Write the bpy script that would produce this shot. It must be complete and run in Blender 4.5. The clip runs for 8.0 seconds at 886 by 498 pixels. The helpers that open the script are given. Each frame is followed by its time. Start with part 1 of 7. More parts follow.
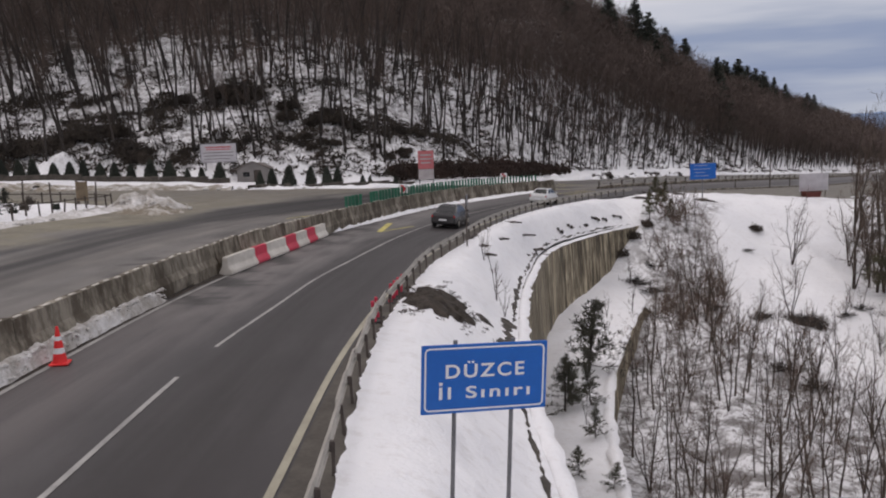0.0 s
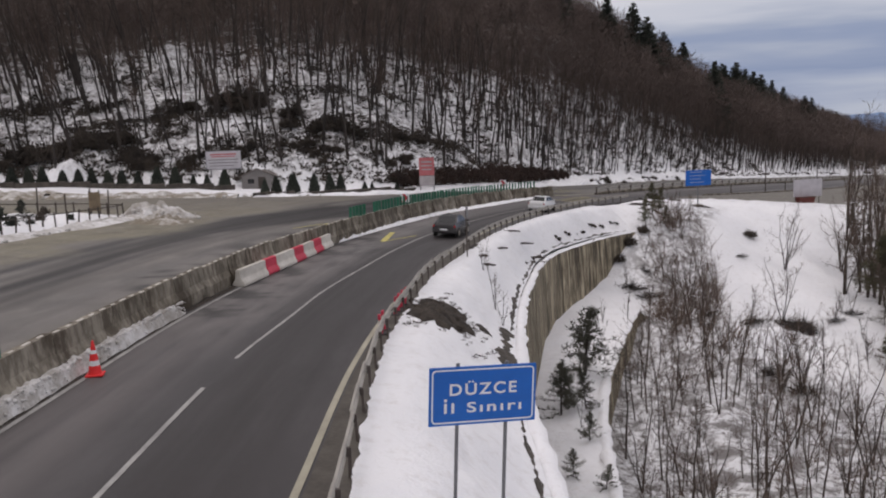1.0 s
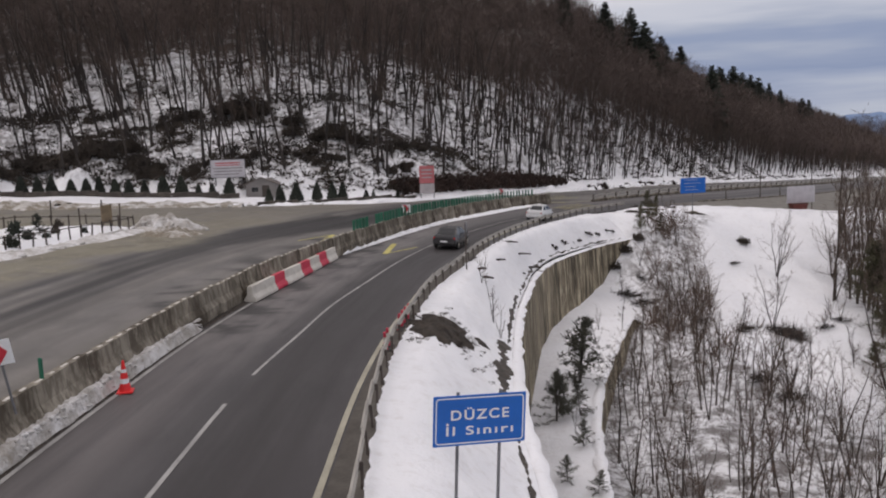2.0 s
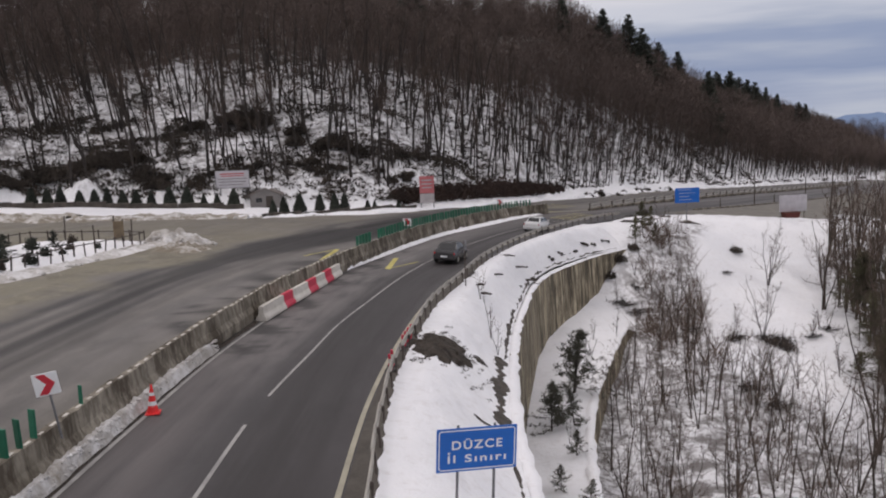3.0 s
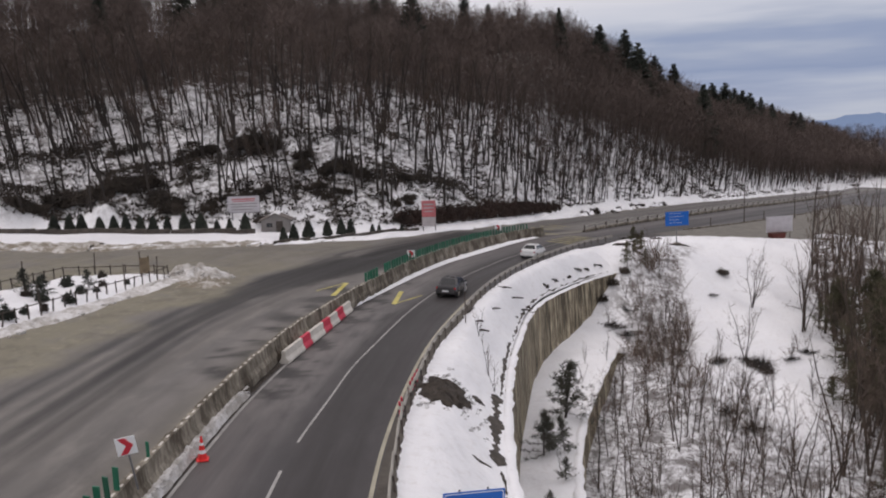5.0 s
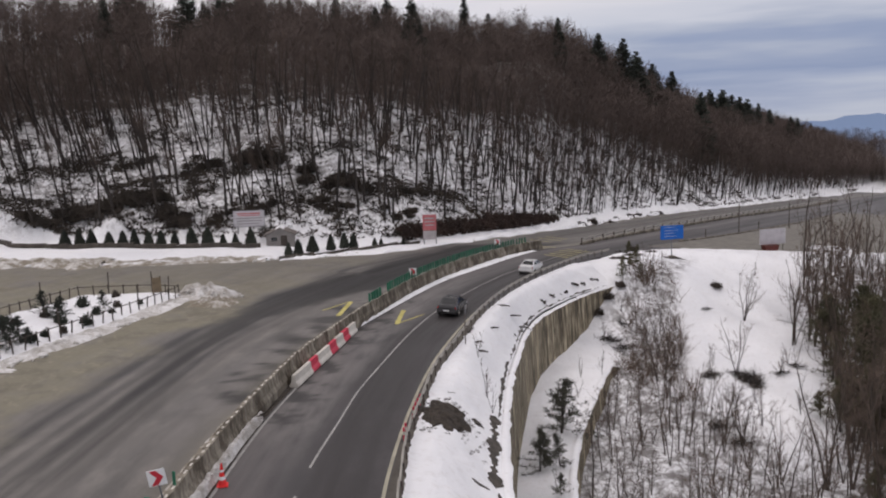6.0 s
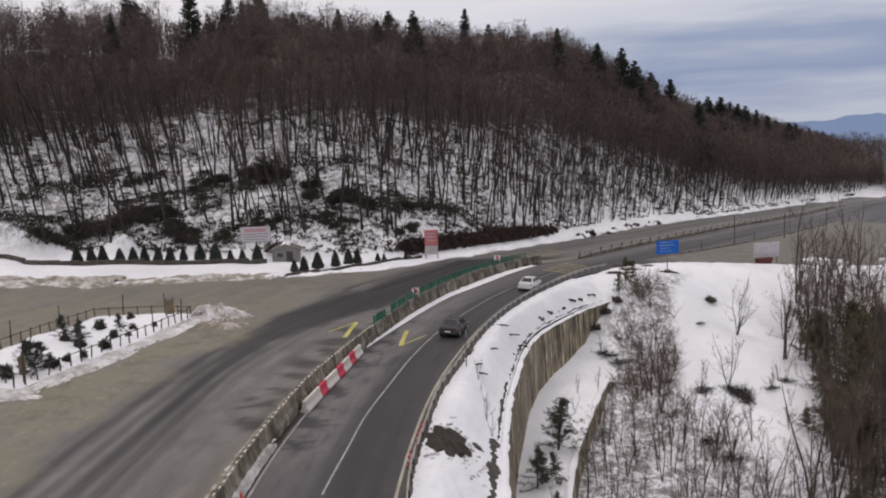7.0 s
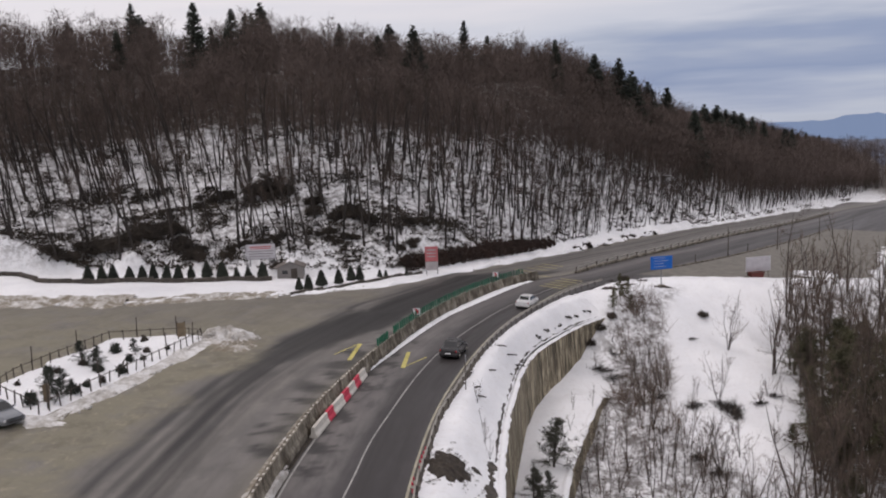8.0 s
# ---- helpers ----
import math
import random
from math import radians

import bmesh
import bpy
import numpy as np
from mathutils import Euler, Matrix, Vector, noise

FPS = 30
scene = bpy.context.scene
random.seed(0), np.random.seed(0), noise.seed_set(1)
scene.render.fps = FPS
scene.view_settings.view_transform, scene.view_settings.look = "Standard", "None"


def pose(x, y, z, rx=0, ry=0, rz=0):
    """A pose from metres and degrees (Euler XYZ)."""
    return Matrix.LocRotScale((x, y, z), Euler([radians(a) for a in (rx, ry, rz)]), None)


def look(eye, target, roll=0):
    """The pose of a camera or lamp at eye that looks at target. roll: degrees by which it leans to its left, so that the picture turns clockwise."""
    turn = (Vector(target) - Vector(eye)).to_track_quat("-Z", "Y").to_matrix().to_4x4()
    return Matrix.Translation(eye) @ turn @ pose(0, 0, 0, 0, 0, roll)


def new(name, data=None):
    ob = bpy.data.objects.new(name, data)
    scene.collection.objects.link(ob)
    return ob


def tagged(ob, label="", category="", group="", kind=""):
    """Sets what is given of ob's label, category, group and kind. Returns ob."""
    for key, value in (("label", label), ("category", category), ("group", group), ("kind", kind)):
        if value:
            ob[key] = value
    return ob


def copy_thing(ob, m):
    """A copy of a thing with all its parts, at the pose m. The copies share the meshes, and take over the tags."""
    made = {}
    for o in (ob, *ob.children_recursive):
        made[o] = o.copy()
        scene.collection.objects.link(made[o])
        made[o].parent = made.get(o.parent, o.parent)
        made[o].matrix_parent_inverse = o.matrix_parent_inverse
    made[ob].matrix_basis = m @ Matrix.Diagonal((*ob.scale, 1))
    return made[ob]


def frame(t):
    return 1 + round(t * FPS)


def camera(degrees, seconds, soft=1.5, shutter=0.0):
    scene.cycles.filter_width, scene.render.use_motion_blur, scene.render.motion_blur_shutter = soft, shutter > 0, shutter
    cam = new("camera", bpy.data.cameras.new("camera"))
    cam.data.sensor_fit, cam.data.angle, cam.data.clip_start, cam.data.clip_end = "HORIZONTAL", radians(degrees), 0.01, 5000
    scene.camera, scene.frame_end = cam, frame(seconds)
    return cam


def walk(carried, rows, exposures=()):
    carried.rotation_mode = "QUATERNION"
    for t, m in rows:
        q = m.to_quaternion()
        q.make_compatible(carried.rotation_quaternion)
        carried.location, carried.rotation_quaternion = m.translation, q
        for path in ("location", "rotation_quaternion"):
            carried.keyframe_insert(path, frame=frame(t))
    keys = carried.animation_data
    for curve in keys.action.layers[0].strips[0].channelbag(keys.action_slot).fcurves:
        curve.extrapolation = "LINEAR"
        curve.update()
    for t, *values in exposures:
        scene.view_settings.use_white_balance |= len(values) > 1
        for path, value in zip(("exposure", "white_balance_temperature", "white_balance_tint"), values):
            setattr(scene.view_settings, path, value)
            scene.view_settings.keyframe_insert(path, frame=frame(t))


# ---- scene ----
cam = camera(54.8, 8.0, soft=2.0)
METRES, EYE, TILT, LEAN, TURN = 23.5, 6.2, -8.0, 2.0, 0.0
ROWS = [
    (0.0, 0.0, 0.0, 0.0, 0.0, 0.0, -0.0),
    (0.5, -0.0017, -0.0378, 0.0103, -0.01, 0.01, -0.02),
    (1.0, -0.003, -0.0837, 0.0238, -0.01, 0.02, -0.01),
    (1.5, -0.004, -0.1271, 0.0393, -0.02, 0.01, 0.01),
    (3.0, -0.0076, -0.2716, 0.1038, -0.1, -0.01, 0.03),
    (3.5, -0.0091, -0.3244, 0.1298, -0.11, -0.01, 0.02),
    (4.0, -0.0106, -0.3825, 0.1597, -0.09, -0.02, 0.01),
    (4.5, -0.0116, -0.4362, 0.1897, -0.08, -0.04, 0.04),
    (6.0, -0.0168, -0.6057, 0.2968, -0.1, -0.06, -0.01),
    (6.5, -0.0189, -0.6628, 0.3367, -0.08, -0.09, -0.0),
    (7.0, -0.0205, -0.7305, 0.384, -0.05, -0.09, 0.02),
    (7.5, -0.022, -0.7977, 0.4302, -0.05, -0.09, 0.02),
    (8.0, -0.023, -0.8691, 0.482, -0.08, -0.12, 0.12),
]
walk(cam, [(t, pose(0, 0, EYE, TILT, LEAN, TURN) @ pose(METRES * x, METRES * y, METRES * z, 90 + pitch, roll, yaw)) for t, x, y, z, yaw, pitch, roll in ROWS], [(0.0, -0.21, 6500, 16.5), (4.0, -0.14, 6500, 16.5), (8.0, -0.10, 6500, 16.5)])

# ---------------------------------------------------------------- light
world = bpy.data.worlds.new("world")
scene.world = world
world.use_nodes = True
wt = world.node_tree
wt.nodes.clear()


def wnode(kind, **inputs):
    n = wt.nodes.new(kind)
    for k, v in inputs.items():
        n.inputs[k].default_value = v
    return n


w_out, w_bg = wnode("ShaderNodeOutputWorld"), wnode("ShaderNodeBackground", Strength=1.0)
w_sky = wnode("ShaderNodeTexSky")
w_sky.sky_type, w_sky.sun_disc = "NISHITA", False
w_sky.sun_elevation, w_sky.sun_rotation = radians(64), radians(291)
w_dim = wnode("ShaderNodeMix")
w_dim.data_type, w_dim.blend_type = "RGBA", "MULTIPLY"
w_dim.inputs["Factor"].default_value = 1.0
w_dim.inputs["B"].default_value = (0.08, 0.08, 0.08, 1)
w_co = wnode("ShaderNodeTexCoord")
w_sep = wnode("ShaderNodeSeparateXYZ")
w_map = wnode("ShaderNodeMapping")
w_map.inputs["Scale"].default_value = (1.6, 1.6, 14.0)
w_noise = wnode("ShaderNodeTexNoise", Scale=2.2, Detail=4.0, Roughness=0.5)
w_add = wnode("ShaderNodeMath")
w_add.operation = "MULTIPLY_ADD"
w_add.inputs[1].default_value = 0.13
w_ramp = wnode("ShaderNodeValToRGB")
ramp = w_ramp.color_ramp
ramp.elements[0].position, ramp.elements[0].color = 0.0, (0.45, 0.50, 0.58, 1)
ramp.elements[1].position, ramp.elements[1].color = 1.0, (1.02, 0.985, 0.96, 1)
for p, col in ((0.036, (0.54, 0.60, 0.69, 1)), (0.058, (0.39, 0.46, 0.60, 1)), (0.078, (0.28, 0.355, 0.52, 1)), (0.096, (0.33, 0.40, 0.55, 1)), (0.112, (0.44, 0.50, 0.61, 1)), (0.14, (0.64, 0.68, 0.745, 1)), (0.17, (0.73, 0.75, 0.79, 1)), (0.225, (0.88, 0.86, 0.865, 1)), (0.36, (0.88, 0.885, 0.89, 1))):
    e = ramp.elements.new(p)
    e.color = col
w_mix = wnode("ShaderNodeMix")
w_mix.data_type = "RGBA"
w_mix.inputs["Factor"].default_value = 0.9
L = wt.links.new
L(w_co.outputs["Generated"], w_sep.inputs[0])
L(w_co.outputs["Generated"], w_map.inputs["Vector"])
L(w_map.outputs[0], w_noise.inputs["Vector"])
L(w_noise.outputs["Fac"], w_add.inputs[0])
# clearer sky to the east
w_east = wnode("ShaderNodeMath")
w_east.operation = "MULTIPLY_ADD"
w_east.inputs[1].default_value = -0.12
L(w_sep.outputs["X"], w_east.inputs[0])
L(w_sep.outputs["Z"], w_east.inputs[2])
L(w_east.outputs[0], w_add.inputs[2])
L(w_add.outputs[0], w_ramp.inputs["Fac"])
L(w_sky.outputs[0], w_dim.inputs["A"])
L(w_dim.outputs["Result"], w_mix.inputs["A"])
L(w_ramp.outputs["Color"], w_mix.inputs["B"])
L(w_mix.outputs["Result"], w_bg.inputs["Color"])
L(w_bg.outputs[0], w_out.inputs["Surface"])

sun = new("sun", bpy.data.lights.new("sun", "SUN"))
sun.data.energy, sun.data.angle, sun.data.color = 0.6, radians(25), (1.0, 0.96, 0.92)
sun.matrix_world = look((-40, 15, 88), (0, 0, 0))

# ---------------------------------------------------------------- materials


class Mat:
    """A small builder for node materials."""

    def __init__(self, name, rough=0.7, metal=0.0, spec=0.5):
        self.m = bpy.data.materials.new(name)
        self.m.use_nodes = True
        self.t = self.m.node_tree
        self.b = self.t.nodes["Principled BSDF"]
        self.b.inputs["Roughness"].default_value = rough
        self.b.inputs["Metallic"].default_value = metal
        self.b.inputs["Specular IOR Level"].default_value = spec
        self.co = None

    def node(self, kind):
        return self.t.nodes.new(kind)

    def link(self, a, b):
        self.t.links.new(a, b)

    def coords(self, which="Object", scale=(1, 1, 1)):
        m = self.node("ShaderNodeMapping")
        m.inputs["Scale"].default_value = scale
        if which == "Position":
            g = self.node("ShaderNodeNewGeometry")
            self.link(g.outputs["Position"], m.inputs["Vector"])
        else:
            g = self.node("ShaderNodeTexCoord")
            self.link(g.outputs[which], m.inputs["Vector"])
        return m.outputs[0]

    def noise(self, co, scale, detail=4.0, rough=0.55, lo=0.35, hi=0.65):
        n = self.node("ShaderNodeTexNoise")
        n.inputs["Scale"].default_value, n.inputs["Detail"].default_value, n.inputs["Roughness"].default_value = scale, detail, rough
        self.link(co, n.inputs["Vector"])
        r = self.node("ShaderNodeMapRange")
        r.inputs["From Min"].default_value, r.inputs["From Max"].default_value = lo, hi
        self.link(n.outputs["Fac"], r.inputs["Value"])
        return r.outputs["Result"]

    def mix(self, fac, a, b, kind="MIX"):
        n = self.node("ShaderNodeMix")
        n.data_type, n.blend_type = "RGBA", kind
        for key, v in (("Factor", fac), ("A", a), ("B", b)):
            if isinstance(v, (int, float, tuple)):
                n.inputs[key].default_value = v
            else:
                self.link(v, n.inputs[key])
        return n.outputs["Result"]

    def math(self, op, a, b=0.0):
        n = self.node("ShaderNodeMath")
        n.operation, n.use_clamp = op, False
        for i, v in enumerate((a, b)):
            if isinstance(v, (int, float)):
                n.inputs[i].default_value = v
            else:
                self.link(v, n.inputs[i])
        return n.outputs[0]

    def attr(self, name):
        n = self.node("ShaderNodeAttribute")
        n.attribute_name = name
        return n.outputs["Fac"]

    def rand(self):
        return self.node("ShaderNodeObjectInfo").outputs["Random"]

    def island(self):
        return self.node("ShaderNodeNewGeometry").outputs["Random Per Island"]

    def bump(self, h, strength=0.3, dist=0.02):
        n = self.node("ShaderNodeBump")
        n.inputs["Strength"].default_value, n.inputs["Distance"].default_value = strength, dist
        self.link(h, n.inputs["Height"])
        self.link(n.outputs[0], self.b.inputs["Normal"])

    def done(self, col, rough=None):
        if isinstance(col, tuple):
            self.b.inputs["Base Color"].default_value = col
        else:
            self.link(col, self.b.inputs["Base Color"])
        if rough is not None:
            self.link(rough, self.b.inputs["Roughness"])
        return self.m


def plain(name, a, b, scale=3.0, fine=40.0, rough=0.7, metal=0.0, bump=0.15, spread=0.0, co="Object", stretch=(1, 1, 1), dist=0.01, spec=0.5):
    """Two colours mixed by stains and grain; spread: how much pieces differ from each other."""
    m = Mat(name, rough, metal, spec)
    c = m.coords(co, stretch)
    big, small = m.noise(c, scale), m.noise(c, fine, 3.0)
    f = m.math("ADD", m.math("MULTIPLY", big, 0.7), m.math("MULTIPLY", small, 0.3))
    col = m.mix(f, a, b)
    if spread:
        v = m.math("MULTIPLY_ADD", m.rand(), spread)
        v.node.inputs[2].default_value = 1 - spread / 2
        g = m.node("ShaderNodeCombineColor")
        for i in range(3):
            m.link(v, g.inputs[i])
        col = m.mix(1.0, col, g.outputs[0], "MULTIPLY")
    m.bump(small, bump, dist)
    return m.done(col)


def make_snow(name, dirt=0.0, litter=False):
    m = Mat(name, 0.55, 0, 0.3)
    p = m.coords("Position")
    big, mid, fine = m.noise(p, 0.12), m.noise(p, 0.9, 5.0), m.noise(p, 9.0, 4.0)
    col = m.mix(big, (0.78, 0.785, 0.815, 1), (0.90, 0.90, 0.92, 1))
    col = m.mix(m.math("MULTIPLY", m.noise(p, 2.3, 6.0, 0.7, 0.52, 0.74), 0.3 + dirt), col, (0.42, 0.37, 0.32, 1))
    if dirt:
        col = m.mix(0.55 * dirt, col, (0.40, 0.36, 0.29, 1))
        col = m.mix(m.math("MULTIPLY", m.noise(p, 0.8, 6.0, 0.75, 0.44 - 0.10 * dirt, 0.64 - 0.12 * dirt), min(1.0, dirt * 1.4)), col, (0.20, 0.17, 0.125, 1))
    if litter:
        lit = m.attr("litter")
        spots = m.math("MAXIMUM", m.noise(p, 0.55, 7.0, 0.72, 0.47, 0.58), m.noise(p, 1.7, 6.0, 0.75, 0.50, 0.60))
        keep = m.math("MINIMUM", 1.0, m.math("ADD", m.math("MULTIPLY", lit, spots), m.math("MAXIMUM", 0.0, m.math("SUBTRACT", lit, 1.0))))
        col = m.mix(keep, col, (0.060, 0.044, 0.034, 1))
    h = m.math("ADD", m.math("MULTIPLY", mid, 0.8), m.math("MULTIPLY", fine, 0.25))
    m.bump(h, 0.45, 0.16)
    return m.done(col)


SNOW = make_snow("snow", 0.0, True)
SNOW_CLEAN = make_snow("verge_snow")
SNOW_DIRTY = make_snow("dirty_snow", 0.42)
SNOW_CRUMB = make_snow("crumbled_grey_snow", 0.7)
SNOW_BANK = make_snow("crumbly_bank_snow", 0.5)
SNOW_GRIT = make_snow("gritty_snow", 0.85)


def make_asphalt(name, dark, light, dust, dusty, tracks=()):
    m = Mat(name, 0.55, 0, 0.32)
    p = m.coords("Position")
    lane = m.coords("UV", (0.55, 0.012, 1))
    lane_f = m.coords("UV", (2.2, 0.03, 1))
    streak = m.noise(lane, 1.0, 3.0, 0.5, 0.36, 0.64)
    fine_streak = m.noise(lane_f, 1.0, 4.0, 0.6, 0.4, 0.7)
    sep = m.node("ShaderNodeSeparateXYZ")
    m.link(m.coords("UV"), sep.inputs[0])
    wander = m.math("MULTIPLY", m.noise(m.coords("UV", (0.02, 0.02, 1)), 1.0, 2.0), 1.0)
    u = m.math("ADD", sep.outputs["X"], wander)
    grain, patch = m.noise(p, 26.0, 4.0, 0.7), m.noise(p, 0.16, 5.0, 0.6, 0.42, 0.62)
    f = m.math("ADD", m.math("MULTIPLY", streak, 0.6), m.math("ADD", m.math("MULTIPLY", fine_streak, 0.25), m.math("MULTIPLY", grain, 0.15)))
    col = m.mix(f, dark, light)
    col = m.mix(m.math("MULTIPLY", patch, 0.3), col, light)
    worn = tuple(1.35 * c for c in light[:3]) + (1,)
    col = m.mix(m.math("MULTIPLY", m.noise(m.coords("UV", (1.0, 0.28, 1)), 0.9, 6.0, 0.68, 0.48, 0.66), 0.45), col, worn)
    col = m.mix(m.math("MULTIPLY", m.noise(m.coords("UV", (0.7, 0.33, 1)), 0.6, 7.0, 0.7, 0.52, 0.66), 0.55), col, tuple(0.75 * c for c in dark[:3]) + (1,))
    for centre, half, amount, tone in tracks:
        near = m.node("ShaderNodeMapRange")
        near.interpolation_type = "SMOOTHSTEP"
        near.inputs["From Min"].default_value, near.inputs["From Max"].default_value = half * 1.6, half * 0.3
        m.link(m.math("ABSOLUTE", m.math("SUBTRACT", u, centre)), near.inputs["Value"])
        broken = m.noise(m.coords("UV", (0.8, 0.05, 1)), 1.0, 4.0, 0.6, 0.25, 0.55)
        col = m.mix(m.math("MULTIPLY", m.math("MULTIPLY", near.outputs["Result"], broken), amount), col, tone)
    pale = m.math("MULTIPLY", m.attr("salt"), m.noise(m.coords("UV", (0.9, 0.22, 1)), 1.0, 5.0, 0.65, 0.36, 0.60))
    col = m.mix(m.math("MULTIPLY", pale, 0.75), col, (0.175, 0.162, 0.155, 1))
    fingers = m.math("MULTIPLY", m.attr("melt"), m.noise(p, 0.9, 5.0, 0.65, 0.15, 0.42))
    col = m.mix(m.math("MULTIPLY", fingers, 0.9), col, (0.030, 0.027, 0.027, 1))
    if dusty:
        wet = m.math("MULTIPLY", m.attr("wet"), m.noise(m.coords("UV", (0.25, 0.03, 1)), 1.0, 4.0, 0.6, 0.12, 0.40))
        col = m.mix(wet, col, (0.020, 0.018, 0.018, 1))
        wear = m.math("MULTIPLY", m.attr("dust"), m.noise(p, 0.3, 7.0, 0.66, 0.30, 0.50))
        col = m.mix(wear, col, dust)
        damp = m.math("MULTIPLY", m.attr("dust"), m.noise(p, 0.42, 7.0, 0.7, 0.52, 0.60))
        col = m.mix(m.math("MULTIPLY", damp, 0.55), col, (0.115, 0.100, 0.072, 1))
        crumbs = m.math("MULTIPLY", m.attr("dust"), m.noise(p, 1.6, 7.0, 0.75, 0.55, 0.66))
        col = m.mix(m.math("MULTIPLY", crumbs, 0.7), col, (0.30, 0.265, 0.20, 1))
    rough = m.math("ADD", 0.46, m.math("MULTIPLY", f, 0.25))
    m.bump(grain, 0.2, 0.01)
    return m.done(col, rough)


ASPHALT = make_asphalt("asphalt", (0.038, 0.0345, 0.0355, 1), (0.064, 0.058, 0.060, 1), (0.1, 0.1, 0.1, 1), False, ((1.5, 1.1, 0.75, (0.135, 0.122, 0.120, 1)), (3.3, 0.4, 0.4, (0.11, 0.10, 0.10, 1)), (5.5, 1.7, 0.8, (0.029, 0.025, 0.025, 1)), (0.4, 0.35, 0.4, (0.06, 0.053, 0.048, 1))))
ASPHALT_DUSTY = make_asphalt("dusty_asphalt", (0.105, 0.098, 0.092, 1), (0.182, 0.168, 0.153, 1), (0.188, 0.171, 0.124, 1), True, ((-7.2, 0.42, 0.95, (0.036, 0.033, 0.034, 1)), (-6.1, 0.35, 0.8, (0.045, 0.041, 0.042, 1)), (-9.6, 0.5, 0.9, (0.042, 0.039, 0.039, 1)), (-8.4, 0.3, 0.7, (0.055, 0.051, 0.05, 1)), (-3.4, 0.5, 0.4, (0.06, 0.055, 0.054, 1)), (-1.6, 0.4, 0.35, (0.06, 0.055, 0.054, 1)), (-5.2, 0.4, 0.45, (0.055, 0.05, 0.05, 1)), (-10.6, 0.4, 0.35, (0.06, 0.055, 0.052, 1))))
SHOULDER_DIRT = plain("muddy_shoulder", (0.042, 0.035, 0.029, 1), (0.105, 0.092, 0.076, 1), 0.9, 10, 0.8, co="Position")
SHOULDER = plain("grey_shoulder", (0.10, 0.092, 0.08, 1), (0.19, 0.175, 0.15, 1), 0.8, 12, 0.8, co="Position")
PAINT_WHITE = plain("worn_white_paint", (0.19, 0.185, 0.18, 1), (0.42, 0.41, 0.39, 1), 1.2, 22, 0.6, co="Position")
PAINT_CREAM = plain("worn_cream_paint", (0.27, 0.25, 0.19, 1), (0.46, 0.43, 0.33, 1), 0.7, 22, 0.6, co="Position")
PAINT_FADED = plain("faded_yellow_paint", (0.26, 0.22, 0.09, 1), (0.42, 0.36, 0.16, 1), 1.0, 14, 0.6, co="Position", spread=0.3)
PAINT_YELLOW = plain("worn_yellow_paint", (0.36, 0.31, 0.07, 1), (0.60, 0.53, 0.16, 1), 1.0, 20, 0.6, co="Position")


def make_concrete(name, a, b, stain, down=(1.6, 1.6, 0.12), rough=0.85, amount=0.7, vary=0.22):
    m = Mat(name, rough, 0, 0.25)
    p = m.coords("Position")
    s = m.coords("Position", down)
    big, grain = m.noise(p, 0.5, 4.0), m.noise(p, 14.0, 4.0, 0.65)
    runs = m.noise(s, 1.0, 6.0, 0.7, 0.42, 0.58)
    thin = m.noise(s, 3.3, 5.0, 0.65, 0.46, 0.60)
    col = m.mix(big, a, b)
    col = m.mix(m.math("MULTIPLY", runs, amount), col, stain)
    col = m.mix(m.math("MULTIPLY", thin, amount * 0.6), col, stain)
    v = m.math("MULTIPLY_ADD", m.rand(), vary)
    v.node.inputs[2].default_value = 1 - vary / 2
    g = m.node("ShaderNodeCombineColor")
    for i in range(3):
        m.link(v, g.inputs[i])
    col = m.mix(1.0, col, g.outputs[0], "MULTIPLY")
    m.bump(grain, 0.3, 0.015)
    return m.done(col)


WALL_CONCRETE = make_concrete("stained_retaining_concrete", (0.30, 0.255, 0.18, 1), (0.56, 0.49, 0.355, 1), (0.050, 0.041, 0.030, 1), (1.9, 1.9, 0.16), amount=0.95, vary=0.42)
BARRIER_CONCRETE = make_concrete("weathered_barrier_concrete", (0.18, 0.160, 0.128, 1), (0.34, 0.308, 0.255, 1), (0.058, 0.045, 0.032, 1), (1.1, 1.1, 0.40), amount=0.85)
BARRIER_WHITE = plain("chalk_white_paint", (0.48, 0.45, 0.40, 1), (0.68, 0.65, 0.60, 1), 2.5, 30, 0.7, spread=0.15)
BARRIER_RED = plain("faded_red_paint", (0.50, 0.020, 0.055, 1), (0.62, 0.045, 0.09, 1), 2.5, 30, 0.6, spread=0.15)
STONE = plain("grey_brown_stone", (0.032, 0.027, 0.023, 1), (0.095, 0.081, 0.067, 1), 1.4, 14, 0.9, bump=0.5, co="Position", spread=0.3)
SOIL = plain("dark_wet_soil", (0.024, 0.018, 0.014, 1), (0.075, 0.059, 0.045, 1), 2.6, 18, 0.9, bump=0.8, co="Position", dist=0.05)
STEEL = plain("galvanised_steel", (0.30, 0.28, 0.25, 1), (0.48, 0.455, 0.41, 1), 1.5, 25, 0.5, 0.35)
STEEL_DARK = plain("rusted_dark_steel", (0.06, 0.05, 0.045, 1), (0.13, 0.105, 0.09, 1), 3, 30, 0.7, 0.2)
STEEL_POST = plain("grey_painted_pipe", (0.13, 0.13, 0.14, 1), (0.22, 0.22, 0.23, 1), 3, 30, 0.5, 0.3)
SIGN_BLUE = plain("blue_sign_sheeting", (0.003, 0.105, 0.44, 1), (0.006, 0.130, 0.52, 1), 1.5, 30, 0.4, bump=0.02)
SIGN_WHITE = plain("white_sign_sheeting", (0.70, 0.72, 0.74, 1), (0.80, 0.81, 0.82, 1), 1.5, 30, 0.4, bump=0.02)
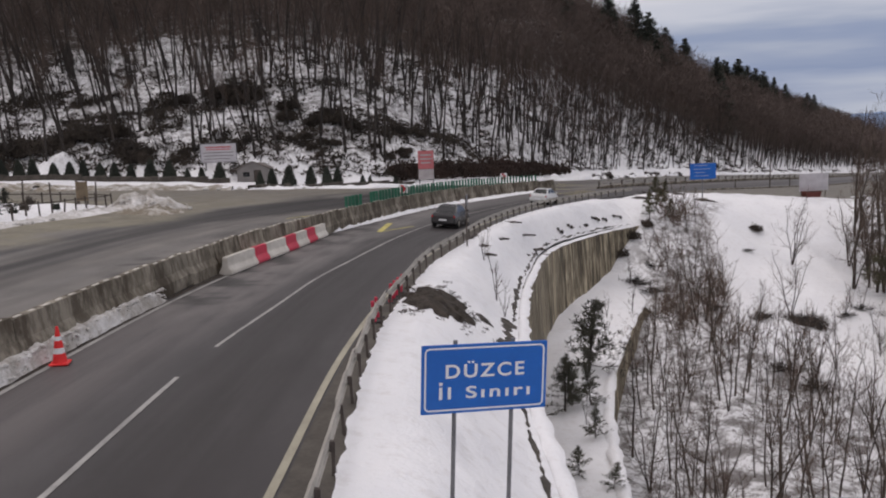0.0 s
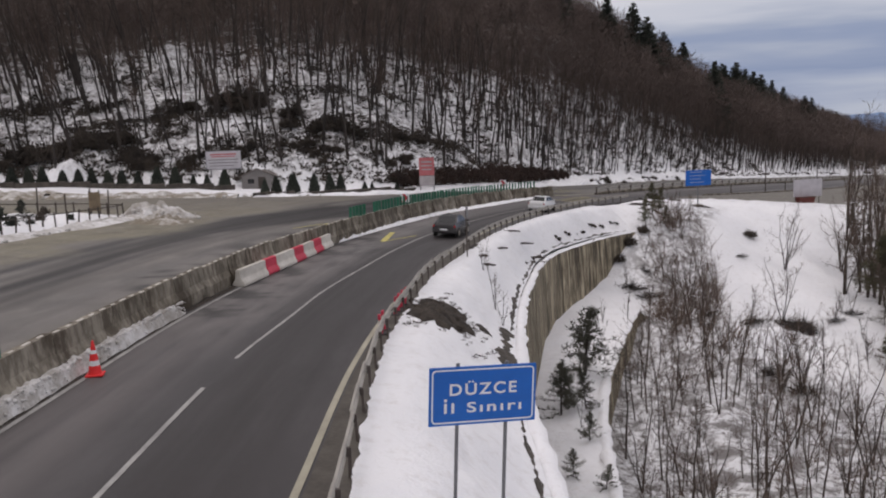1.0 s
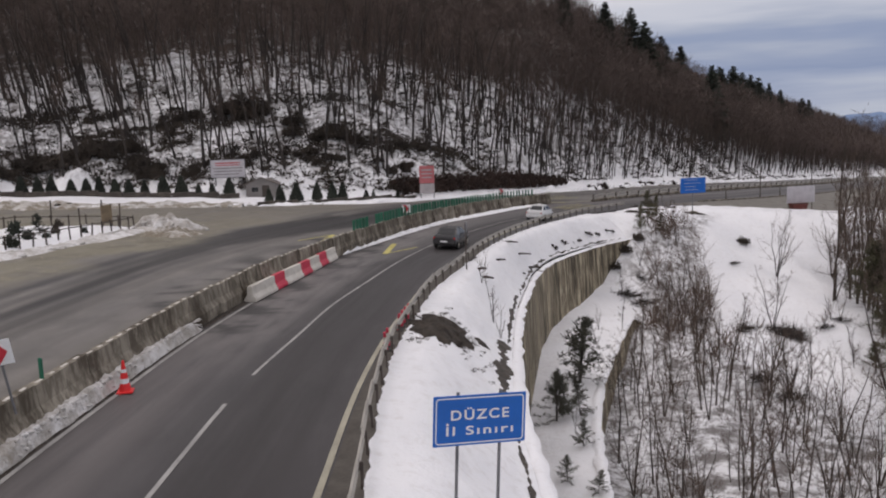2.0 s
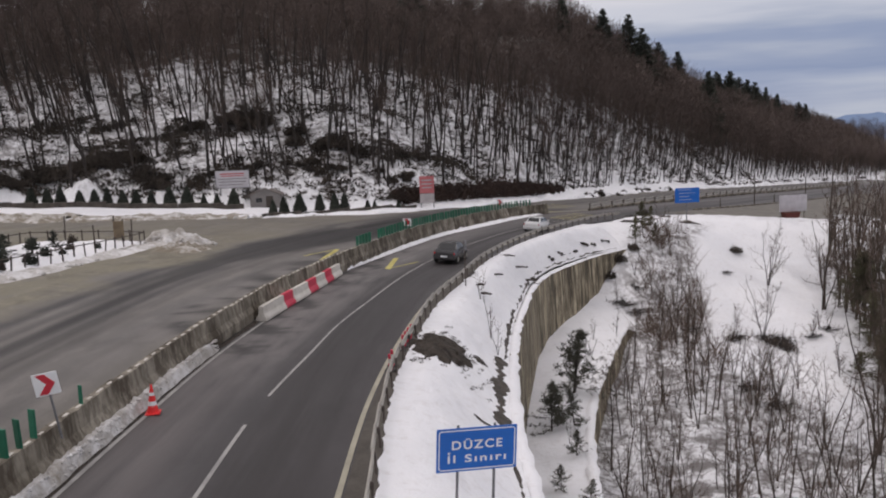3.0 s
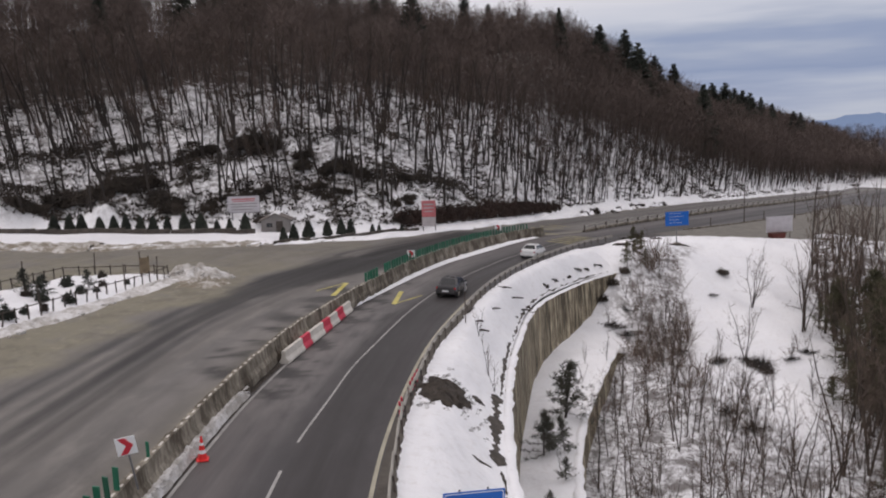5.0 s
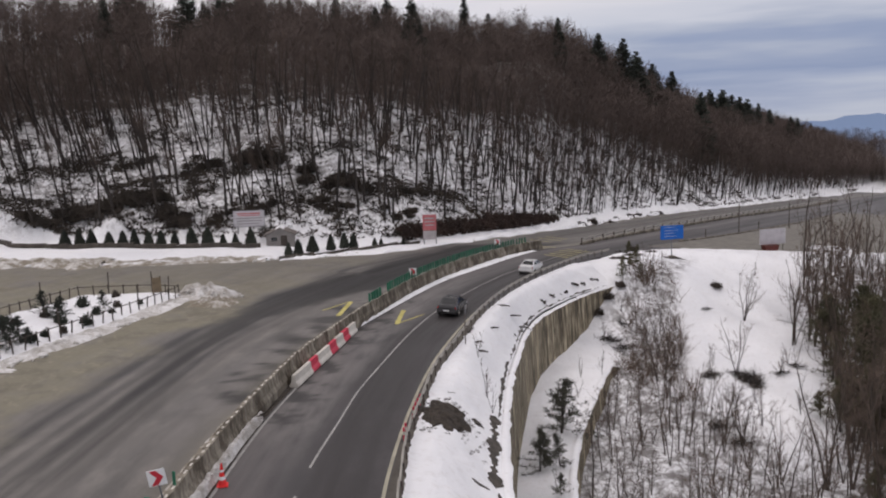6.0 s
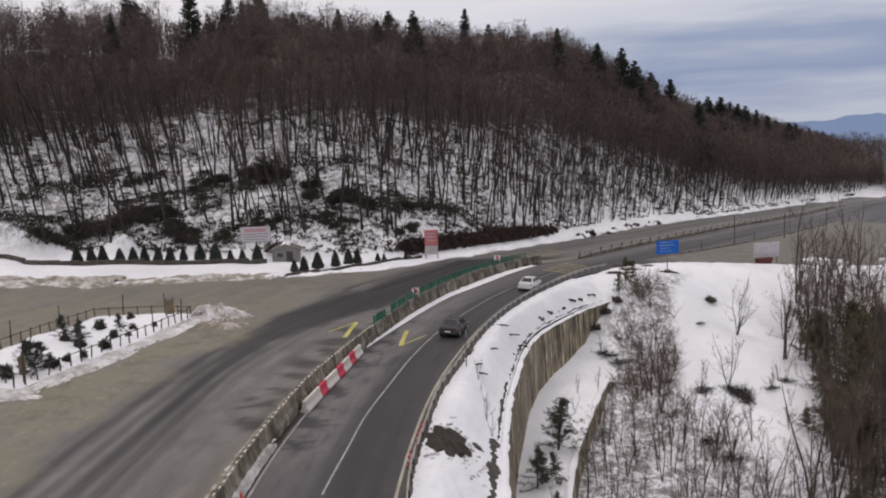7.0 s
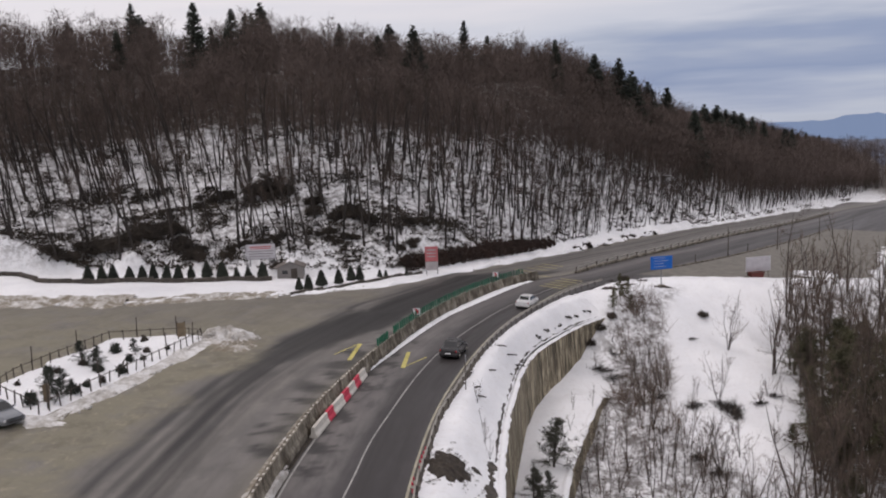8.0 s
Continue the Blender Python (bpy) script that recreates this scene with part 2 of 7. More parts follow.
SIGN_RED = plain("red_sign_sheeting", (0.48, 0.02, 0.04, 1), (0.58, 0.04, 0.06, 1), 1.5, 30, 0.4, bump=0.02)
SIGN_PALE = plain("pale_weathered_panel", (0.44, 0.42, 0.45, 1), (0.58, 0.56, 0.59, 1), 1.2, 14, 0.6)
SIGN_DULL = plain("dirty_white_panel", (0.30, 0.275, 0.28, 1), (0.44, 0.41, 0.41, 1), 1.2, 14, 0.6)
SIGN_PINK = plain("sunfaded_red_panel", (0.42, 0.10, 0.11, 1), (0.52, 0.16, 0.17, 1), 1.5, 20, 0.6)
GREEN = plain("green_plastic", (0.006, 0.085, 0.05, 1), (0.010, 0.15, 0.085, 1), 1.2, 20, 0.5, spread=0.4)
CONE_ORANGE = plain("orange_red_plastic", (0.72, 0.020, 0.022, 1), (0.84, 0.036, 0.034, 1), 2, 20, 0.5)
BARK = plain("dark_bark", (0.018, 0.0145, 0.013, 1), (0.052, 0.042, 0.037, 1), 1.2, 12, 0.9, spread=0.5, co="Position")
TWIGS = plain("bare_twigs", (0.046, 0.032, 0.026, 1), (0.098, 0.069, 0.054, 1), 0.35, 5, 0.9, spread=0.35, co="Position")
TWIGS_VALLEY = plain("light_brown_twigs", (0.082, 0.059, 0.047, 1), (0.172, 0.125, 0.098, 1), 0.3, 4, 0.9, spread=0.35, co="Position")
TWIGS_WARM = plain("brown_bare_twigs", (0.080, 0.059, 0.051, 1), (0.138, 0.103, 0.089, 1), 0.08, 3, 0.9, co="Position")
NEEDLES = plain("dark_spruce_needles", (0.016, 0.021, 0.016, 1), (0.042, 0.048, 0.035, 1), 0.5, 6, 0.8, spread=0.4, co="Position")
NEEDLES_DULL = plain("dull_young_pine_needles", (0.044, 0.046, 0.034, 1), (0.105, 0.102, 0.076, 1), 1.2, 9, 0.8, spread=0.4, co="Position")
NEEDLES_OLIVE = plain("olive_pine_needles", (0.046, 0.044, 0.022, 1), (0.104, 0.096, 0.050, 1), 0.6, 6, 0.8, spread=0.4, co="Position")
BARK_VALLEY = plain("brown_valley_bark", (0.034, 0.026, 0.021, 1), (0.090, 0.070, 0.056, 1), 0.9, 10, 0.9, spread=0.4, co="Position")
SCRUB = plain("dark_evergreen_scrub", (0.026, 0.021, 0.017, 1), (0.072, 0.056, 0.044, 1), 0.6, 5, 0.9, co="Position", spread=0.3)
SCRUB_RED = plain("russet_scrub", (0.022, 0.014, 0.011, 1), (0.060, 0.036, 0.028, 1), 0.5, 5, 0.9, co="Position", spread=0.2)
WOOD = plain("weathered_wood", (0.10, 0.075, 0.05, 1), (0.20, 0.155, 0.10, 1), 2, 25, 0.85, spread=0.3)
WOOD_DARK = plain("dark_fence_wood", (0.035, 0.028, 0.024, 1), (0.08, 0.065, 0.055, 1), 2, 25, 0.85, spread=0.4)
HUT_ROOF = plain("weathered_roof_sheet", (0.10, 0.085, 0.078, 1), (0.19, 0.165, 0.15, 1), 0.9, 14, 0.8)
HUT_WALL = plain("grey_hut_plaster", (0.16, 0.15, 0.145, 1), (0.24, 0.225, 0.215, 1), 0.8, 12, 0.9)
CAR_WHITE = plain("white_car_paint", (0.66, 0.66, 0.66, 1), (0.74, 0.74, 0.74, 1), 1, 30, 0.22, bump=0.0)
CAR_DARK = plain("dark_grey_car_paint", (0.035, 0.034, 0.036, 1), (0.06, 0.058, 0.06, 1), 1, 30, 0.25, bump=0.0)
CAR_GREY = plain("grey_car_paint", (0.16, 0.17, 0.19, 1), (0.22, 0.23, 0.25, 1), 1, 30, 0.25, 0.2, bump=0.0)
RUBBER = plain("black_rubber", (0.012, 0.012, 0.012, 1), (0.03, 0.03, 0.03, 1), 4, 40, 0.8)
GLASS_DARK = plain("dark_car_glass", (0.01, 0.012, 0.014, 1), (0.02, 0.022, 0.025, 1), 2, 20, 0.08, bump=0.0, spec=0.6)
LAMP_RED = plain("red_lamp_lens", (0.30, 0.01, 0.015, 1), (0.40, 0.02, 0.02, 1), 4, 20, 0.2, bump=0.0)
LAMP_CLEAR = plain("clear_lamp_lens", (0.55, 0.56, 0.58, 1), (0.70, 0.70, 0.72, 1), 4, 20, 0.15, bump=0.0)
BLACK_PART = plain("matt_black_part", (0.012, 0.012, 0.013, 1), (0.03, 0.03, 0.03, 1), 3, 20, 0.6)


# Haze of far land put into the material: near-black base, coloured emission.
def make_haze_glow(name, col, k):
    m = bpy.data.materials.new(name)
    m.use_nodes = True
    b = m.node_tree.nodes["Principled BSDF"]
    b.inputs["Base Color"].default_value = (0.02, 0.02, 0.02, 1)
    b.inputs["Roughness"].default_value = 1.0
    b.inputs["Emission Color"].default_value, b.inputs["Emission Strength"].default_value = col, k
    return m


MOUNTAIN_FAR = make_haze_glow("hazy_blue_mountain", (0.165, 0.240, 0.385, 1), 1.0)
MOUNTAIN_NEAR = make_haze_glow("hazy_dark_ridge", (0.085, 0.10, 0.145, 1), 1.0)

# ---------------------------------------------------------------- tools


def part(name, bm, material, parent=None, label=""):
    """Links a bmesh as one mesh object under a thing or a part."""
    me = bpy.data.meshes.new(name)
    bm.to_mesh(me)
    bm.free()
    me.materials.append(material)
    ob = new(name, me)
    if parent is not None:
        ob.parent = parent
    if label:
        ob["label"] = label
    return ob


def array_mesh(name, v, f, material, parent=None, label="", smooth=False):
    """A mesh object out of arrays of corners and triangles or quads."""
    v, f = np.asarray(v, np.float32), np.asarray(f, np.int32)
    me = bpy.data.meshes.new(name)
    n, k = f.shape
    me.vertices.add(len(v))
    me.vertices.foreach_set("co", v.ravel())
    me.loops.add(n * k)
    me.loops.foreach_set("vertex_index", f.ravel())
    me.polygons.add(n)
    me.polygons.foreach_set("loop_start", np.arange(0, n * k, k, dtype=np.int32))
    me.polygons.foreach_set("loop_total", np.full(n, k, np.int32))
    me.polygons.foreach_set("use_smooth", np.full(n, smooth))
    me.update(calc_edges=True)
    me.materials.append(material)
    ob = new(name, me)
    if parent is not None:
        ob.parent = parent
    if label:
        ob["label"] = label
    return ob


def share(name, mesh, parent, m, label=""):
    """One more piece on a mesh that is there already."""
    ob = new(name, mesh)
    ob.parent = parent
    ob.matrix_basis = m
    if label:
        ob["label"] = label
    return ob


def thing(name, m, label, category, group="", kind=""):
    ob = new(name)
    ob.matrix_basis = m
    ob.empty_display_size = 0.2
    return tagged(ob, label, category, group, kind)


def box(bm, sx, sy, sz, at=(0, 0, 0), rot=(0, 0, 0), bevel=0.0):
    """A box that stands on z = at[2]."""
    m = pose(*at, *rot) @ Matrix.Translation((0, 0, sz / 2)) @ Matrix.Diagonal((sx, sy, sz, 1))
    r = bmesh.ops.create_cube(bm, size=1.0, matrix=m)
    if bevel:
        edges = {e for v in r["verts"] for e in v.link_edges}
        bmesh.ops.bevel(bm, geom=list(edges), offset=bevel, segments=2, affect="EDGES", profile=0.6)
    return bm


def rod(bm, a, b, r0, r1=None, n=8):
    a, b = Vector(a), Vector(b)
    d = b - a
    m = Matrix.Translation((a + b) / 2) @ d.to_track_quat("Z", "Y").to_matrix().to_4x4()
    bmesh.ops.create_cone(bm, cap_ends=True, segments=n, radius1=r0, radius2=r0 if r1 is None else r1, depth=d.length, matrix=m)
    return bm


def extrude_profile(bm, prof, length, axis="y"):
    """A closed outline (x, z), drawn along y from 0 to length."""
    a = [bm.verts.new((x, 0, z)) for x, z in prof]
    b = [bm.verts.new((x, length, z)) for x, z in prof]
    n = len(prof)
    for i in range(n):
        bm.faces.new((a[i], a[(i + 1) % n], b[(i + 1) % n], b[i]))
    bm.faces.new(list(reversed(a)))
    bm.faces.new(b)
    bmesh.ops.recalc_face_normals(bm, faces=bm.faces)
    return bm


def curve_fn(pts, tight=False):
    """x as a smooth function of y through points (x, y) with rising y; tight: without overshoot."""
    p = np.array(pts, float)
    y, x = p[:, 1], p[:, 0]
    s = np.diff(x) / np.diff(y)
    same = s[:-1] * s[1:] > 0
    h0, h1 = np.diff(y)[:-1], np.diff(y)[1:]
    inner = (s[:-1] * h1 + s[1:] * h0) / (h0 + h1) if not tight else np.where(same, 2 * s[:-1] * s[1:] / np.where(same, s[:-1] + s[1:], 1), 0)
    m = np.concatenate(([s[0]], inner, [s[-1]]))

    def f(q):
        q = np.asarray(q, float)
        i = np.clip(np.searchsorted(y, q) - 1, 0, len(y) - 2)
        h = y[i + 1] - y[i]
        t = np.clip((q - y[i]) / h, 0, 1)
        a, b = 2 * t**3 - 3 * t**2 + 1, t**3 - 2 * t**2 + t
        return a * x[i] + b * h * m[i] + (1 - a) * x[i + 1] + (t**3 - t**2) * h * m[i + 1]

    return f


def along(f, y0, y1, step):
    """Places (x, y) at even steps on a curve, and the heading there in degrees about z."""
    y = np.linspace(y0, y1, 2000)
    x = f(y)
    s = np.concatenate(([0], np.cumsum(np.hypot(np.diff(x), np.diff(y)))))
    q = np.arange(0, s[-1] - 1e-6, step)
    yy = np.interp(q, s, y)
    xx = np.interp(q, s, x)
    d = 0.3
    head = [math.degrees(math.atan2(-(float(f(b + d)) - float(f(b - d))), 2 * d)) for b in yy]
    return list(zip(xx, yy, head))


def fnoise(x, y, scale, seed=0.0):
    """Smooth noise on arrays, about -1 to 1, from a few crossed waves."""
    r = np.random.RandomState(int(seed * 7) + 11)
    out = np.zeros_like(np.asarray(x, float))
    for k in range(7):
        a, w, ph = r.rand() * 6.283, (0.6 + 1.1 * r.rand()) / scale, r.rand() * 6.283
        out = out + np.sin((x * np.cos(a) + y * np.sin(a)) * w * 6.283 + ph)
    return out / 3.2


def smooth01(a, b, v):
    t = np.clip((np.asarray(v, float) - a) / (b - a), 0, 1)
    return t * t * (3 - 2 * t)

# ---------------------------------------------------------------- plan
# lines of the plan, as x over y
BARRIER = curve_fn([(-10.6, -60), (-10.6, 0), (-10.6, 19), (-10.4, 26), (-10.05, 31), (-9.6, 36.5), (-8.5, 43.7), (-7.1, 51), (-6.2, 55), (-4.1, 64), (-1.3, 73), (2.2, 82), (6.0, 90), (11.0, 97.5), (17, 103.4), (23, 112.4), (29, 121), (44, 142), (65, 172), (94, 211), (148, 290), (220, 380)])
LEFT_EDGE = curve_fn([(-9.9, -60), (-9.9, 8), (-9.8, 19), (-9.5, 28), (-9.0, 34), (-6.75, 51), (-5.0, 57.5), (-2.6, 65.8), (0.3, 74.4), (3.8, 82), (7.9, 90.5), (12.6, 98.4), (18, 104), (24, 112), (30, 120.5), (45, 141), (66, 171), (95, 210), (149, 289), (221, 379)])
CENTRE = curve_fn([(-6.5, -60), (-6.5, 12), (-6.4, 22), (-5.8, 29.2), (-5.45, 33.4), (-4.4, 40.5), (-2.7, 50.4), (-0.9, 58.1), (2.6, 69), (7.2, 80.5), (11.7, 89), (16.3, 96.8), (22, 103.8), (28, 109.8), (34.5, 117), (55, 141.5), (71, 163), (97, 200), (152, 284), (225, 376)])
RIGHT_EDGE = curve_fn([(-3.0, -60), (-3.0, 13), (-2.9, 22), (-2.3, 31), (-0.9, 42.5), (0.1, 47.9), (2.9, 60.2), (6.5, 72), (10.7, 82.4), (15.6, 92.6), (19.9, 99.6), (25.6, 106), (31, 111.8), (37.6, 119), (45, 127.6), (65, 153.5), (76, 168.5), (98, 199.5), (155, 282), (230, 372)])
GUARDRAIL = curve_fn([(-2.1, -60), (-2.1, 13), (-2.25, 20), (-2.1, 27), (-1.65, 31.5), (-0.85, 39), (0.6, 46.3), (3.2, 58.5), (6.5, 69.2), (10.5, 79), (15.1, 88.2), (17.0, 91.5), (21.5, 97.4), (28, 103), (33, 106), (42, 108.6), (50, 110.4), (60, 113), (72, 125), (86, 150), (118, 200), (190, 290), (262, 378)])
FOOT = curve_fn([(-80, 71.5), (-36, 74), (-28, 78), (-20.7, 80), (-13.4, 85.4), (-6.8, 91), (-2.5, 97.2), (5, 107), (15, 121), (20.5, 127.6), (35, 150), (53, 174.6), (78, 208.5), (113, 257), (170, 335), (230, 420)], True)
BANK = curve_fn([(-140, 94.0), (-50, 94.3), (-24, 95.5), (-12.5, 96.5), (-6, 99.5), (3.6, 109), (13.6, 122.5), (19, 129), (33.4, 151), (51.4, 175.5), (76.5, 209.5), (111, 258), (168, 336), (228, 421)], True)
WALL = curve_fn([(4.2, -60), (3.6, -20), (3.0, 5), (2.75, 20), (2.7, 26), (2.95, 31), (3.4, 36.5), (4.5, 46.5), (5.6, 53.4), (7.2, 62.2), (9.4, 69.5), (12.1, 75.2), (16.3, 82.6), (20.8, 88.5)])
LOW_WALL = curve_fn([(5.6, -60), (5.2, -10), (5.6, 15), (6.4, 27), (7.2, 34), (8.0, 40.7), (9.0, 46.3), (10.4, 52), (12.3, 58.2), (16.3, 70), (18.4, 75)])


# the open snow in the valley, between these two lines
OPEN_WEST = curve_fn([(24.6, 30), (25.2, 48), (25.4, 54), (22.6, 60), (22.2, 66), (23.2, 71), (25.4, 77), (26.2, 84), (28.5, 93), (32.5, 100), (38, 118)])
OPEN_EAST = curve_fn([(22.0, 30), (24.5, 43), (28.6, 49.5), (31.0, 54), (34.5, 61), (37.0, 69), (40.5, 79), (42.5, 87), (45.5, 96), (51.5, 105), (66, 118)])


def z_plane(x, y):
    x, y = np.clip(x, -90, 230) / 50, np.clip(y, -60, 380) / 50
    return 0.6215 - 3.4269 * x - 0.7017 * y - 0.6158 * x * x * np.where(x > 1.5, 1.5 / np.maximum(x, 1.5), 1) - 0.0168 * x * y + 0.1016 * y * y * np.where(y > 4, 4 / np.maximum(y, 4), 1)


def step_at(y):
    return 0.2 * (1 - smooth01(80, 104, y))


def z_right(x, y):
    return z_plane(x, y) - step_at(y)


def z_left(x, y):
    return z_plane(x, y) + step_at(y)


def z_crown(y):
    return -2.4 - np.maximum(0, np.asarray(y, float) - 33) * 0.0385


def curve_points(f, y0, y1, n):
    y = np.linspace(y0, y1, n)
    return np.stack([f(y), y], 1)


def nearest(px, py, line):
    """Distance to a line of points, signed (plus on its right-hand side), and the nearest place."""
    d = np.gradient(line, axis=0)
    best = np.full(px.shape, 1e18)
    idx = np.zeros(px.shape, int)
    for s in range(0, len(px), 4000):
        q = (px[s:s + 4000, None] - line[None, :, 0]) ** 2 + (py[s:s + 4000, None] - line[None, :, 1]) ** 2
        idx[s:s + 4000] = q.argmin(1)
        best[s:s + 4000] = q.min(1)
    near, dr = line[idx], d[idx]
    side = (px - near[:, 0]) * dr[:, 1] - (py - near[:, 1]) * dr[:, 0]
    return np.sqrt(best) * np.sign(side), near


RAIL_LINE = curve_points(GUARDRAIL, -60, 378, 900)
BANK_LINE = np.concatenate([np.array([(-700.0, 93.5), (-400.0, 93.7)]), np.stack([np.linspace(-300, -141, 60), np.full(60, 93.9)], 1), curve_points(BANK, 94.0, 421, 900)])


def hill_rise(d, x):
    """Height of the hillside over its foot, by the distance from it."""
    near = np.interp(d, [0, 2, 8, 25, 55, 85, 130, 300, 900], [0, 0.8, 4.4, 13.5, 27, 34, 37, 39, 41])
    far = np.interp(d, [0, 2, 8, 20, 40, 70, 130, 300, 900], [0, 0.8, 4.8, 13, 21, 24, 25, 26, 27])
    w = smooth01(75, 135, x)
    return near * np.interp(x, [-80, -45, -15, 10, 40, 70], [0.80, 0.86, 1.03, 1.22, 1.38, 1.28]) * (1 - w) + far * w


def ground_z(x, y):
    """The ground sheet: hillside, bed of the road, valley."""
    x, y = np.asarray(x, float), np.asarray(y, float)
    shape = x.shape
    x, y = x.ravel(), y.ravel()
    e, en = nearest(x, y, RAIL_LINE)
    d, dn = nearest(x, y, BANK_LINE)
    z = z_plane(x, y) - 0.45
    # snow strip between the road and the foot of the hill
    fx = FOOT(np.clip(y, 71.5, 420))
    strip = (y > 71.5) & (x < fx) & (d > 0)
    z = np.where(strip, z_plane(x, y) + step_at(y) + 0.12 + 0.12 * fnoise(x, y, 6), z)
    # hillside
    hill = z_plane(dn[:, 0], dn[:, 1]) + 0.3 + hill_rise(-d, dn[:, 0]) + fnoise(x, y, 26, 2) * np.clip(-d / 30, 0, 1) * 0.9 + fnoise(x, y, 7, 5) * np.clip(-d / 8, 0, 1) * 0.25
    # a long flat crest
    hill = hill * (1 + 0.80 * smooth01(18, 52, -d) * smooth01(4, 26, x) * (1 - smooth01(62, 88, x)) + 0.16 * smooth01(38, 70, -d) * (1 - smooth01(-62, -48, x)))
    crest = np.interp(x, [-120, -80, -50, -35, -20, -5, 10, 25, 36, 46, 55, 67, 90, 130, 200], [38.5, 37.5, 33.8, 33.3, 32.2, 31.3, 31.2, 30.2, 28.6, 25.0, 19.0, 13.2, 9.5, 9, 9]) + 0.7 * fnoise(x, y, 19, 7)
    over = hill - crest
    hill = np.where(d < -12, crest + over * 0.5 - np.sqrt((over * 0.5) ** 2 + 1.5), hill)
    z = np.where(d < 0, hill, z)
    # valley on the right-hand side
    edge = z_plane(en[:, 0], en[:, 1]) - 0.2 + 0.38 * smooth01(93, 101, en[:, 1])
    slope = edge - np.interp(e, [0, 4, 14, 20, 35, 60, 130, 500], [0, 0.8, 4.4, 7.6, 11.5, 15, 24, 60])
    deep = -10.4 - 0.07 * (70 - y) - np.interp(e, [0, 22, 60, 130, 500], [0, 0, 4, 13, 50])
    cut = edge + (deep - edge) * smooth01(0.3, 2.3, e)
    w = smooth01(76, 93, y + 0.35 * np.clip(e - 12, 0, 40))
    val = cut * (1 - w) + slope * w + fnoise(x, y, 13, 3) * np.clip((e - 3) / 8, 0, 1) * 0.55 + fnoise(x, y, 4, 4) * np.clip((e - 3) / 8, 0, 1) * 0.12
    z = np.where(e > 0, val, z)
    # the land sinks away far off
    far = np.hypot(x, y - 100)
    z = z - np.interp(far, [0, 430, 700, 1100, 4000], [0, 0, 55, 110, 190])
    return z.reshape(shape)


def axis(lo, hi, step, reach, grow=1.16):
    v = list(np.arange(lo, hi + 1e-6, step))
    a, s = hi, step
    while a < reach:
        s *= grow
        a += s
        v.append(a)
    a, s = lo, step
    while a > -reach:
        s *= grow
        a -= s
        v.insert(0, a)
    return np.array(v)


def grid_faces(nx, ny):
    i = np.arange(nx * ny).reshape(ny, nx)
    return np.stack([i[:-1, :-1], i[:-1, 1:], i[1:, 1:], i[1:, :-1]], -1).reshape(-1, 4)


gx, gy = axis(-62, 76, 0.9, 4200), axis(-45, 165, 0.9, 4200)
GX, GY = np.meshgrid(gx, gy)
GZ = ground_z(GX, GY)
ground = array_mesh("ground", np.stack([GX, GY, GZ], -1).reshape(-1, 3), grid_faces(len(gx), len(gy)), SNOW, smooth=True)
tagged(ground, "snow-covered ground of hillside, road bed and valley", "ground", kind="structure")


def litter_limit(x):
    """How far up the hill from its foot the snow lies open."""
    return np.interp(x, [-80, -50, -36, -25, 0, 20, 30, 40, 51, 66, 82, 91, 100, 112], [28, 33, 36, 35, 31, 27, 23, 21, 19, 17, 13, 10, 6, 4])


gd, gn = nearest(GX.ravel(), GY.ravel(), BANK_LINE)
lit = smooth01(-2, 10, -gd - litter_limit(gn[:, 0])) * 1.7
ge, _ = nearest(GX.ravel(), GY.ravel(), RAIL_LINE)
# dead leaves lie under the valley trees, not on the open strip between them
outside = 1 - smooth01(-0.5, 1.5, GX.ravel() - OPEN_WEST(np.clip(GY.ravel(), 30, 118))) * smooth01(1.5, -1.0, GX.ravel() - OPEN_EAST(np.clip(GY.ravel(), 30, 118))) * smooth01(48, 53, GY.ravel())
lit = np.maximum(lit, (0.80 + 0.15 * smooth01(30, 40, GX.ravel())) * outside * smooth01(3, 7, ge))
lit = np.maximum(lit, 0.72 * smooth01(1, 8, -gd))
lit = np.maximum(lit, 2.0 * smooth01(90, 130, GX.ravel()) * smooth01(2, 12, -gd))
lit = np.maximum(lit, 2.0 * smooth01(260, 420, np.hypot(GX.ravel() - 20, GY.ravel() - 100)))
at = ground.data.attributes.new("litter", "FLOAT", "POINT")
at.data.foreach_set("value", lit.astype(np.float32))


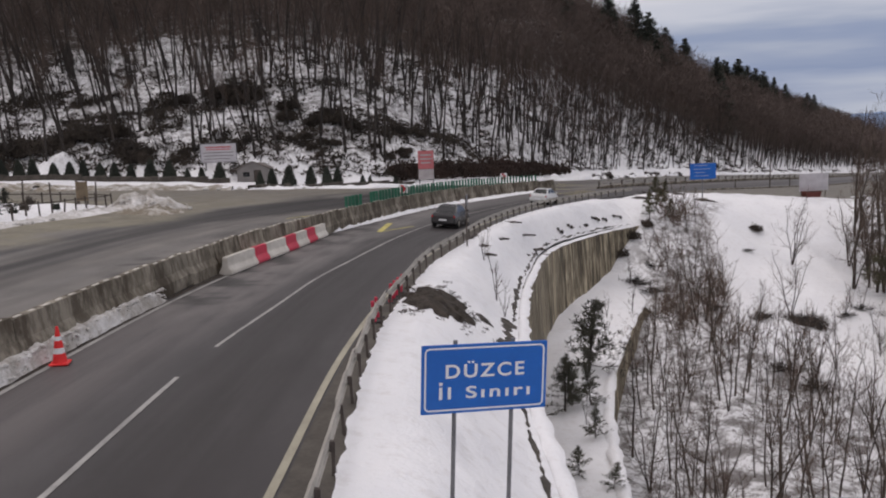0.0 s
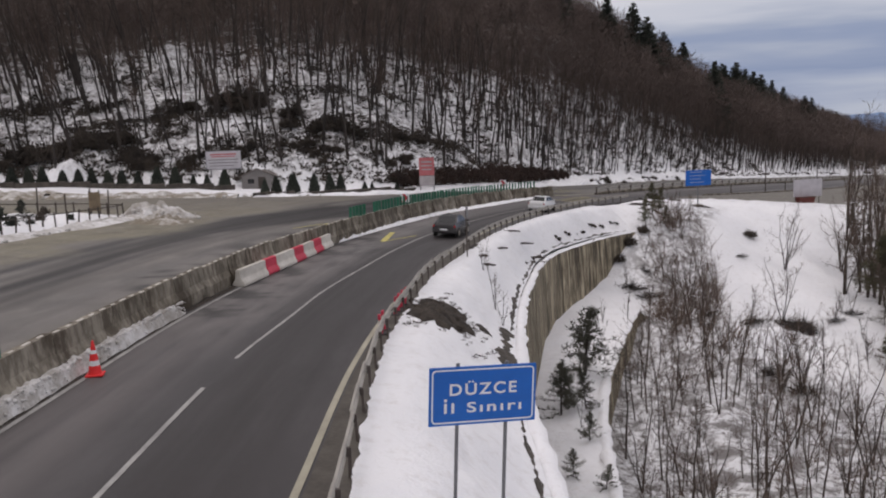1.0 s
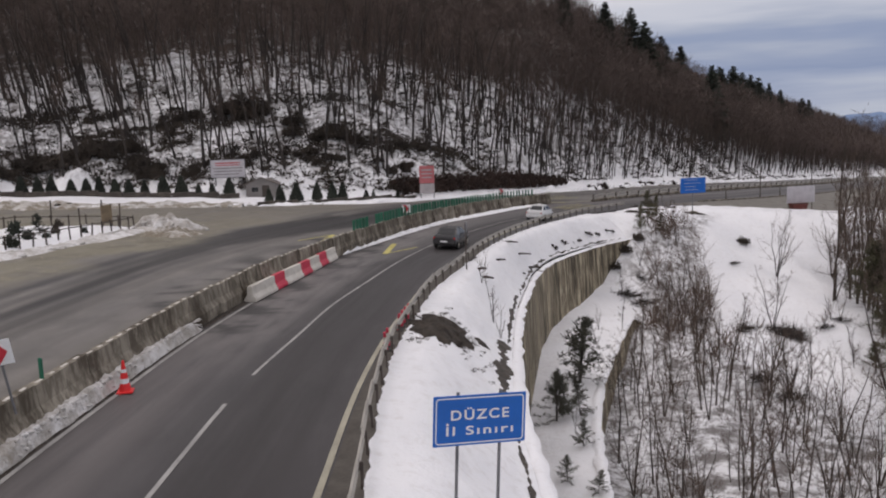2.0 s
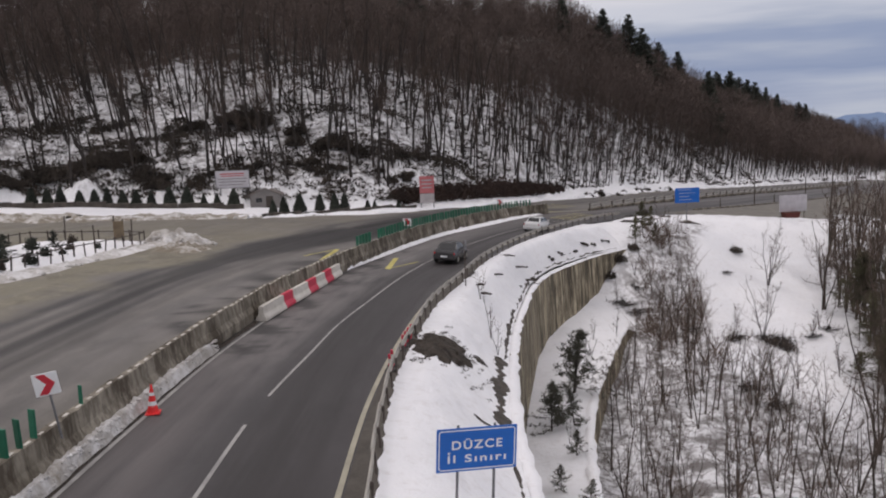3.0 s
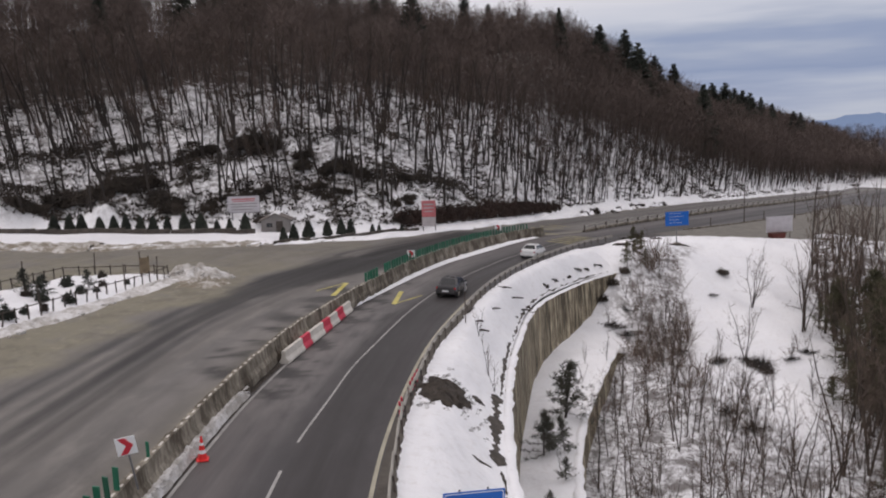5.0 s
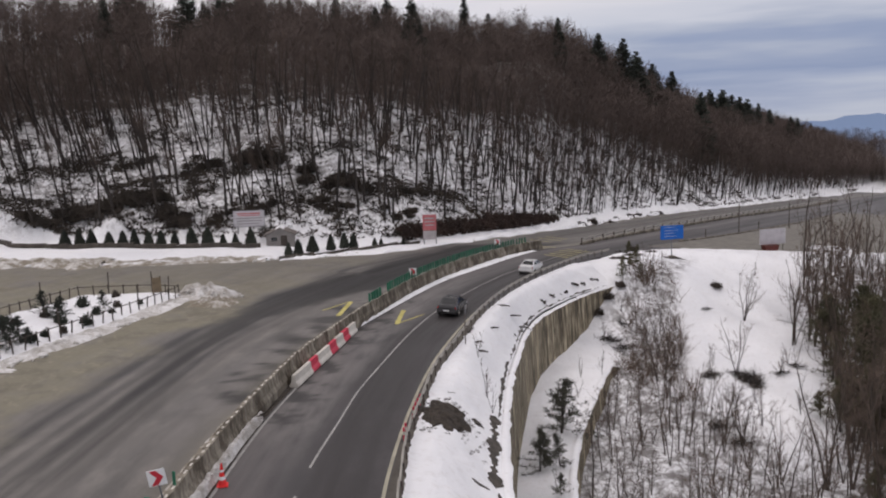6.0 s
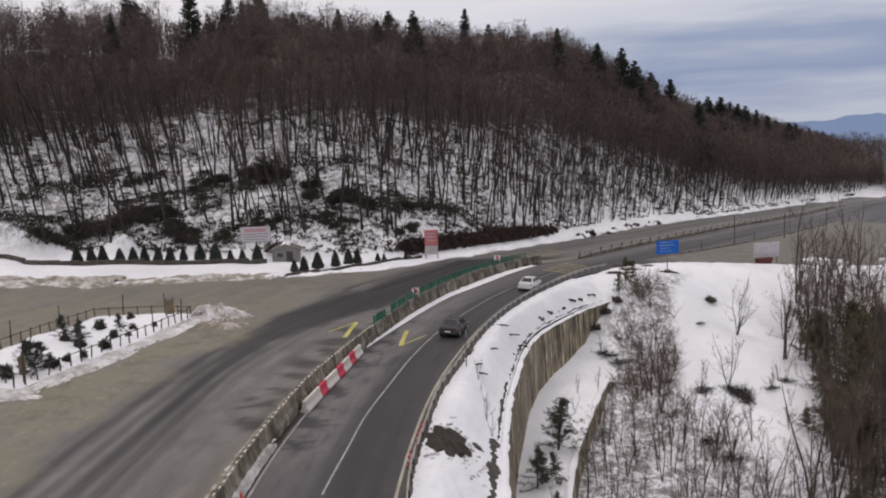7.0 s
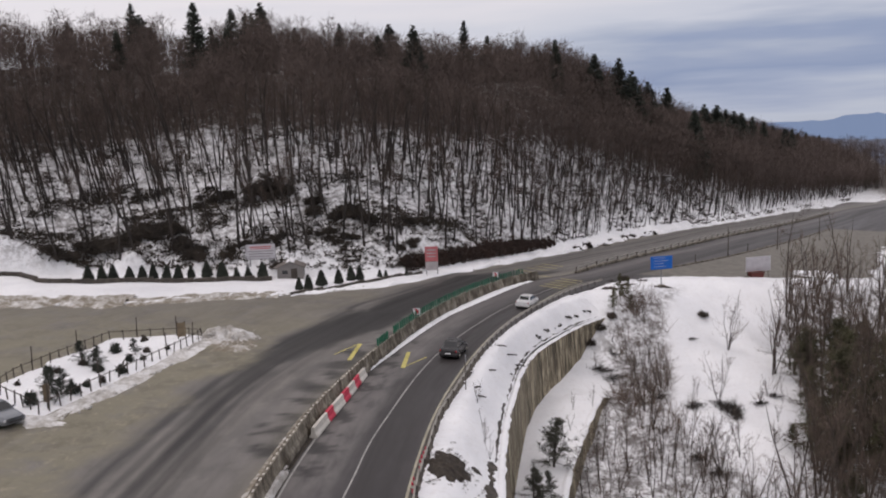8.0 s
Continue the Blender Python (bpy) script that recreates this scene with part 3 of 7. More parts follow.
def ribbon(name, fa, fb, ys, n, zf, material, label, category, dust=None, wobble=None, skirt=0.0, wet=None, melt=None, salt=None):
    """A sheet between two lines of the plan; its uv holds metres across and along."""
    ys = np.asarray(ys, float)
    a, b = fa(ys), fb(ys)
    t = np.linspace(0, 1, n)
    X = a[:, None] + (b - a)[:, None] * t
    Y = np.repeat(ys[:, None], n, 1)
    Z = zf(X, Y)
    if wobble is not None:
        Z = Z + wobble(X, Y, t[None, :])
    V = np.stack([X, Y, Z], -1)
    f = grid_faces(n, len(ys))
    if skirt:
        low = V[:, [0, -1]].copy()
        low[..., 2] -= skirt
        base = V.reshape(-1, 3)
        i = np.arange(n * len(ys)).reshape(len(ys), n)
        k = len(base) + np.arange(2 * len(ys)).reshape(-1, 2)
        fl = np.stack([k[:-1, 0], i[:-1, 0], i[1:, 0], k[1:, 0]], -1)
        fr = np.stack([i[:-1, -1], k[:-1, 1], k[1:, 1], i[1:, -1]], -1)
        V, f = np.concatenate([base, low.reshape(-1, 3)]), np.concatenate([f, fl, fr])
    ob = array_mesh(name, V.reshape(-1, 3), f, material, smooth=not skirt)
    tagged(ob, label, category, kind="structure")
    s = np.concatenate(([0], np.cumsum(np.hypot(np.diff(a), np.diff(ys)))))
    uv = ob.data.uv_layers.new(name="UVMap")
    mid = LEFT_EDGE(np.clip(Y, -60, 379))
    bend = np.cos(np.arctan(np.gradient(LEFT_EDGE(np.clip(ys, -60, 379)), ys)))
    U = np.stack([(X - mid) * bend[:, None], np.repeat(s[:, None], n, 1)], -1).reshape(-1, 2)
    if skirt:
        U = np.concatenate([U, U.reshape(len(ys), n, 2)[:, [0, -1]].reshape(-1, 2)])
    loops = np.zeros(len(ob.data.loops), np.int32)
    ob.data.loops.foreach_get("vertex_index", loops)
    uv.data.foreach_set("uv", U[loops].astype(np.float32).ravel())
    for key, fn in (("wet", wet), ("melt", melt), ("salt", salt)):
        if fn is not None:
            W = fn(X, Y)
            W = np.concatenate([W.ravel(), W[:, [0, -1]].ravel()]) if skirt else W.ravel()
            ob.data.attributes.new(key, "FLOAT", "POINT").data.foreach_set("value", W.astype(np.float32))
    if dust is not None:
        at = ob.data.attributes.new("dust", "FLOAT", "POINT")
        D = dust(X, Y)
        D = np.concatenate([D.ravel(), D[:, [0, -1]].ravel()]) if skirt else D.ravel()
        at.data.foreach_set("value", D.astype(np.float32))
    return ob


def plus(f, d):
    """A line of the plan moved sideways by d metres (plus: to the right-hand side)."""
    def g(y):
        y = np.asarray(y, float)
        m = (f(y + 0.5) - f(y - 0.5))
        return f(y) + d * np.sqrt(1 + m * m)
    return g


FINGERS = ((29.6, 0.9, 2.4), (33.2, 1.0, 2.9), (36.2, 0.6, 2.2), (39.6, 1.1, 2.6), (43.0, 0.5, 1.6), (46.6, 1.2, 2.5), (50.2, 0.6, 2.0), (53.4, 0.9, 2.6), (57.0, 0.6, 1.6), (61.5, 0.9, 1.8))


def melt_at(x, y, side):
    """Fingers of meltwater that run from the barrier over the asphalt."""
    lat = (x - BARRIER(y)) * side
    out = np.zeros_like(x)
    for c, w, reach in FINGERS:
        c, reach = (c, reach) if side > 0 else (c + 0.9, reach * 1.35)
        bend = c + 0.5 * fnoise(x, y, 2.2, 4) - 0.35 * lat * side
        out = np.maximum(out, np.exp(-((y - bend) / w) ** 2) * smooth01(reach + 0.9, reach * 0.4, lat + 0.5 * fnoise(x, y, 0.9, 9)))
    return smooth01(0.22, 0.62, out + 0.18 * fnoise(x, y, 0.8, 12)) * smooth01(0.0, 0.4, lat)


def salt_at(x, y, side):
    """Pale dried salt beside the meltwater."""
    lat = (x - BARRIER(y)) * side
    return smooth01(0.4, 1.2, lat) * smooth01(4.6, 2.6, lat) * smooth01(20, 30, y) * (1 - smooth01(70, 84, y))


ys_near = np.concatenate([np.arange(-50, 20, 1.0), np.arange(20, 70, 0.4), np.arange(70, 125, 1.0), np.arange(125, 376, 4.0)])
ribbon("road", plus(BARRIER, 0.05), lambda y: plus(GUARDRAIL, 0.16)(y) + 0.3 * smooth01(88, 96, y), ys_near, 24, z_right, ASPHALT, "dark grey damp asphalt carriageway, worn along the wheel tracks", "road", skirt=0.35, melt=lambda x, y: melt_at(x, y, 1), salt=lambda x, y: salt_at(x, y, 1))


def left_limit(y):
    y = np.asarray(y, float)
    return np.where(y < 71.5, -95.0, np.where(y < 74, -95 + (FOOT(np.clip(y, 71.5, 420)) + 95) * np.clip((y - 71.5) / 2.5, 0, 1), FOOT(np.clip(y, 71.5, 420)))) - 0.6


def dust_left(x, y):
    """Grit lies where no wheels pass."""
    m = (BARRIER(y + 0.5) - BARRIER(y - 0.5))
    lat = (BARRIER(y) - x) / np.sqrt(1 + m * m)
    return smooth01(9.4, 11.6, lat + fnoise(x, y, 9) * 0.9 + 0.35 * fnoise(x, y, 2.2, 3)) * (1 - 0.6 * smooth01(54, 76, y)) + 0.35 * smooth01(2.2, 0.4, lat)


def wet_left(x, y):
    """Meltwater runs over the inner lanes before the crossing."""
    m = (BARRIER(y + 0.5) - BARRIER(y - 0.5))
    lat = (BARRIER(y) - x) / np.sqrt(1 + m * m)
    lo = np.interp(y, [30, 40, 50, 55, 62, 67, 82], [4.8, 6.6, 6.9, 5.9, 3.6, 2.1, 2.2])
    hi = np.interp(y, [30, 37, 47, 60, 70, 75, 82], [7.6, 8.6, 9.8, 10.2, 8.8, 7.7, 7.8])
    lane = np.interp(y, [20, 34, 50, 62, 72], [0.1, 0.45, 0.8, 0.95, 1.0]) * (1 - smooth01(106, 114, y + lat)) * smooth01(lo - 0.5, lo + 0.6, lat + 0.25 * fnoise(x, y, 5, 2)) * (1 - smooth01(hi - 0.6, hi + 0.5, lat + 0.3 * fnoise(x, y, 7, 6)))
    return lane + 0.75 * smooth01(0.2, 0.8, lat) * (1 - smooth01(2.5, 4.5, lat)) * smooth01(0.25, 0.7, fnoise(x * 0.6, y, 6, 3)) * smooth01(26, 32, y) * (1 - smooth01(60, 72, y))


ribbon("road", left_limit, plus(BARRIER, -0.05), np.concatenate([np.arange(-50, 20, 1.0), np.arange(20, 71, 0.5), np.arange(71, 125, 0.8), np.arange(125, 376, 4.0)]), 120, z_left, ASPHALT_DUSTY, "wide grey asphalt carriageway, dusty with grit beside the wheel tracks", "road", dust=dust_left, skirt=0.35, wet=wet_left, melt=lambda x, y: melt_at(x, y, -1), salt=lambda x, y: salt_at(x, y, -1))


# snow-covered verge down to the retaining wall, and the terrace below it
def verge_z(x, y):
    a, b = plus(GUARDRAIL, 0.08)(y), WALL(np.clip(y, -60, 88.5))
    t = np.clip((x - a) / (b - a), 0, 1.3)
    za = z_right(a, y) + 0.05
    zb = z_crown(y) + 0.12
    return za + (zb - za) * (0.16 * t + 0.84 * smooth01(0.18, 1.0, t)) + (0.07 * fnoise(x, y, 2.3, 6) + 0.04 * fnoise(x, y, 0.9, 16)) * np.sin(np.pi * np.clip(t, 0, 1))


ys_wall = np.concatenate([np.arange(-55, 5, 0.8), np.arange(5, 88.4, 0.35), [88.5]])
ribbon("verge", lambda y: plus(GUARDRAIL, 0.10)(y) + 0.07 * fnoise(y, y * 0, 1.7, 3) + 0.05 * fnoise(y, y * 0, 0.6, 4), plus(WALL, -0.4), ys_wall, 26, verge_z, SNOW_CLEAN, "snow-covered verge sloping from the road to the wall", "verge")


def terrace_z(x, y):
    a, b = WALL(np.clip(y, -60, 88.5)), LOW_WALL(np.clip(y, -60, 70))
    t = np.clip((x - a) / np.maximum(b - a, 0.3), 0, 1.2)
    return -8.92 - 0.03 * t - 0.004 * (70 - y) * (1 - t) + 0.10 * fnoise(x, y, 3, 8)


ribbon("terrace", plus(WALL, 0.1), plus(LOW_WALL, -0.1), np.concatenate([np.arange(-55, 70, 0.7), [70.0]]), 12, terrace_z, SNOW_CLEAN, "narrow snow-covered terrace below the retaining wall", "terrace")


def terrace_out(y):
    return np.interp(y, [70, 75, 79, 88.5], [16.2, 18.3, 21.0, 25.5])


def terrace_end_z(x, y):
    a, b = WALL(y), terrace_out(y)
    t = np.clip((x - a) / (b - a), 0, 1)
    k = smooth01(70, 80, y)
    zi = np.interp(y, [70, 73, 78, 82.6, 85, 88.5], [-8.92, -8.75, -8.35, -7.6, -6.7, -5.2])
    zo = (-8.95 - 1.5 * smooth01(69, 75, y)) * (1 - k) + (ground_z(b, y) - 0.1) * k
    return zi + (zo - zi) * t + 0.10 * fnoise(x, y, 3, 8)


ribbon("terrace", plus(WALL, 0.1), terrace_out, np.concatenate([np.arange(70, 88.4, 0.7), [88.5]]), 14, terrace_end_z, SNOW_CLEAN, "snowy slope at the end of the terrace", "terrace")


def wall_strip(name, f, y0, y1, thick, top, bottom, material, label, rows=6):
    """A wall with thickness that follows a line of the plan."""
    ys = np.arange(y0, y1 + 0.01, 0.7)
    out, inn = plus(f, 0.0)(ys), plus(f, -thick)(ys)
    zt, zb = top(ys), bottom(ys)
    cols = []
    for k in range(rows):
        t = k / (rows - 1)
        cols.append(np.stack([out + 0.25 * (1 - 0) * t, ys, zt + (zb - zt) * t], -1))
    cols.append(np.stack([inn, ys, zb], -1))
    cols.append(np.stack([inn, ys, zt], -1))
    V = np.stack(cols, 1)
    n, k = V.shape[:2]
    i = np.arange(n * k).reshape(n, k)
    j = np.roll(i, -1, 1)
    F = np.stack([i[:-1], i[1:], j[1:], j[:-1]], -1).reshape(-1, 4)
    caps = [list(reversed(i[0])), list(i[-1])]
    me = bpy.data.meshes.new(name)
    me.from_pydata(V.reshape(-1, 3).tolist(), [], F.tolist() + [[int(q) for q in c] for c in caps])
    me.materials.append(material)
    return tagged(new(name, me), label, "retaining wall", kind="structure")


upper_wall = wall_strip("retaining_wall", WALL, -55, 88.5, 0.45, lambda y: z_crown(y) + 0.16, lambda y: np.full_like(y, -9.8) + np.maximum(0, y - 72) * 0.14, WALL_CONCRETE, "tall curved concrete retaining wall with dark vertical stains")
low_wall = wall_strip("retaining_wall", LOW_WALL, -55, 75, 0.4, lambda y: -8.9 - 1.6 * smooth01(68.5, 75, y), lambda y: -13.2 - 0.05 * (70 - y), WALL_CONCRETE, "lower concrete retaining wall in shade, snow on its crown")


def snow_cap(f, y0, y1, z, half, rise, name, label):
    """A rounded ridge of snow along a line."""
    ys = np.arange(y0, y1, 0.5)
    t = np.linspace(-1, 1, 7)
    c = f(ys)
    wob = 1 + 0.25 * fnoise(c, ys, 2.5, 9)
    X = c[:, None] + half * t[None, :] * wob[:, None]
    Y = np.repeat(ys[:, None], 7, 1)
    Z = z(ys)[:, None] + rise * wob[:, None] * (1 - t[None, :] ** 2) - 0.02
    ob = array_mesh(name, np.stack([X, Y, Z], -1).reshape(-1, 3), grid_faces(7, len(ys)), SNOW_CLEAN, smooth=True)
    return tagged(ob, label, "snow", kind="structure")


snow_cap(plus(WALL, -0.2), -55, 88.4, lambda y: z_crown(y) + 0.15, 0.30, 0.13, "snow_ridge", "rounded snow lying on the crown of the wall")
snow_cap(plus(LOW_WALL, -0.2), -55, 74, lambda y: -8.92 - 1.6 * smooth01(68.5, 75, y), 0.32, 0.15, "snow_ridge", "rounded snow lying on the lower wall")

# distant mountains, their air haze painted in as an even glow
def ridge(name, y, x0, x1, base, heights, material, label):
    xs = np.linspace(x0, x1, 160)
    top = base + np.interp(xs, *heights) + 12 * fnoise(xs, xs * 0, 500, 1) + 4 * fnoise(xs, xs * 0, 120, 2)
    V = np.concatenate([np.stack([xs, np.full_like(xs, y - 250), np.full_like(xs, base - 200)], -1), np.stack([xs, np.full_like(xs, y), top], -1), np.stack([xs, np.full_like(xs, y + 300), np.full_like(xs, base - 200)], -1)])
    return tagged(array_mesh(name, V, grid_faces(160, 3), material, smooth=True), label, "backdrop", kind="structure")


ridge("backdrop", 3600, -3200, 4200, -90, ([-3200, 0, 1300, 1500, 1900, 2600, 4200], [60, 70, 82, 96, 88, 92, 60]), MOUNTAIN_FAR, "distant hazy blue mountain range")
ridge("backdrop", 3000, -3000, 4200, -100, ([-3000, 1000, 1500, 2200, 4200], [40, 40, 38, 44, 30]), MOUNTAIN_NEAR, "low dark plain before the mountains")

# road paint
def line_strip(f, y0, y1, width, zf, material, name="road_line", label="", lift=0.012):
    ys = np.arange(y0, y1 + 0.01, min(1.0, max(0.2, (y1 - y0) / 3)))
    a, b = plus(f, -width / 2)(ys), plus(f, width / 2)(ys)
    V = np.stack([np.stack([a, ys, zf(a, ys) + lift], -1), np.stack([b, ys, zf(b, ys) + lift], -1)], 1)
    ob = array_mesh(name, V.reshape(-1, 3), grid_faces(2, len(ys)), material)
    return tagged(ob, label, "road marking", kind="structure")


line_strip(LEFT_EDGE, -50, 50, 0.13, z_right, PAINT_WHITE, label="worn whitish edge line")
line_strip(RIGHT_EDGE, -50, 98, 0.16, z_right, PAINT_CREAM, label="cream edge line beside the guardrail")
line_strip(CENTRE, 22.6, 62, 0.105, z_right, PAINT_WHITE, label="continuous white centre line")
for y0 in (-42.5, -28, -13.5, 1.2, 11.6):
    line_strip(CENTRE, y0, y0 + 8.1, 0.12, z_right, PAINT_WHITE, label="white centre dash")
line_strip(CENTRE, 62, 96, 0.1, z_right, PAINT_WHITE, label="thin worn white centre line")

# ---------------------------------------------------------------- plants


class Sprout:
    """Collects tapered stems and spikes as arrays."""

    def __init__(self, seed):
        self.r = np.random.RandomState(seed)
        self.v, self.f, self.n = [], [], 0

    def stem(self, pts, radii, sides=4):
        pts, radii = np.asarray(pts, float), np.asarray(radii, float)
        d = pts[-1] - pts[0]
        d = d / (np.linalg.norm(d) + 1e-9)
        a = np.cross(d, (0.3, 0.9, 0.2) if abs(d[2]) > 0.8 else (0, 0, 1))
        a /= np.linalg.norm(a)
        b = np.cross(d, a)
        t = np.arange(sides) * 2 * np.pi / sides
        ring = np.cos(t)[:, None] * a + np.sin(t)[:, None] * b
        v = (pts[:, None, :] + radii[:, None, None] * ring[None]).reshape(-1, 3)
        k = len(pts)
        i = np.arange(k * sides).reshape(k, sides) + self.n
        j = np.roll(i, -1, 1)
        q = np.stack([i[:-1], j[:-1], j[1:], i[1:]], -1).reshape(-1, 4)
        self.f.append(np.concatenate([q[:, [0, 1, 2]], q[:, [0, 2, 3]]]))
        self.v.append(v)
        self.n += len(v)

    def spikes(self, p, d, rad):
        """Many thin spikes at once: feet p, ways d, radii rad."""
        p, d = np.asarray(p, float), np.asarray(d, float)
        n = len(p)
        a = np.cross(d, self.r.randn(n, 3))
        a /= np.linalg.norm(a, axis=1)[:, None] + 1e-9
        b = np.cross(d, a)
        b /= np.linalg.norm(b, axis=1)[:, None] + 1e-9
        rad = np.broadcast_to(np.asarray(rad, float), (n,))[:, None]
        v = np.stack([p + a * rad, p - 0.5 * a * rad + 0.87 * b * rad, p - 0.5 * a * rad - 0.87 * b * rad, p + d], 1)
        i = np.arange(n)[:, None] * 4 + self.n
        self.f.append(np.concatenate([np.concatenate([i, i + 1, i + 3], 1), np.concatenate([i + 1, i + 2, i + 3], 1), np.concatenate([i + 2, i, i + 3], 1)]))
        self.v.append(v.reshape(-1, 3))
        self.n += 4 * n

    def blades(self, p, d, rad):
        """Many far twigs at once, one sliver each."""
        p, d = np.asarray(p, float), np.asarray(d, float)
        n = len(p)
        a = unit(np.cross(d, self.r.randn(n, 3))) * np.broadcast_to(np.asarray(rad, float), (n,))[:, None]
        self.v.append(np.stack([p + a, p - a, p + d], 1).reshape(-1, 3))
        self.f.append(np.arange(3 * n).reshape(n, 3) + self.n)
        self.n += 3 * n

    def arrays(self):
        return np.concatenate(self.v), np.concatenate(self.f)


def unit(d):
    return d / (np.linalg.norm(d, axis=-1, keepdims=True) + 1e-9)


def bare_tree(seed, h, low=0.4, limbs=16, twigs=110, spread=0.26, girth=0.011, twig_r=0.018, stems=1, lean=0.06, far=False):
    """Trunk and crown of a leafless tree, as two pairs of arrays."""
    trunk, crown = Sprout(seed), Sprout(seed + 500)
    r = trunk.r
    tips, ways = [], []
    for s in range(stems):
        hh = h * (1 if s == 0 else 0.6 + 0.4 * r.rand())
        ang = r.rand() * 6.283
        out = lean if stems == 1 else 0.10 + 0.22 * r.rand()
        k = np.linspace(0, 1, 7)
        wob = np.cumsum(r.randn(7, 2) * 0.012 * hh, 0)
        px = np.cos(ang) * (out * hh * k**1.3) + wob[:, 0] * k
        py = np.sin(ang) * (out * hh * k**1.3) + wob[:, 1] * k
        line = np.stack([px, py, k * hh * 0.97], 1)
        line[0, 2] = -0.3
        trunk.stem(line, girth * hh * (1.05 - 0.97 * k) * (1 if stems == 1 else 0.8) + 0.006, 5)
        for q in range(max(3, limbs // stems)):
            t = low + (0.97 - low) * r.rand() ** 0.85
            base = np.array([np.interp(t, k, line[:, i]) for i in range(3)])
            az, el = r.rand() * 6.283, radians(28 + 42 * r.rand())
            ln = spread * hh * (1.15 - 0.8 * t) * (0.6 + 0.8 * r.rand())
            d = np.array([np.cos(az) * np.cos(el), np.sin(az) * np.cos(el), np.sin(el)])
            up = np.array([0, 0, 1.0])
            p1 = base + d * ln * 0.5
            p2 = p1 + unit(d + up * 0.45 + r.randn(3) * 0.2) * ln * 0.55
            rr = girth * hh * 0.42 * (1.1 - t) + 0.008
            crown.stem([base, p1, p2], [rr, rr * 0.65, 0.006], 3)
            for f in np.linspace(0.15, 1.0, max(2, twigs // max(3, limbs))):
                p = base + (p1 - base) * min(1, 2 * f) if f < 0.5 else p1 + (p2 - p1) * (2 * f - 1)
                tips.append(p)
                ways.append(unit(d * 0.7 + up * 0.7 + r.randn(3) * 0.55) * hh * (0.05 + 0.07 * r.rand()))
    tips, ways = np.array(tips), np.array(ways)
    twig = crown.blades if far else crown.spikes
    twig(tips, ways, twig_r)
    # side shoots on the twigs
    mids = tips + ways * (0.3 + 0.4 * r.rand(len(tips), 1))
    twig(mids, unit(ways + r.randn(*ways.shape) * 0.6 * np.linalg.norm(ways, axis=1, keepdims=True)) * np.linalg.norm(ways, axis=1, keepdims=True) * 0.6, twig_r * 0.7)
    return trunk.arrays(), crown.arrays()


def spruce(seed, h, width=0.20, tiers=16, per=9, ragged=0.35, low=0.08, sweep=0.0, fat=0.085):
    """Trunk and crown of a conifer; sweep: how far the branches turn up."""
    trunk, crown = Sprout(seed), Sprout(seed + 900)
    r = crown.r
    trunk.stem([(0, 0, -0.3), (0.012 * h, 0, h * 0.5), (0, 0.01 * h, h)], [0.014 * h + 0.02, 0.009 * h + 0.01, 0.004], 5)
    n = tiers * per
    t = low + (1 - low) * np.sort(r.rand(n)) ** 0.9
    ln = (width * h * (1.03 - t) ** 0.8 * (1 - ragged + ragged * 1.3 * r.rand(n)) + 0.015 * h)[:, None]
    az, el = r.rand(n) * 6.283, np.radians(-16 + 42 * t + 55 * sweep + r.randn(n) * 10)
    d = np.stack([np.cos(az) * np.cos(el), np.sin(az) * np.cos(el), np.sin(el)], 1)
    base = np.stack([np.zeros(n), np.zeros(n), h * t], 1)
    for f in (0.1, 0.42, 0.72):
        for side in range(2):
            p = base + d * ln * f
            w = unit(d + r.randn(n, 3) * 0.42 + np.array([0, 0, -0.08 + 0.3 * sweep])) * ln * (0.34 + 0.14 * r.rand(n, 1))
            crown.spikes(p, w, fat * ln[:, 0] * (1.15 - 0.6 * f) + 0.004 * h)
    crown.spikes([(0, 0, h * 0.86)], [(0, 0, h * 0.15)], [0.02 * h])
    return trunk.arrays(), crown.arrays()


def tufted_pine(seed, h, width=0.3, limbs=24, low=0.06, tuft=11, up=0.45):
    """Trunk and crown of a young pine: tufts of needles along uneven branches."""
    trunk, crown = Sprout(seed), Sprout(seed + 700)
    r = crown.r
    lean = r.randn(2) * 0.05 * h
    trunk.stem([(0, 0, -0.2), (lean[0] * 0.4, lean[1] * 0.4, h * 0.5), (lean[0], lean[1], h * 0.97)], [0.016 * h + 0.012, 0.010 * h + 0.006, 0.004], 5)
    for q in range(limbs):
        t = low + (1 - low) * ((q + r.rand()) / limbs) ** 0.9
        az, el = r.rand() * 6.283, radians(5 + 45 * t + 12 * r.randn())
        ln = h * width * (1.06 - t) ** 0.95 * (0.55 + 0.6 * r.rand())
        d = np.array([np.cos(az) * np.cos(el), np.sin(az) * np.cos(el), np.sin(el)])
        base = np.array([lean[0] * t, lean[1] * t, h * t * 0.95])
        trunk.stem([base, base + d * ln * 0.9], [0.006 * h * (1.1 - t) + 0.004, 0.003], 3)
        for f in np.linspace(0.25, 1.0, 3 + int(5 * (1 - t))):
            p = base + d * ln * f + r.randn(3) * 0.02 * h
            n = tuft
            w = unit(d * 0.5 + r.randn(n, 3) * 0.75 + np.array([0, 0, up])) * h * (0.04 + 0.04 * r.rand(n, 1))
            crown.spikes(p + r.randn(n, 3) * 0.02 * h, w, 0.0058 * h * (0.7 + 0.6 * r.rand(n)))
    n = 14
    crown.spikes(np.array([lean[0], lean[1], h * 0.92]) + r.randn(n, 3) * 0.012 * h, unit(r.randn(n, 3) * 0.4 + np.array([0, 0, 1.0])) * 0.09 * h, 0.008 * h)
    return trunk.arrays(), crown.arrays()


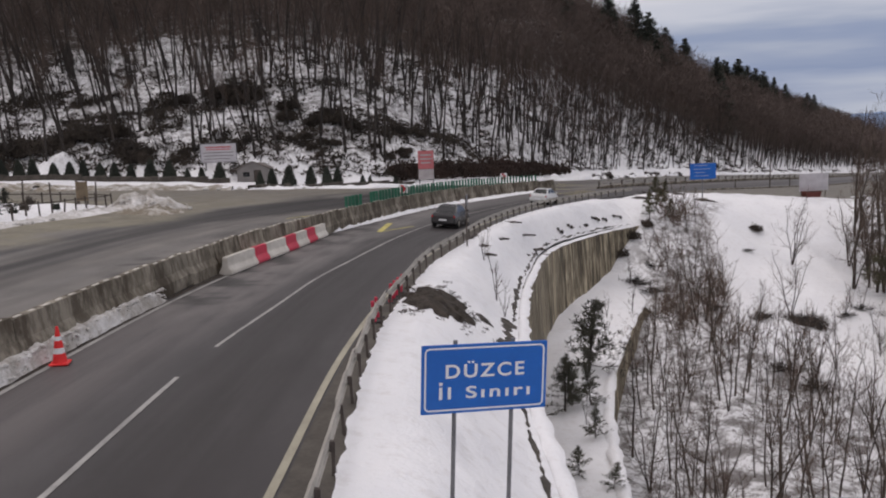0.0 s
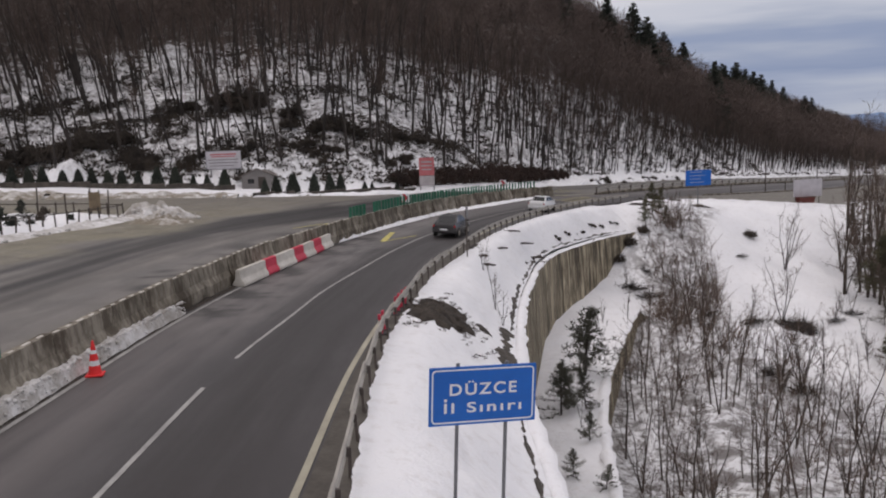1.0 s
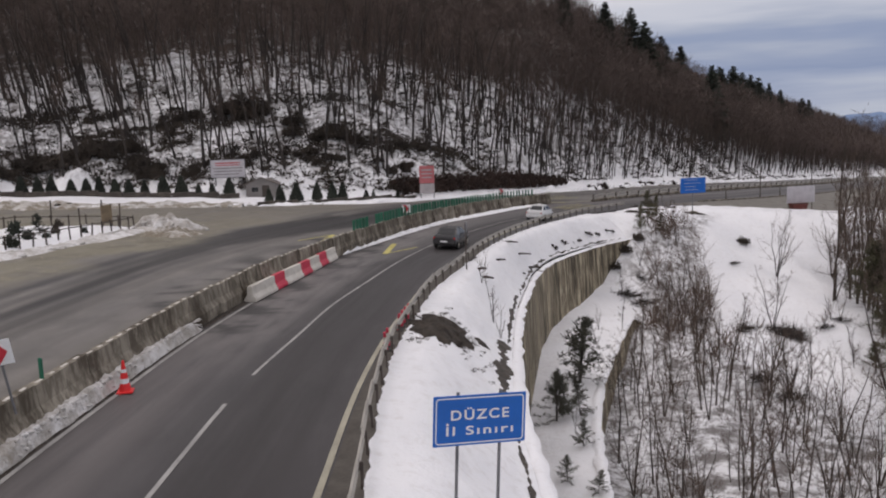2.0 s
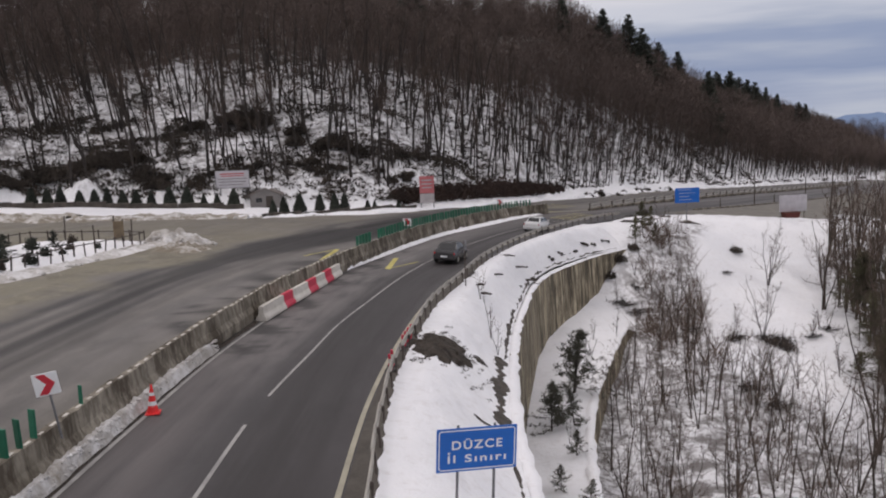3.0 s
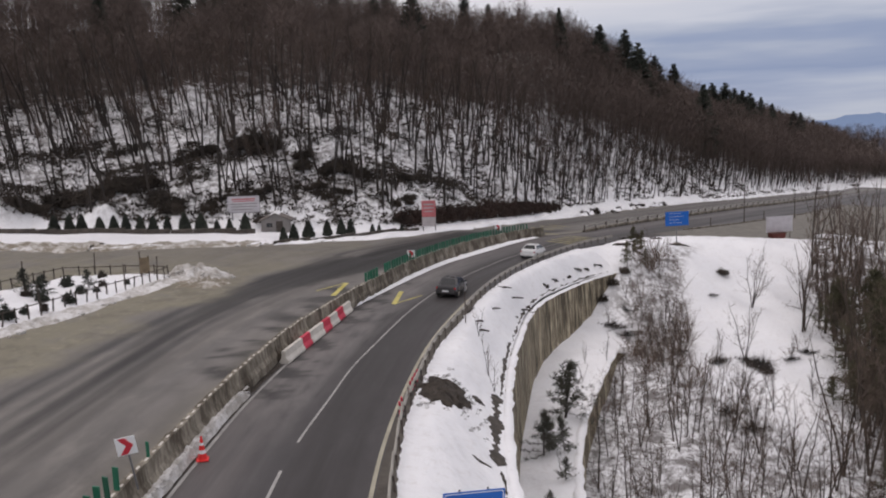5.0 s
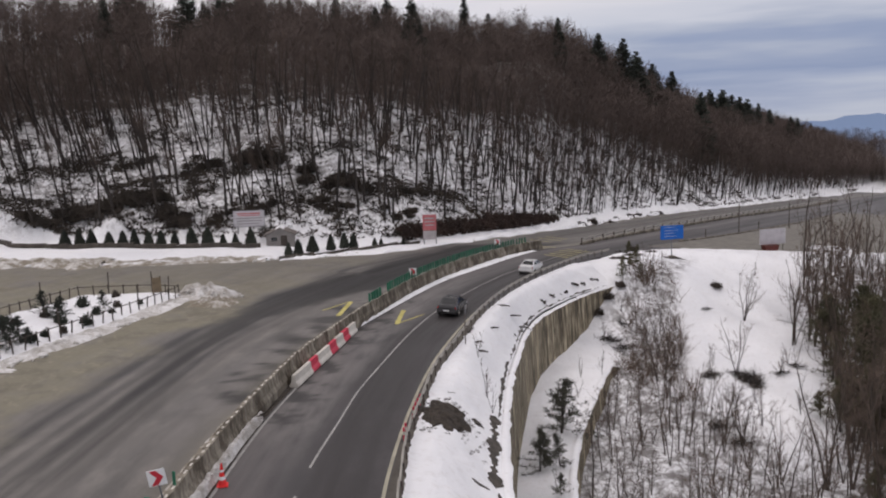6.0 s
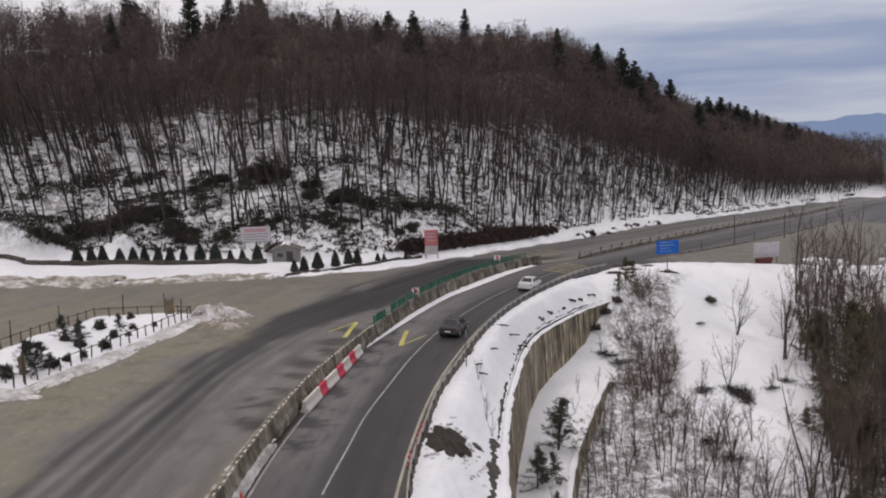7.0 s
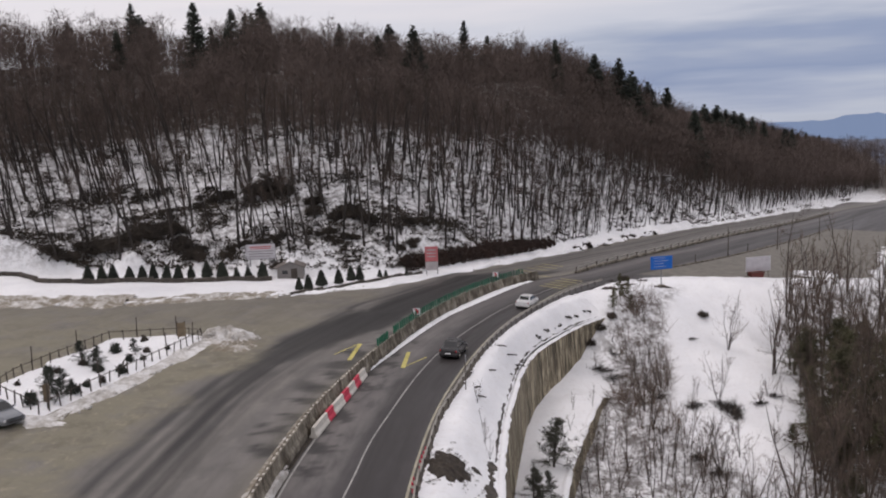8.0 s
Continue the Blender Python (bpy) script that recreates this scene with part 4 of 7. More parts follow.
def clump(seed, rx, ry, h, n, size, up=0.4):
    """A bush: spikes all over a dome, with an uneven outline."""
    s = Sprout(seed)
    r = s.r
    d = unit(r.randn(n, 3))
    d[:, 2] = np.abs(d[:, 2])
    lump = 0.72 + 0.28 * np.sin(d[:, 0] * 5 + seed) * np.cos(d[:, 1] * 4 + seed * 2) + 0.12 * r.randn(n)
    p = d * np.array([rx, ry, h]) * (lump * (0.35 + 0.65 * r.rand(n) ** 0.4))[:, None]
    w = unit(d + r.randn(n, 3) * 0.6 + np.array([0, 0, up])) * size * (0.6 + 0.8 * r.rand(n, 1))
    s.spikes(p, w, size * 0.3 * (0.6 + 0.6 * r.rand(n)))
    return s.arrays()


def cone_bush(seed, h, w, n=420):
    s = Sprout(seed)
    r = s.r
    t = r.rand(n) ** 1.1
    az = r.rand(n) * 6.283
    rad = w * 0.5 * np.clip(1.05 - t, 0, 1) ** 0.75 * np.minimum(1, 0.55 + t * 6) * (0.75 + 0.3 * r.rand(n))
    p = np.stack([np.cos(az) * rad, np.sin(az) * rad, t * h * 0.93], 1)
    d = unit(np.stack([np.cos(az) * 0.55, np.sin(az) * 0.55, np.ones(n)], 1) + r.randn(n, 3) * 0.25) * 0.16 * (0.6 + 0.7 * r.rand(n, 1))
    s.spikes(p, d * (1.05 - 0.5 * t[:, None]), 0.06 * (1.1 - 0.7 * t))
    s.stem([(0, 0, -0.1), (0, 0, h * 0.25), (0, 0, h * 0.65), (0, 0, h * 1.02)], [w * 0.30, w * 0.36, w * 0.20, 0.004], 7)
    return s.arrays()


def scatter_merge(variants, places, lean=None):
    """Joins many copies; places hold x, y, z, turn, scale, variant. lean: degrees over x."""
    V, F, n = [], [], 0
    for x, y, z, a, s, k in places:
        v, f = variants[int(k)]
        c, q = np.cos(a) * s, np.sin(a) * s
        m = np.array([[c, q, 0], [-q, c, 0], [0, 0, s]])
        w = v @ m
        if lean:
            w[:, 0] += math.tan(radians(lean(x))) * w[:, 2]
        V.append(w + np.array([x, y, z]))
        F.append(f + n)
        n += len(v)
    return np.concatenate(V), np.concatenate(F)


rng = np.random.RandomState(4)


def lean_at(x):
    """Degrees by which the trees on the hillside lean outwards, by their place along it."""
    return float(np.interp(x, [-62, -47, -37, -28, -14, 6, 30, 60], [-11, -10, -7, -3, 0, 3, 6, 7]))


def tree_thing(name, tr, cr, m, label, category, group, bark, leaf):
    t = thing(name, m, label, category, group)
    array_mesh("trunk", *tr, bark, t)
    array_mesh("crown", *cr, leaf, t)
    return t


# tall leafless trees over open snow at the foot of the hill
proto = [bare_tree(20 + k, 13.0 + 1.5 * (k % 3), 0.52 + 0.05 * (k % 4), 13, 92, 0.20, 0.0128, 0.022, 2 if k == 5 else 1, (0.05, 0.14, 0.08, 0.19)[k % 4], True) for k in range(7)]
tries = rng.rand(90000, 2)
tries = tries * np.array([330.0, 330.0]) + np.array([-105, 90])
td, tn = nearest(tries[:, 0], tries[:, 1], BANK_LINE)
open_to = litter_limit(tn[:, 0])
cells = set()
lower, upper = [], []
for (x, y), d, nn, lim in zip(tries, -td, tn, open_to):
    if d < (3.5 if x < 12 else 1.3) or d > (95 if x < 60 else 60):
        continue
    low = d < lim
    size = (1.9 if x < 15 else 1.6) if low else 2.5
    key = (low, int(x / size + 500), int(y / size))
    if key in cells:
        continue
    cells.add(key)
    if low:
        keep = 0.26 if d < 16 and x < 8 else 0.50 if x < 15 else 0.74
        if rng.rand() < keep and len(lower) < 2500:
            lower.append((x, y, d))
    elif d < lim + 40 or rng.rand() < 0.55:
        upper.append((x, y, d))
# the wood goes on over the far end of the hill
far_rng = np.random.RandomState(21)
more = far_rng.rand(5000, 2) * np.array([170.0, 170.0]) + np.array([150, 330])
md, _ = nearest(more[:, 0], more[:, 1], BANK_LINE)
for (x, y), d in zip(more, -md):
    key = (int(x / 2.7 + 500), int(y / 2.7))
    if 2 < d < 32 and (x > 225 or y > 420) and key not in cells:
        cells.add(key)
        upper.append((x, y, d))
lower, upper = np.array(lower), np.array(upper)
lz, uz = ground_z(lower[:, 0], lower[:, 1]), ground_z(upper[:, 0], upper[:, 1])
order = np.argsort(np.hypot(lower[:, 0] + 5, lower[:, 1] - 95))
proto_obs = []
for k, (tr, cr) in enumerate(proto):
    x, y, _ = lower[order[k]]
    proto_obs.append(tree_thing("bare_tree", tr, cr, pose(x, y, lz[order[k]]) @ pose(0, 0, 0, 0, lean_at(x), 0) @ pose(0, 0, 0, 0, 0, rng.rand() * 360), "tall leafless dark-trunked tree on the snowy hillside", "tree", "leafless trees on the hillside", BARK, TWIGS))
for k in order[7:150]:
    x, y, _ = lower[k]
    c = copy_thing(proto_obs[rng.randint(7)], pose(x, y, lz[k], rng.randn() * 3, lean_at(x) + rng.randn() * 4) @ pose(0, 0, 0, 0, 0, rng.rand() * 360))
    s = 0.6 + 0.45 * rng.rand()
    c.scale = (s, s, s)
rest = [(lower[k][0], lower[k][1], lz[k], rng.rand() * 6.283, (0.6 + 0.45 * rng.rand()) * (1 if lower[k][0] < 15 else 0.62), rng.randint(7)) for k in order[150:]]
tagged(array_mesh("far_tree_trunks", *scatter_merge([p[0] for p in proto], rest, lambda x: lean_at(x) + 4 * math.sin(57 * x)), BARK), "trunks of the leafless wood on the snowy hillside", "woods", kind="stuff")
tagged(array_mesh("far_tree_crowns", *scatter_merge([p[1] for p in proto], rest, lambda x: lean_at(x) + 4 * math.sin(57 * x)), TWIGS), "bare twig crowns of the wood on the hillside", "woods", kind="stuff")

# dense brown young wood higher up
def thicket_tree(seed, h):
    """A slim young tree under a wide cloud of fine twigs."""
    trunk, crown = Sprout(seed), Sprout(seed + 40)
    r = crown.r
    k = np.linspace(0, 1, 4)
    wob = np.cumsum(r.randn(4, 2) * 0.02 * h, 0) * k[:, None]
    line = np.stack([wob[:, 0], wob[:, 1], k * h - 0.2], 1)
    trunk.stem(line, 0.010 * h * (1.02 - k) + 0.006, 4)
    up = np.array([0, 0, 1.0])
    n = 22
    t = 0.25 + 0.7 * r.rand(n)
    base = np.stack([np.interp(t, k, line[:, i]) for i in range(3)], 1)
    az, el = r.rand(n) * 6.283, np.radians(30 + 40 * r.rand(n))
    d = np.stack([np.cos(az) * np.cos(el), np.sin(az) * np.cos(el), np.sin(el)], 1)
    crown.blades(base, d * 0.26 * h * (1.15 - t)[:, None] * (0.6 + 0.7 * r.rand(n, 1)), 0.05)
    n = 165
    t = 0.26 + 0.74 * r.rand(n) ** 0.8
    wide = 0.23 * h * np.sqrt(np.clip(1 - ((t - 0.56) / 0.50) ** 2, 0.02, 1)) * (0.8 + 0.2 * np.sin(7 * t + seed))
    az = r.rand(n) * 6.283
    rad = wide * np.sqrt(r.rand(n))
    p = np.stack([np.interp(t, k, line[:, 0]) + np.cos(az) * rad, np.interp(t, k, line[:, 1]) + np.sin(az) * rad, t * h * 0.93], 1)
    way = unit(np.stack([np.cos(az), np.sin(az), np.zeros(n)], 1) * 0.5 + up * 0.75 + r.randn(n, 3) * 0.45)
    crown.blades(p, way * h * (0.06 + 0.09 * r.rand(n, 1)), 0.046)
    return trunk.arrays(), crown.arrays()


thick = [thicket_tree(60 + k, 9.0 + 1.3 * (k % 3)) for k in range(6)]
dense = [(x, y, z, rng.rand() * 6.283, (0.82 + 0.33 * rng.rand()) * float(np.interp(x, [22, 52, 110, 160, 210], [1, 1.30, 1.30, 1.10, 1.10])), rng.randint(6)) for (x, y, d), z in zip(upper, uz)]
tagged(array_mesh("dense_wood_trunks", *scatter_merge([p[0] for p in thick], dense), TWIGS_WARM), "stems of the dense brown wood on the upper slope", "woods", kind="stuff")
tagged(array_mesh("dense_wood_crowns", *scatter_merge([p[1] for p in thick], dense), TWIGS_WARM), "dense brown leafless wood on the upper slope", "woods", kind="stuff")

# spruces along the skyline of the hill
sp_proto = [spruce(200 + k, 12.0, 0.25 + 0.05 * (k % 3), 44, 8, 0.32, fat=0.062) for k in range(4)]
sp_obs = []
crest = [(-62, 150, 41), (-49.7, 160, 46.8), (-38, 170, 47.8), (-30, 165, 42), (-21.3, 170, 43), (-13, 168, 40), (-5.5, 170, 42), (6.5, 205, 46.7), (18, 203, 39.5), (29.8, 206, 41.2), (42.3, 219.7, 38.3), (49.7, 223.7, 37.1), (53.4, 224.5, 33.6), (61, 236.5, 30.9), (71.8, 257, 29.8), (89.4, 275.8, 24.4), (86, 262, 23), (73.2, 231.2, 25.8), (90, 264, 24), (97, 276, 22.5), (101, 280, 23.5), (106, 287, 22), (115, 301, 19.8), (121, 306, 17.5), (136, 323, 14.5), (141, 329, 14)]
for k in range(16):
    x = -90 + 120 * rng.rand()
    nn = BANK_LINE[np.argmin(np.abs(BANK_LINE[:, 0] - x))]
    crest.append((x - 30 * rng.rand(), nn[1] + 72 + 22 * rng.rand(), None))
for k, (x, y, top) in enumerate(crest):
    z = float(ground_z(np.array([x]), np.array([y]))[0])
    h = 9 + 5 * rng.rand() if top is None else min(20.0, max(7.0, top - z))
    label = "dark green spruce rising over the leafless wood"
    if k < 4:
        sp_obs.append(tree_thing("spruce", *sp_proto[k], pose(x, y, z, 0, 0, 0), label, "tree", "spruces on the crest", BARK, NEEDLES))
        ob = sp_obs[-1]
    else:
        ob = copy_thing(sp_obs[rng.randint(4)], pose(x, y, z, 0, 0, rng.rand() * 360))
    s = h / 12.0
    ob.scale = (s * (0.85 + 0.3 * rng.rand()),) * 2 + (s,)
for k in range(46):
    f = far_rng.rand()
    x, y = 92 + 118 * f - 14 * far_rng.rand(), 292 + 146 * f + 8 * far_rng.rand()
    ob = copy_thing(sp_obs[k % 4], pose(x, y, float(ground_z(np.array([x]), np.array([y]))[0]) - 0.2, 0, 0, 51.0 * k))
    s = (9.5 + 4.5 * far_rng.rand() ** 1.5) / 12.0
    ob.scale = (s * 0.8, s * 0.8, s)


# undergrowth, dark scrub
def z_at(x, y):
    return float(ground_z(np.array([float(x)]), np.array([float(y)]))[0])


tiny = [clump(300 + k, 0.8, 0.7, 0.5, 10, 0.36) for k in range(5)]
q = rng.rand(42000, 2) * np.array([190.0, 130.0]) + np.array([-75, 93])
qd, qn = nearest(q[:, 0], q[:, 1], BANK_LINE)
ok = (-qd > 1.5) & (-qd < litter_limit(qn[:, 0]) + 5) & (fnoise(q[:, 0], q[:, 1], 17, 3) + 0.5 * rng.randn(len(q)) > -0.10 + 0.008 * np.clip(-qd, 0, 40))
q = q[ok]
more = rng.rand(9000, 2) * np.array([75.0, 26.0]) + np.array([-60, 95])
md, _ = nearest(more[:, 0], more[:, 1], BANK_LINE)
more = more[(-md > 1.0) & (-md < 22) & (fnoise(more[:, 0], more[:, 1], 9, 6) + 0.3 * rng.randn(len(more)) > 0.0)]
bank_y = 185 + 230 * far_rng.rand(900)
q = np.concatenate([q, more, np.stack([BANK(bank_y) + 0.9 - 2.2 * far_rng.rand(900), bank_y], 1)])
qz = ground_z(q[:, 0], q[:, 1])
tagged(array_mesh("undergrowth", *scatter_merge(tiny, [(x, y, z, rng.rand() * 6.28, 0.35 + 0.75 * rng.rand(), rng.randint(5)) for (x, y), z in zip(q, qz)]), SCRUB), "dark low undergrowth poking through hillside snow", "undergrowth", kind="stuff")

# upright saplings and twigs low on the hill
def sapling(seed):
    s = Sprout(seed)
    n = 15
    p = s.r.randn(n, 3) * np.array([0.35, 0.35, 0.0])
    j = s.r.rand(n, 1)
    s.spikes(p + np.array([0, 0, 1.0]) * j * 0.9, unit(s.r.randn(n, 3) * 0.45 + np.array([0, 0, 1.0])) * (0.8 + 1.8 * s.r.rand(n, 1)), 0.028)
    return s.arrays()


sap = [sapling(960 + k) for k in range(6)]
q = rng.rand(2600, 2) * np.array([175.0, 125.0]) + np.array([-75, 93])
qd, qn = nearest(q[:, 0], q[:, 1], BANK_LINE)
q = q[(-qd > 1.2) & (-qd < np.minimum(litter_limit(qn[:, 0]), 34))]
qz = ground_z(q[:, 0], q[:, 1])
tagged(array_mesh("saplings", *scatter_merge(sap, [(x, y, z, rng.rand() * 6.28, 0.5 + 0.8 * rng.rand(), rng.randint(6)) for (x, y), z in zip(q, qz)]), BARK), "thin upright saplings and twigs on the hillside snow", "undergrowth", kind="stuff")

scrub_proto = []
for k in range(5):
    t = thing("evergreen_bush", pose(0, 0, 0), "dark dense evergreen bush on the snowy bank", "bush", "dark bushes on the bank")
    array_mesh("foliage", *clump(330 + k, 2.1, 1.6, 1.3 + 0.25 * (k % 3), 620, 0.36, 0.2), SCRUB, t)
    scrub_proto.append(t)
used = 0


def scrub_at(x, y, s, sx=1.0):
    global used
    m = pose(x, y, z_at(x, y) - 0.1, 0, 0, rng.rand() * 360)
    if used < 5:
        ob = scrub_proto[used]
        ob.matrix_basis = m
    else:
        ob = copy_thing(scrub_proto[rng.randint(5)], m)
    used += 1
    ob.scale = (s * sx, s, s)


for a, b, n, jit, s in (((-50.5, 98.2), (-39, 103.8), 19, 1.2, 1.0), ((-39.5, 103.5), (-33.6, 96.8), 10, 1.0, 0.95), ((-46, 99.5), (-41, 101), 5, 1.2, 0.75), ((-53.5, 95), (-50.5, 96), 4, 0.8, 0.9), ((-37, 111), (-30, 113), 7, 1.2, 0.75), ((-30, 113.5), (-23.5, 113.8), 8, 1.2, 1.0), ((-21, 112.5), (-17, 109), 6, 1.5, 0.85), ((-16.5, 109), (-10.5, 109.5), 8, 1.6, 1.0), ((-6.5, 113.5), (-3.5, 114), 3, 1.2, 0.8), ((-31.5, 99.5), (-26.5, 102), 6, 1.5, 0.62), ((-27, 100.5), (-23, 103.5), 5, 1.2, 0.55), ((-20, 105), (-13.5, 103), 8, 2.0, 0.55), ((-9, 105), (-3, 108), 6, 1.6, 0.5), ((22, 131.5), (30, 141), 6, 0.8, 0.55), ((31, 144), (46, 165), 7, 0.8, 0.5)):
    for k in range(n):
        f = (k + 0.5) / n
        scrub_at(a[0] + (b[0] - a[0]) * f + rng.randn() * jit * 0.5, a[1] + (b[1] - a[1]) * f + rng.randn() * jit * 0.5, s * (0.75 + 0.5 * rng.rand()))

russet = None
for k in range(40):
    y = 101.2 + k * 0.78
    x = float(BANK(y)) - 1.5 - 1.1 * (k % 2) - 0.3 * rng.rand()
    m = pose(x, y, z_at(x, y) - 0.35, 0, 0, rng.rand() * 360)
    if russet is None:
        russet = thing("russet_bush", m, "dark russet thicket on the bank above the road", "bush", "russet bushes on the bank")
        array_mesh("foliage", *clump(380, 1.7, 1.5, 2.2, 620, 0.36, 0.6), SCRUB_RED, russet)
        ob = russet
    else:
        ob = copy_thing(russet, m)
    s = (0.80 + 0.22 * rng.rand()) * (1 if k < 30 else 1 - 0.045 * (k - 29))
    ob.scale = (s, s, s)

# clipped cone-shaped evergreens
hedge = None
spots = [(-45.6 + k * 1.6 + 0.25 * rng.randn(), 87.7 + k * 0.45, 1.9 + 0.22 * rng.randn()) for k in range(14)]
spots += [(-18.3, 84.9, 1.5), (-17.2, 85.3, 1.8), (-15.9, 87.6, 1.9), (-13.9, 89.0, 1.8), (-12.7, 92.6, 1.9), (-11.6, 93.0, 1.8), (-9.2, 96.0, 1.0), (-8.4, 96.4, 0.9), (-5.6, 97.6, 0.9)]
for x, y, h in spots:
    m = pose(x, y, z_at(x, y) - 0.02, 0, 0, rng.rand() * 360)
    if hedge is None:
        hedge = thing("cone_shrub", m, "dark clipped cone-shaped evergreen standing in snow", "shrub", "cone-shaped evergreens")
        array_mesh("foliage", *cone_bush(400, 1.0, 0.56, 420), NEEDLES, hedge)
        ob = hedge
    else:
        ob = copy_thing(hedge, m)
    ob.scale = (h * (0.95 + 0.3 * rng.rand()), h * (0.95 + 0.3 * rng.rand()), h * 1.08)

# ---------------------------------------------------------------- valley plants
def wild_tree(seed, h, stems=1, spread=0.34, low=0.25):
    """Trunk and crown of a wild leafless tree with crooked, forking limbs."""
    trunk, crown = Sprout(seed), Sprout(seed + 300)
    r = trunk.r
    up = np.array([0, 0, 1.0])
    p_sub, d_sub = [], []
    for q in range(stems):
        hh = h * (1 if q == 0 else 0.55 + 0.4 * r.rand())
        ang, out = r.rand() * 6.283, (0.05 + 0.06 * r.rand()) if stems == 1 else 0.10 + 0.24 * r.rand()
        k = np.linspace(0, 1, 8)
        wob = np.cumsum(r.randn(8, 2) * 0.017 * hh, 0) * k[:, None] ** 0.6
        line = np.stack([np.cos(ang) * out * hh * k + wob[:, 0], np.sin(ang) * out * hh * k + wob[:, 1], k * hh * 0.96], 1)
        line[0, 2] = -0.3
        trunk.stem(line, 0.0085 * hh * (1.04 - k) ** 0.8 + 0.006, 5)
        for _ in range(max(5, 13 // stems + 2)):
            t = low + (0.95 - low) * r.rand()
            base = np.array([np.interp(t, k, line[:, i]) for i in range(3)])
            az, el = r.rand() * 6.283, radians(15 + 45 * r.rand())
            ln = spread * hh * (1.12 - 0.75 * t) * (0.5 + 0.8 * r.rand())
            d = np.array([np.cos(az) * np.cos(el), np.sin(az) * np.cos(el), np.sin(el)])
            p1 = base + d * ln * 0.4 + r.randn(3) * 0.04 * ln
            d2 = unit(d + up * 0.35 + r.randn(3) * 0.25)
            p2 = p1 + d2 * ln * 0.35
            d3 = unit(d2 + up * 0.5 + r.randn(3) * 0.35)
            p3 = p2 + d3 * ln * 0.4
            rr = 0.0036 * hh * (1.15 - t) + 0.006
            trunk.stem([base, p1, p2, p3], [rr, rr * 0.7, rr * 0.45, 0.004], 3)
            for f in np.linspace(0.15, 1.0, 9):
                g = min(2.999, f * 3)
                pt = base + (p1 - base) * g if g < 1 else p1 + (p2 - p1) * (g - 1) if g < 2 else p2 + (p3 - p2) * (g - 2)
                p_sub.append(pt)
                d_sub.append(unit((d, d2, d3)[min(2, int(g))] + r.randn(3) * 0.6 + up * 0.3) * ln * (0.16 + 0.28 * r.rand()))
    p_sub, d_sub = np.array(p_sub), np.array(d_sub)
    crown.blades(p_sub, d_sub, 0.011)
    j = np.repeat(np.arange(len(p_sub)), 4)
    size = np.linalg.norm(d_sub[j], axis=1, keepdims=True)
    crown.blades(p_sub[j] + d_sub[j] * (0.2 + 0.7 * r.rand(len(j), 1)), unit(d_sub[j] / size + r.randn(len(j), 3) * 0.55 + up * 0.25) * size * (0.42 + 0.52 * r.rand(len(j), 1)), 0.0085)
    return trunk.arrays(), crown.arrays()


val_proto = [wild_tree(700 + k, 7.2 + (k % 3), (1, 1, 2, 1, 3, 1, 2, 4)[k], (0.30, 0.24, 0.34, 0.38, 0.30, 0.20, 0.26, 0.36)[k], (0.30, 0.42, 0.2, 0.28, 0.15, 0.45, 0.2, 0.1)[k]) for k in range(8)]
val_obs, val_rest, val_count = [], [], [0]


def rail_dist(x, y):
    d, _ = nearest(np.array([float(x)]), np.array([float(y)]), RAIL_LINE)
    return float(d[0])


def valley_tree(x, y, s):
    z = z_at(x, y) - 0.05
    val_count[0] += 1
    if val_count[0] > 145:
        val_rest.append((x, y, z, rng.rand() * 6.283, s, rng.randint(8)))
        return
    m = pose(x, y, z, rng.randn() * 3, rng.randn() * 3, rng.rand() * 360)
    if len(val_obs) < 8:
        ob = tree_thing("bare_tree", *val_proto[len(val_obs)], m, "slender leafless grey-brown tree in the snowy valley", "tree", "leafless trees in the valley", BARK_VALLEY, TWIGS_VALLEY)
        val_obs.append(ob)
    else:
        ob = copy_thing(val_obs[rng.randint(8)], m)
    ob.scale = (s, s, s)


made = []


def plant(n, x_of, y0, y1, smin, smax, gap):
    for _ in range(n):
        y = y0 + (y1 - y0) * rng.rand()
        lo, hi = x_of(y)
        x = lo + (hi - lo) * rng.rand()
        if hi <= lo or rail_dist(x, y) < 5 or any((x - a) ** 2 + (y - b) ** 2 < gap * gap for a, b in made):
            continue
        made.append((x, y))
        valley_tree(x, y, smin + (smax - smin) * rng.rand() ** 1.3)


def west_edge(y):
    return float(LOW_WALL(y)) + 0.8 if y < 70 else float(np.interp(y, [70, 76, 84, 92], [17.1, 19.0, 20.8, 23.4]))


plant(42, lambda y: (west_edge(y), float(OPEN_WEST(y))), 54, 76, 0.40, 0.85, 0.9)
plant(22, lambda y: (west_edge(y), float(OPEN_WEST(y)) - 0.6), 74, 93, 0.30, 0.62, 0.9)
plant(100, lambda y: (west_edge(y), float(OPEN_WEST(y)) - 0.5), 40, 57, 0.45, 0.85, 1.2)
plant(100, lambda y: (west_edge(y) + 0.5, 30.0), 26, 42, 0.5, 1.0, 1.2)
plant(500, lambda y: (float(OPEN_EAST(y)), float(OPEN_EAST(y)) + 6 + 0.30 * y), 36, 112, 0.75, 1.75, 1.2)
plant(46, lambda y: (float(OPEN_EAST(y)) + 0.6, float(OPEN_EAST(y)) + 8), 46, 63, 0.6, 1.05, 0.9)
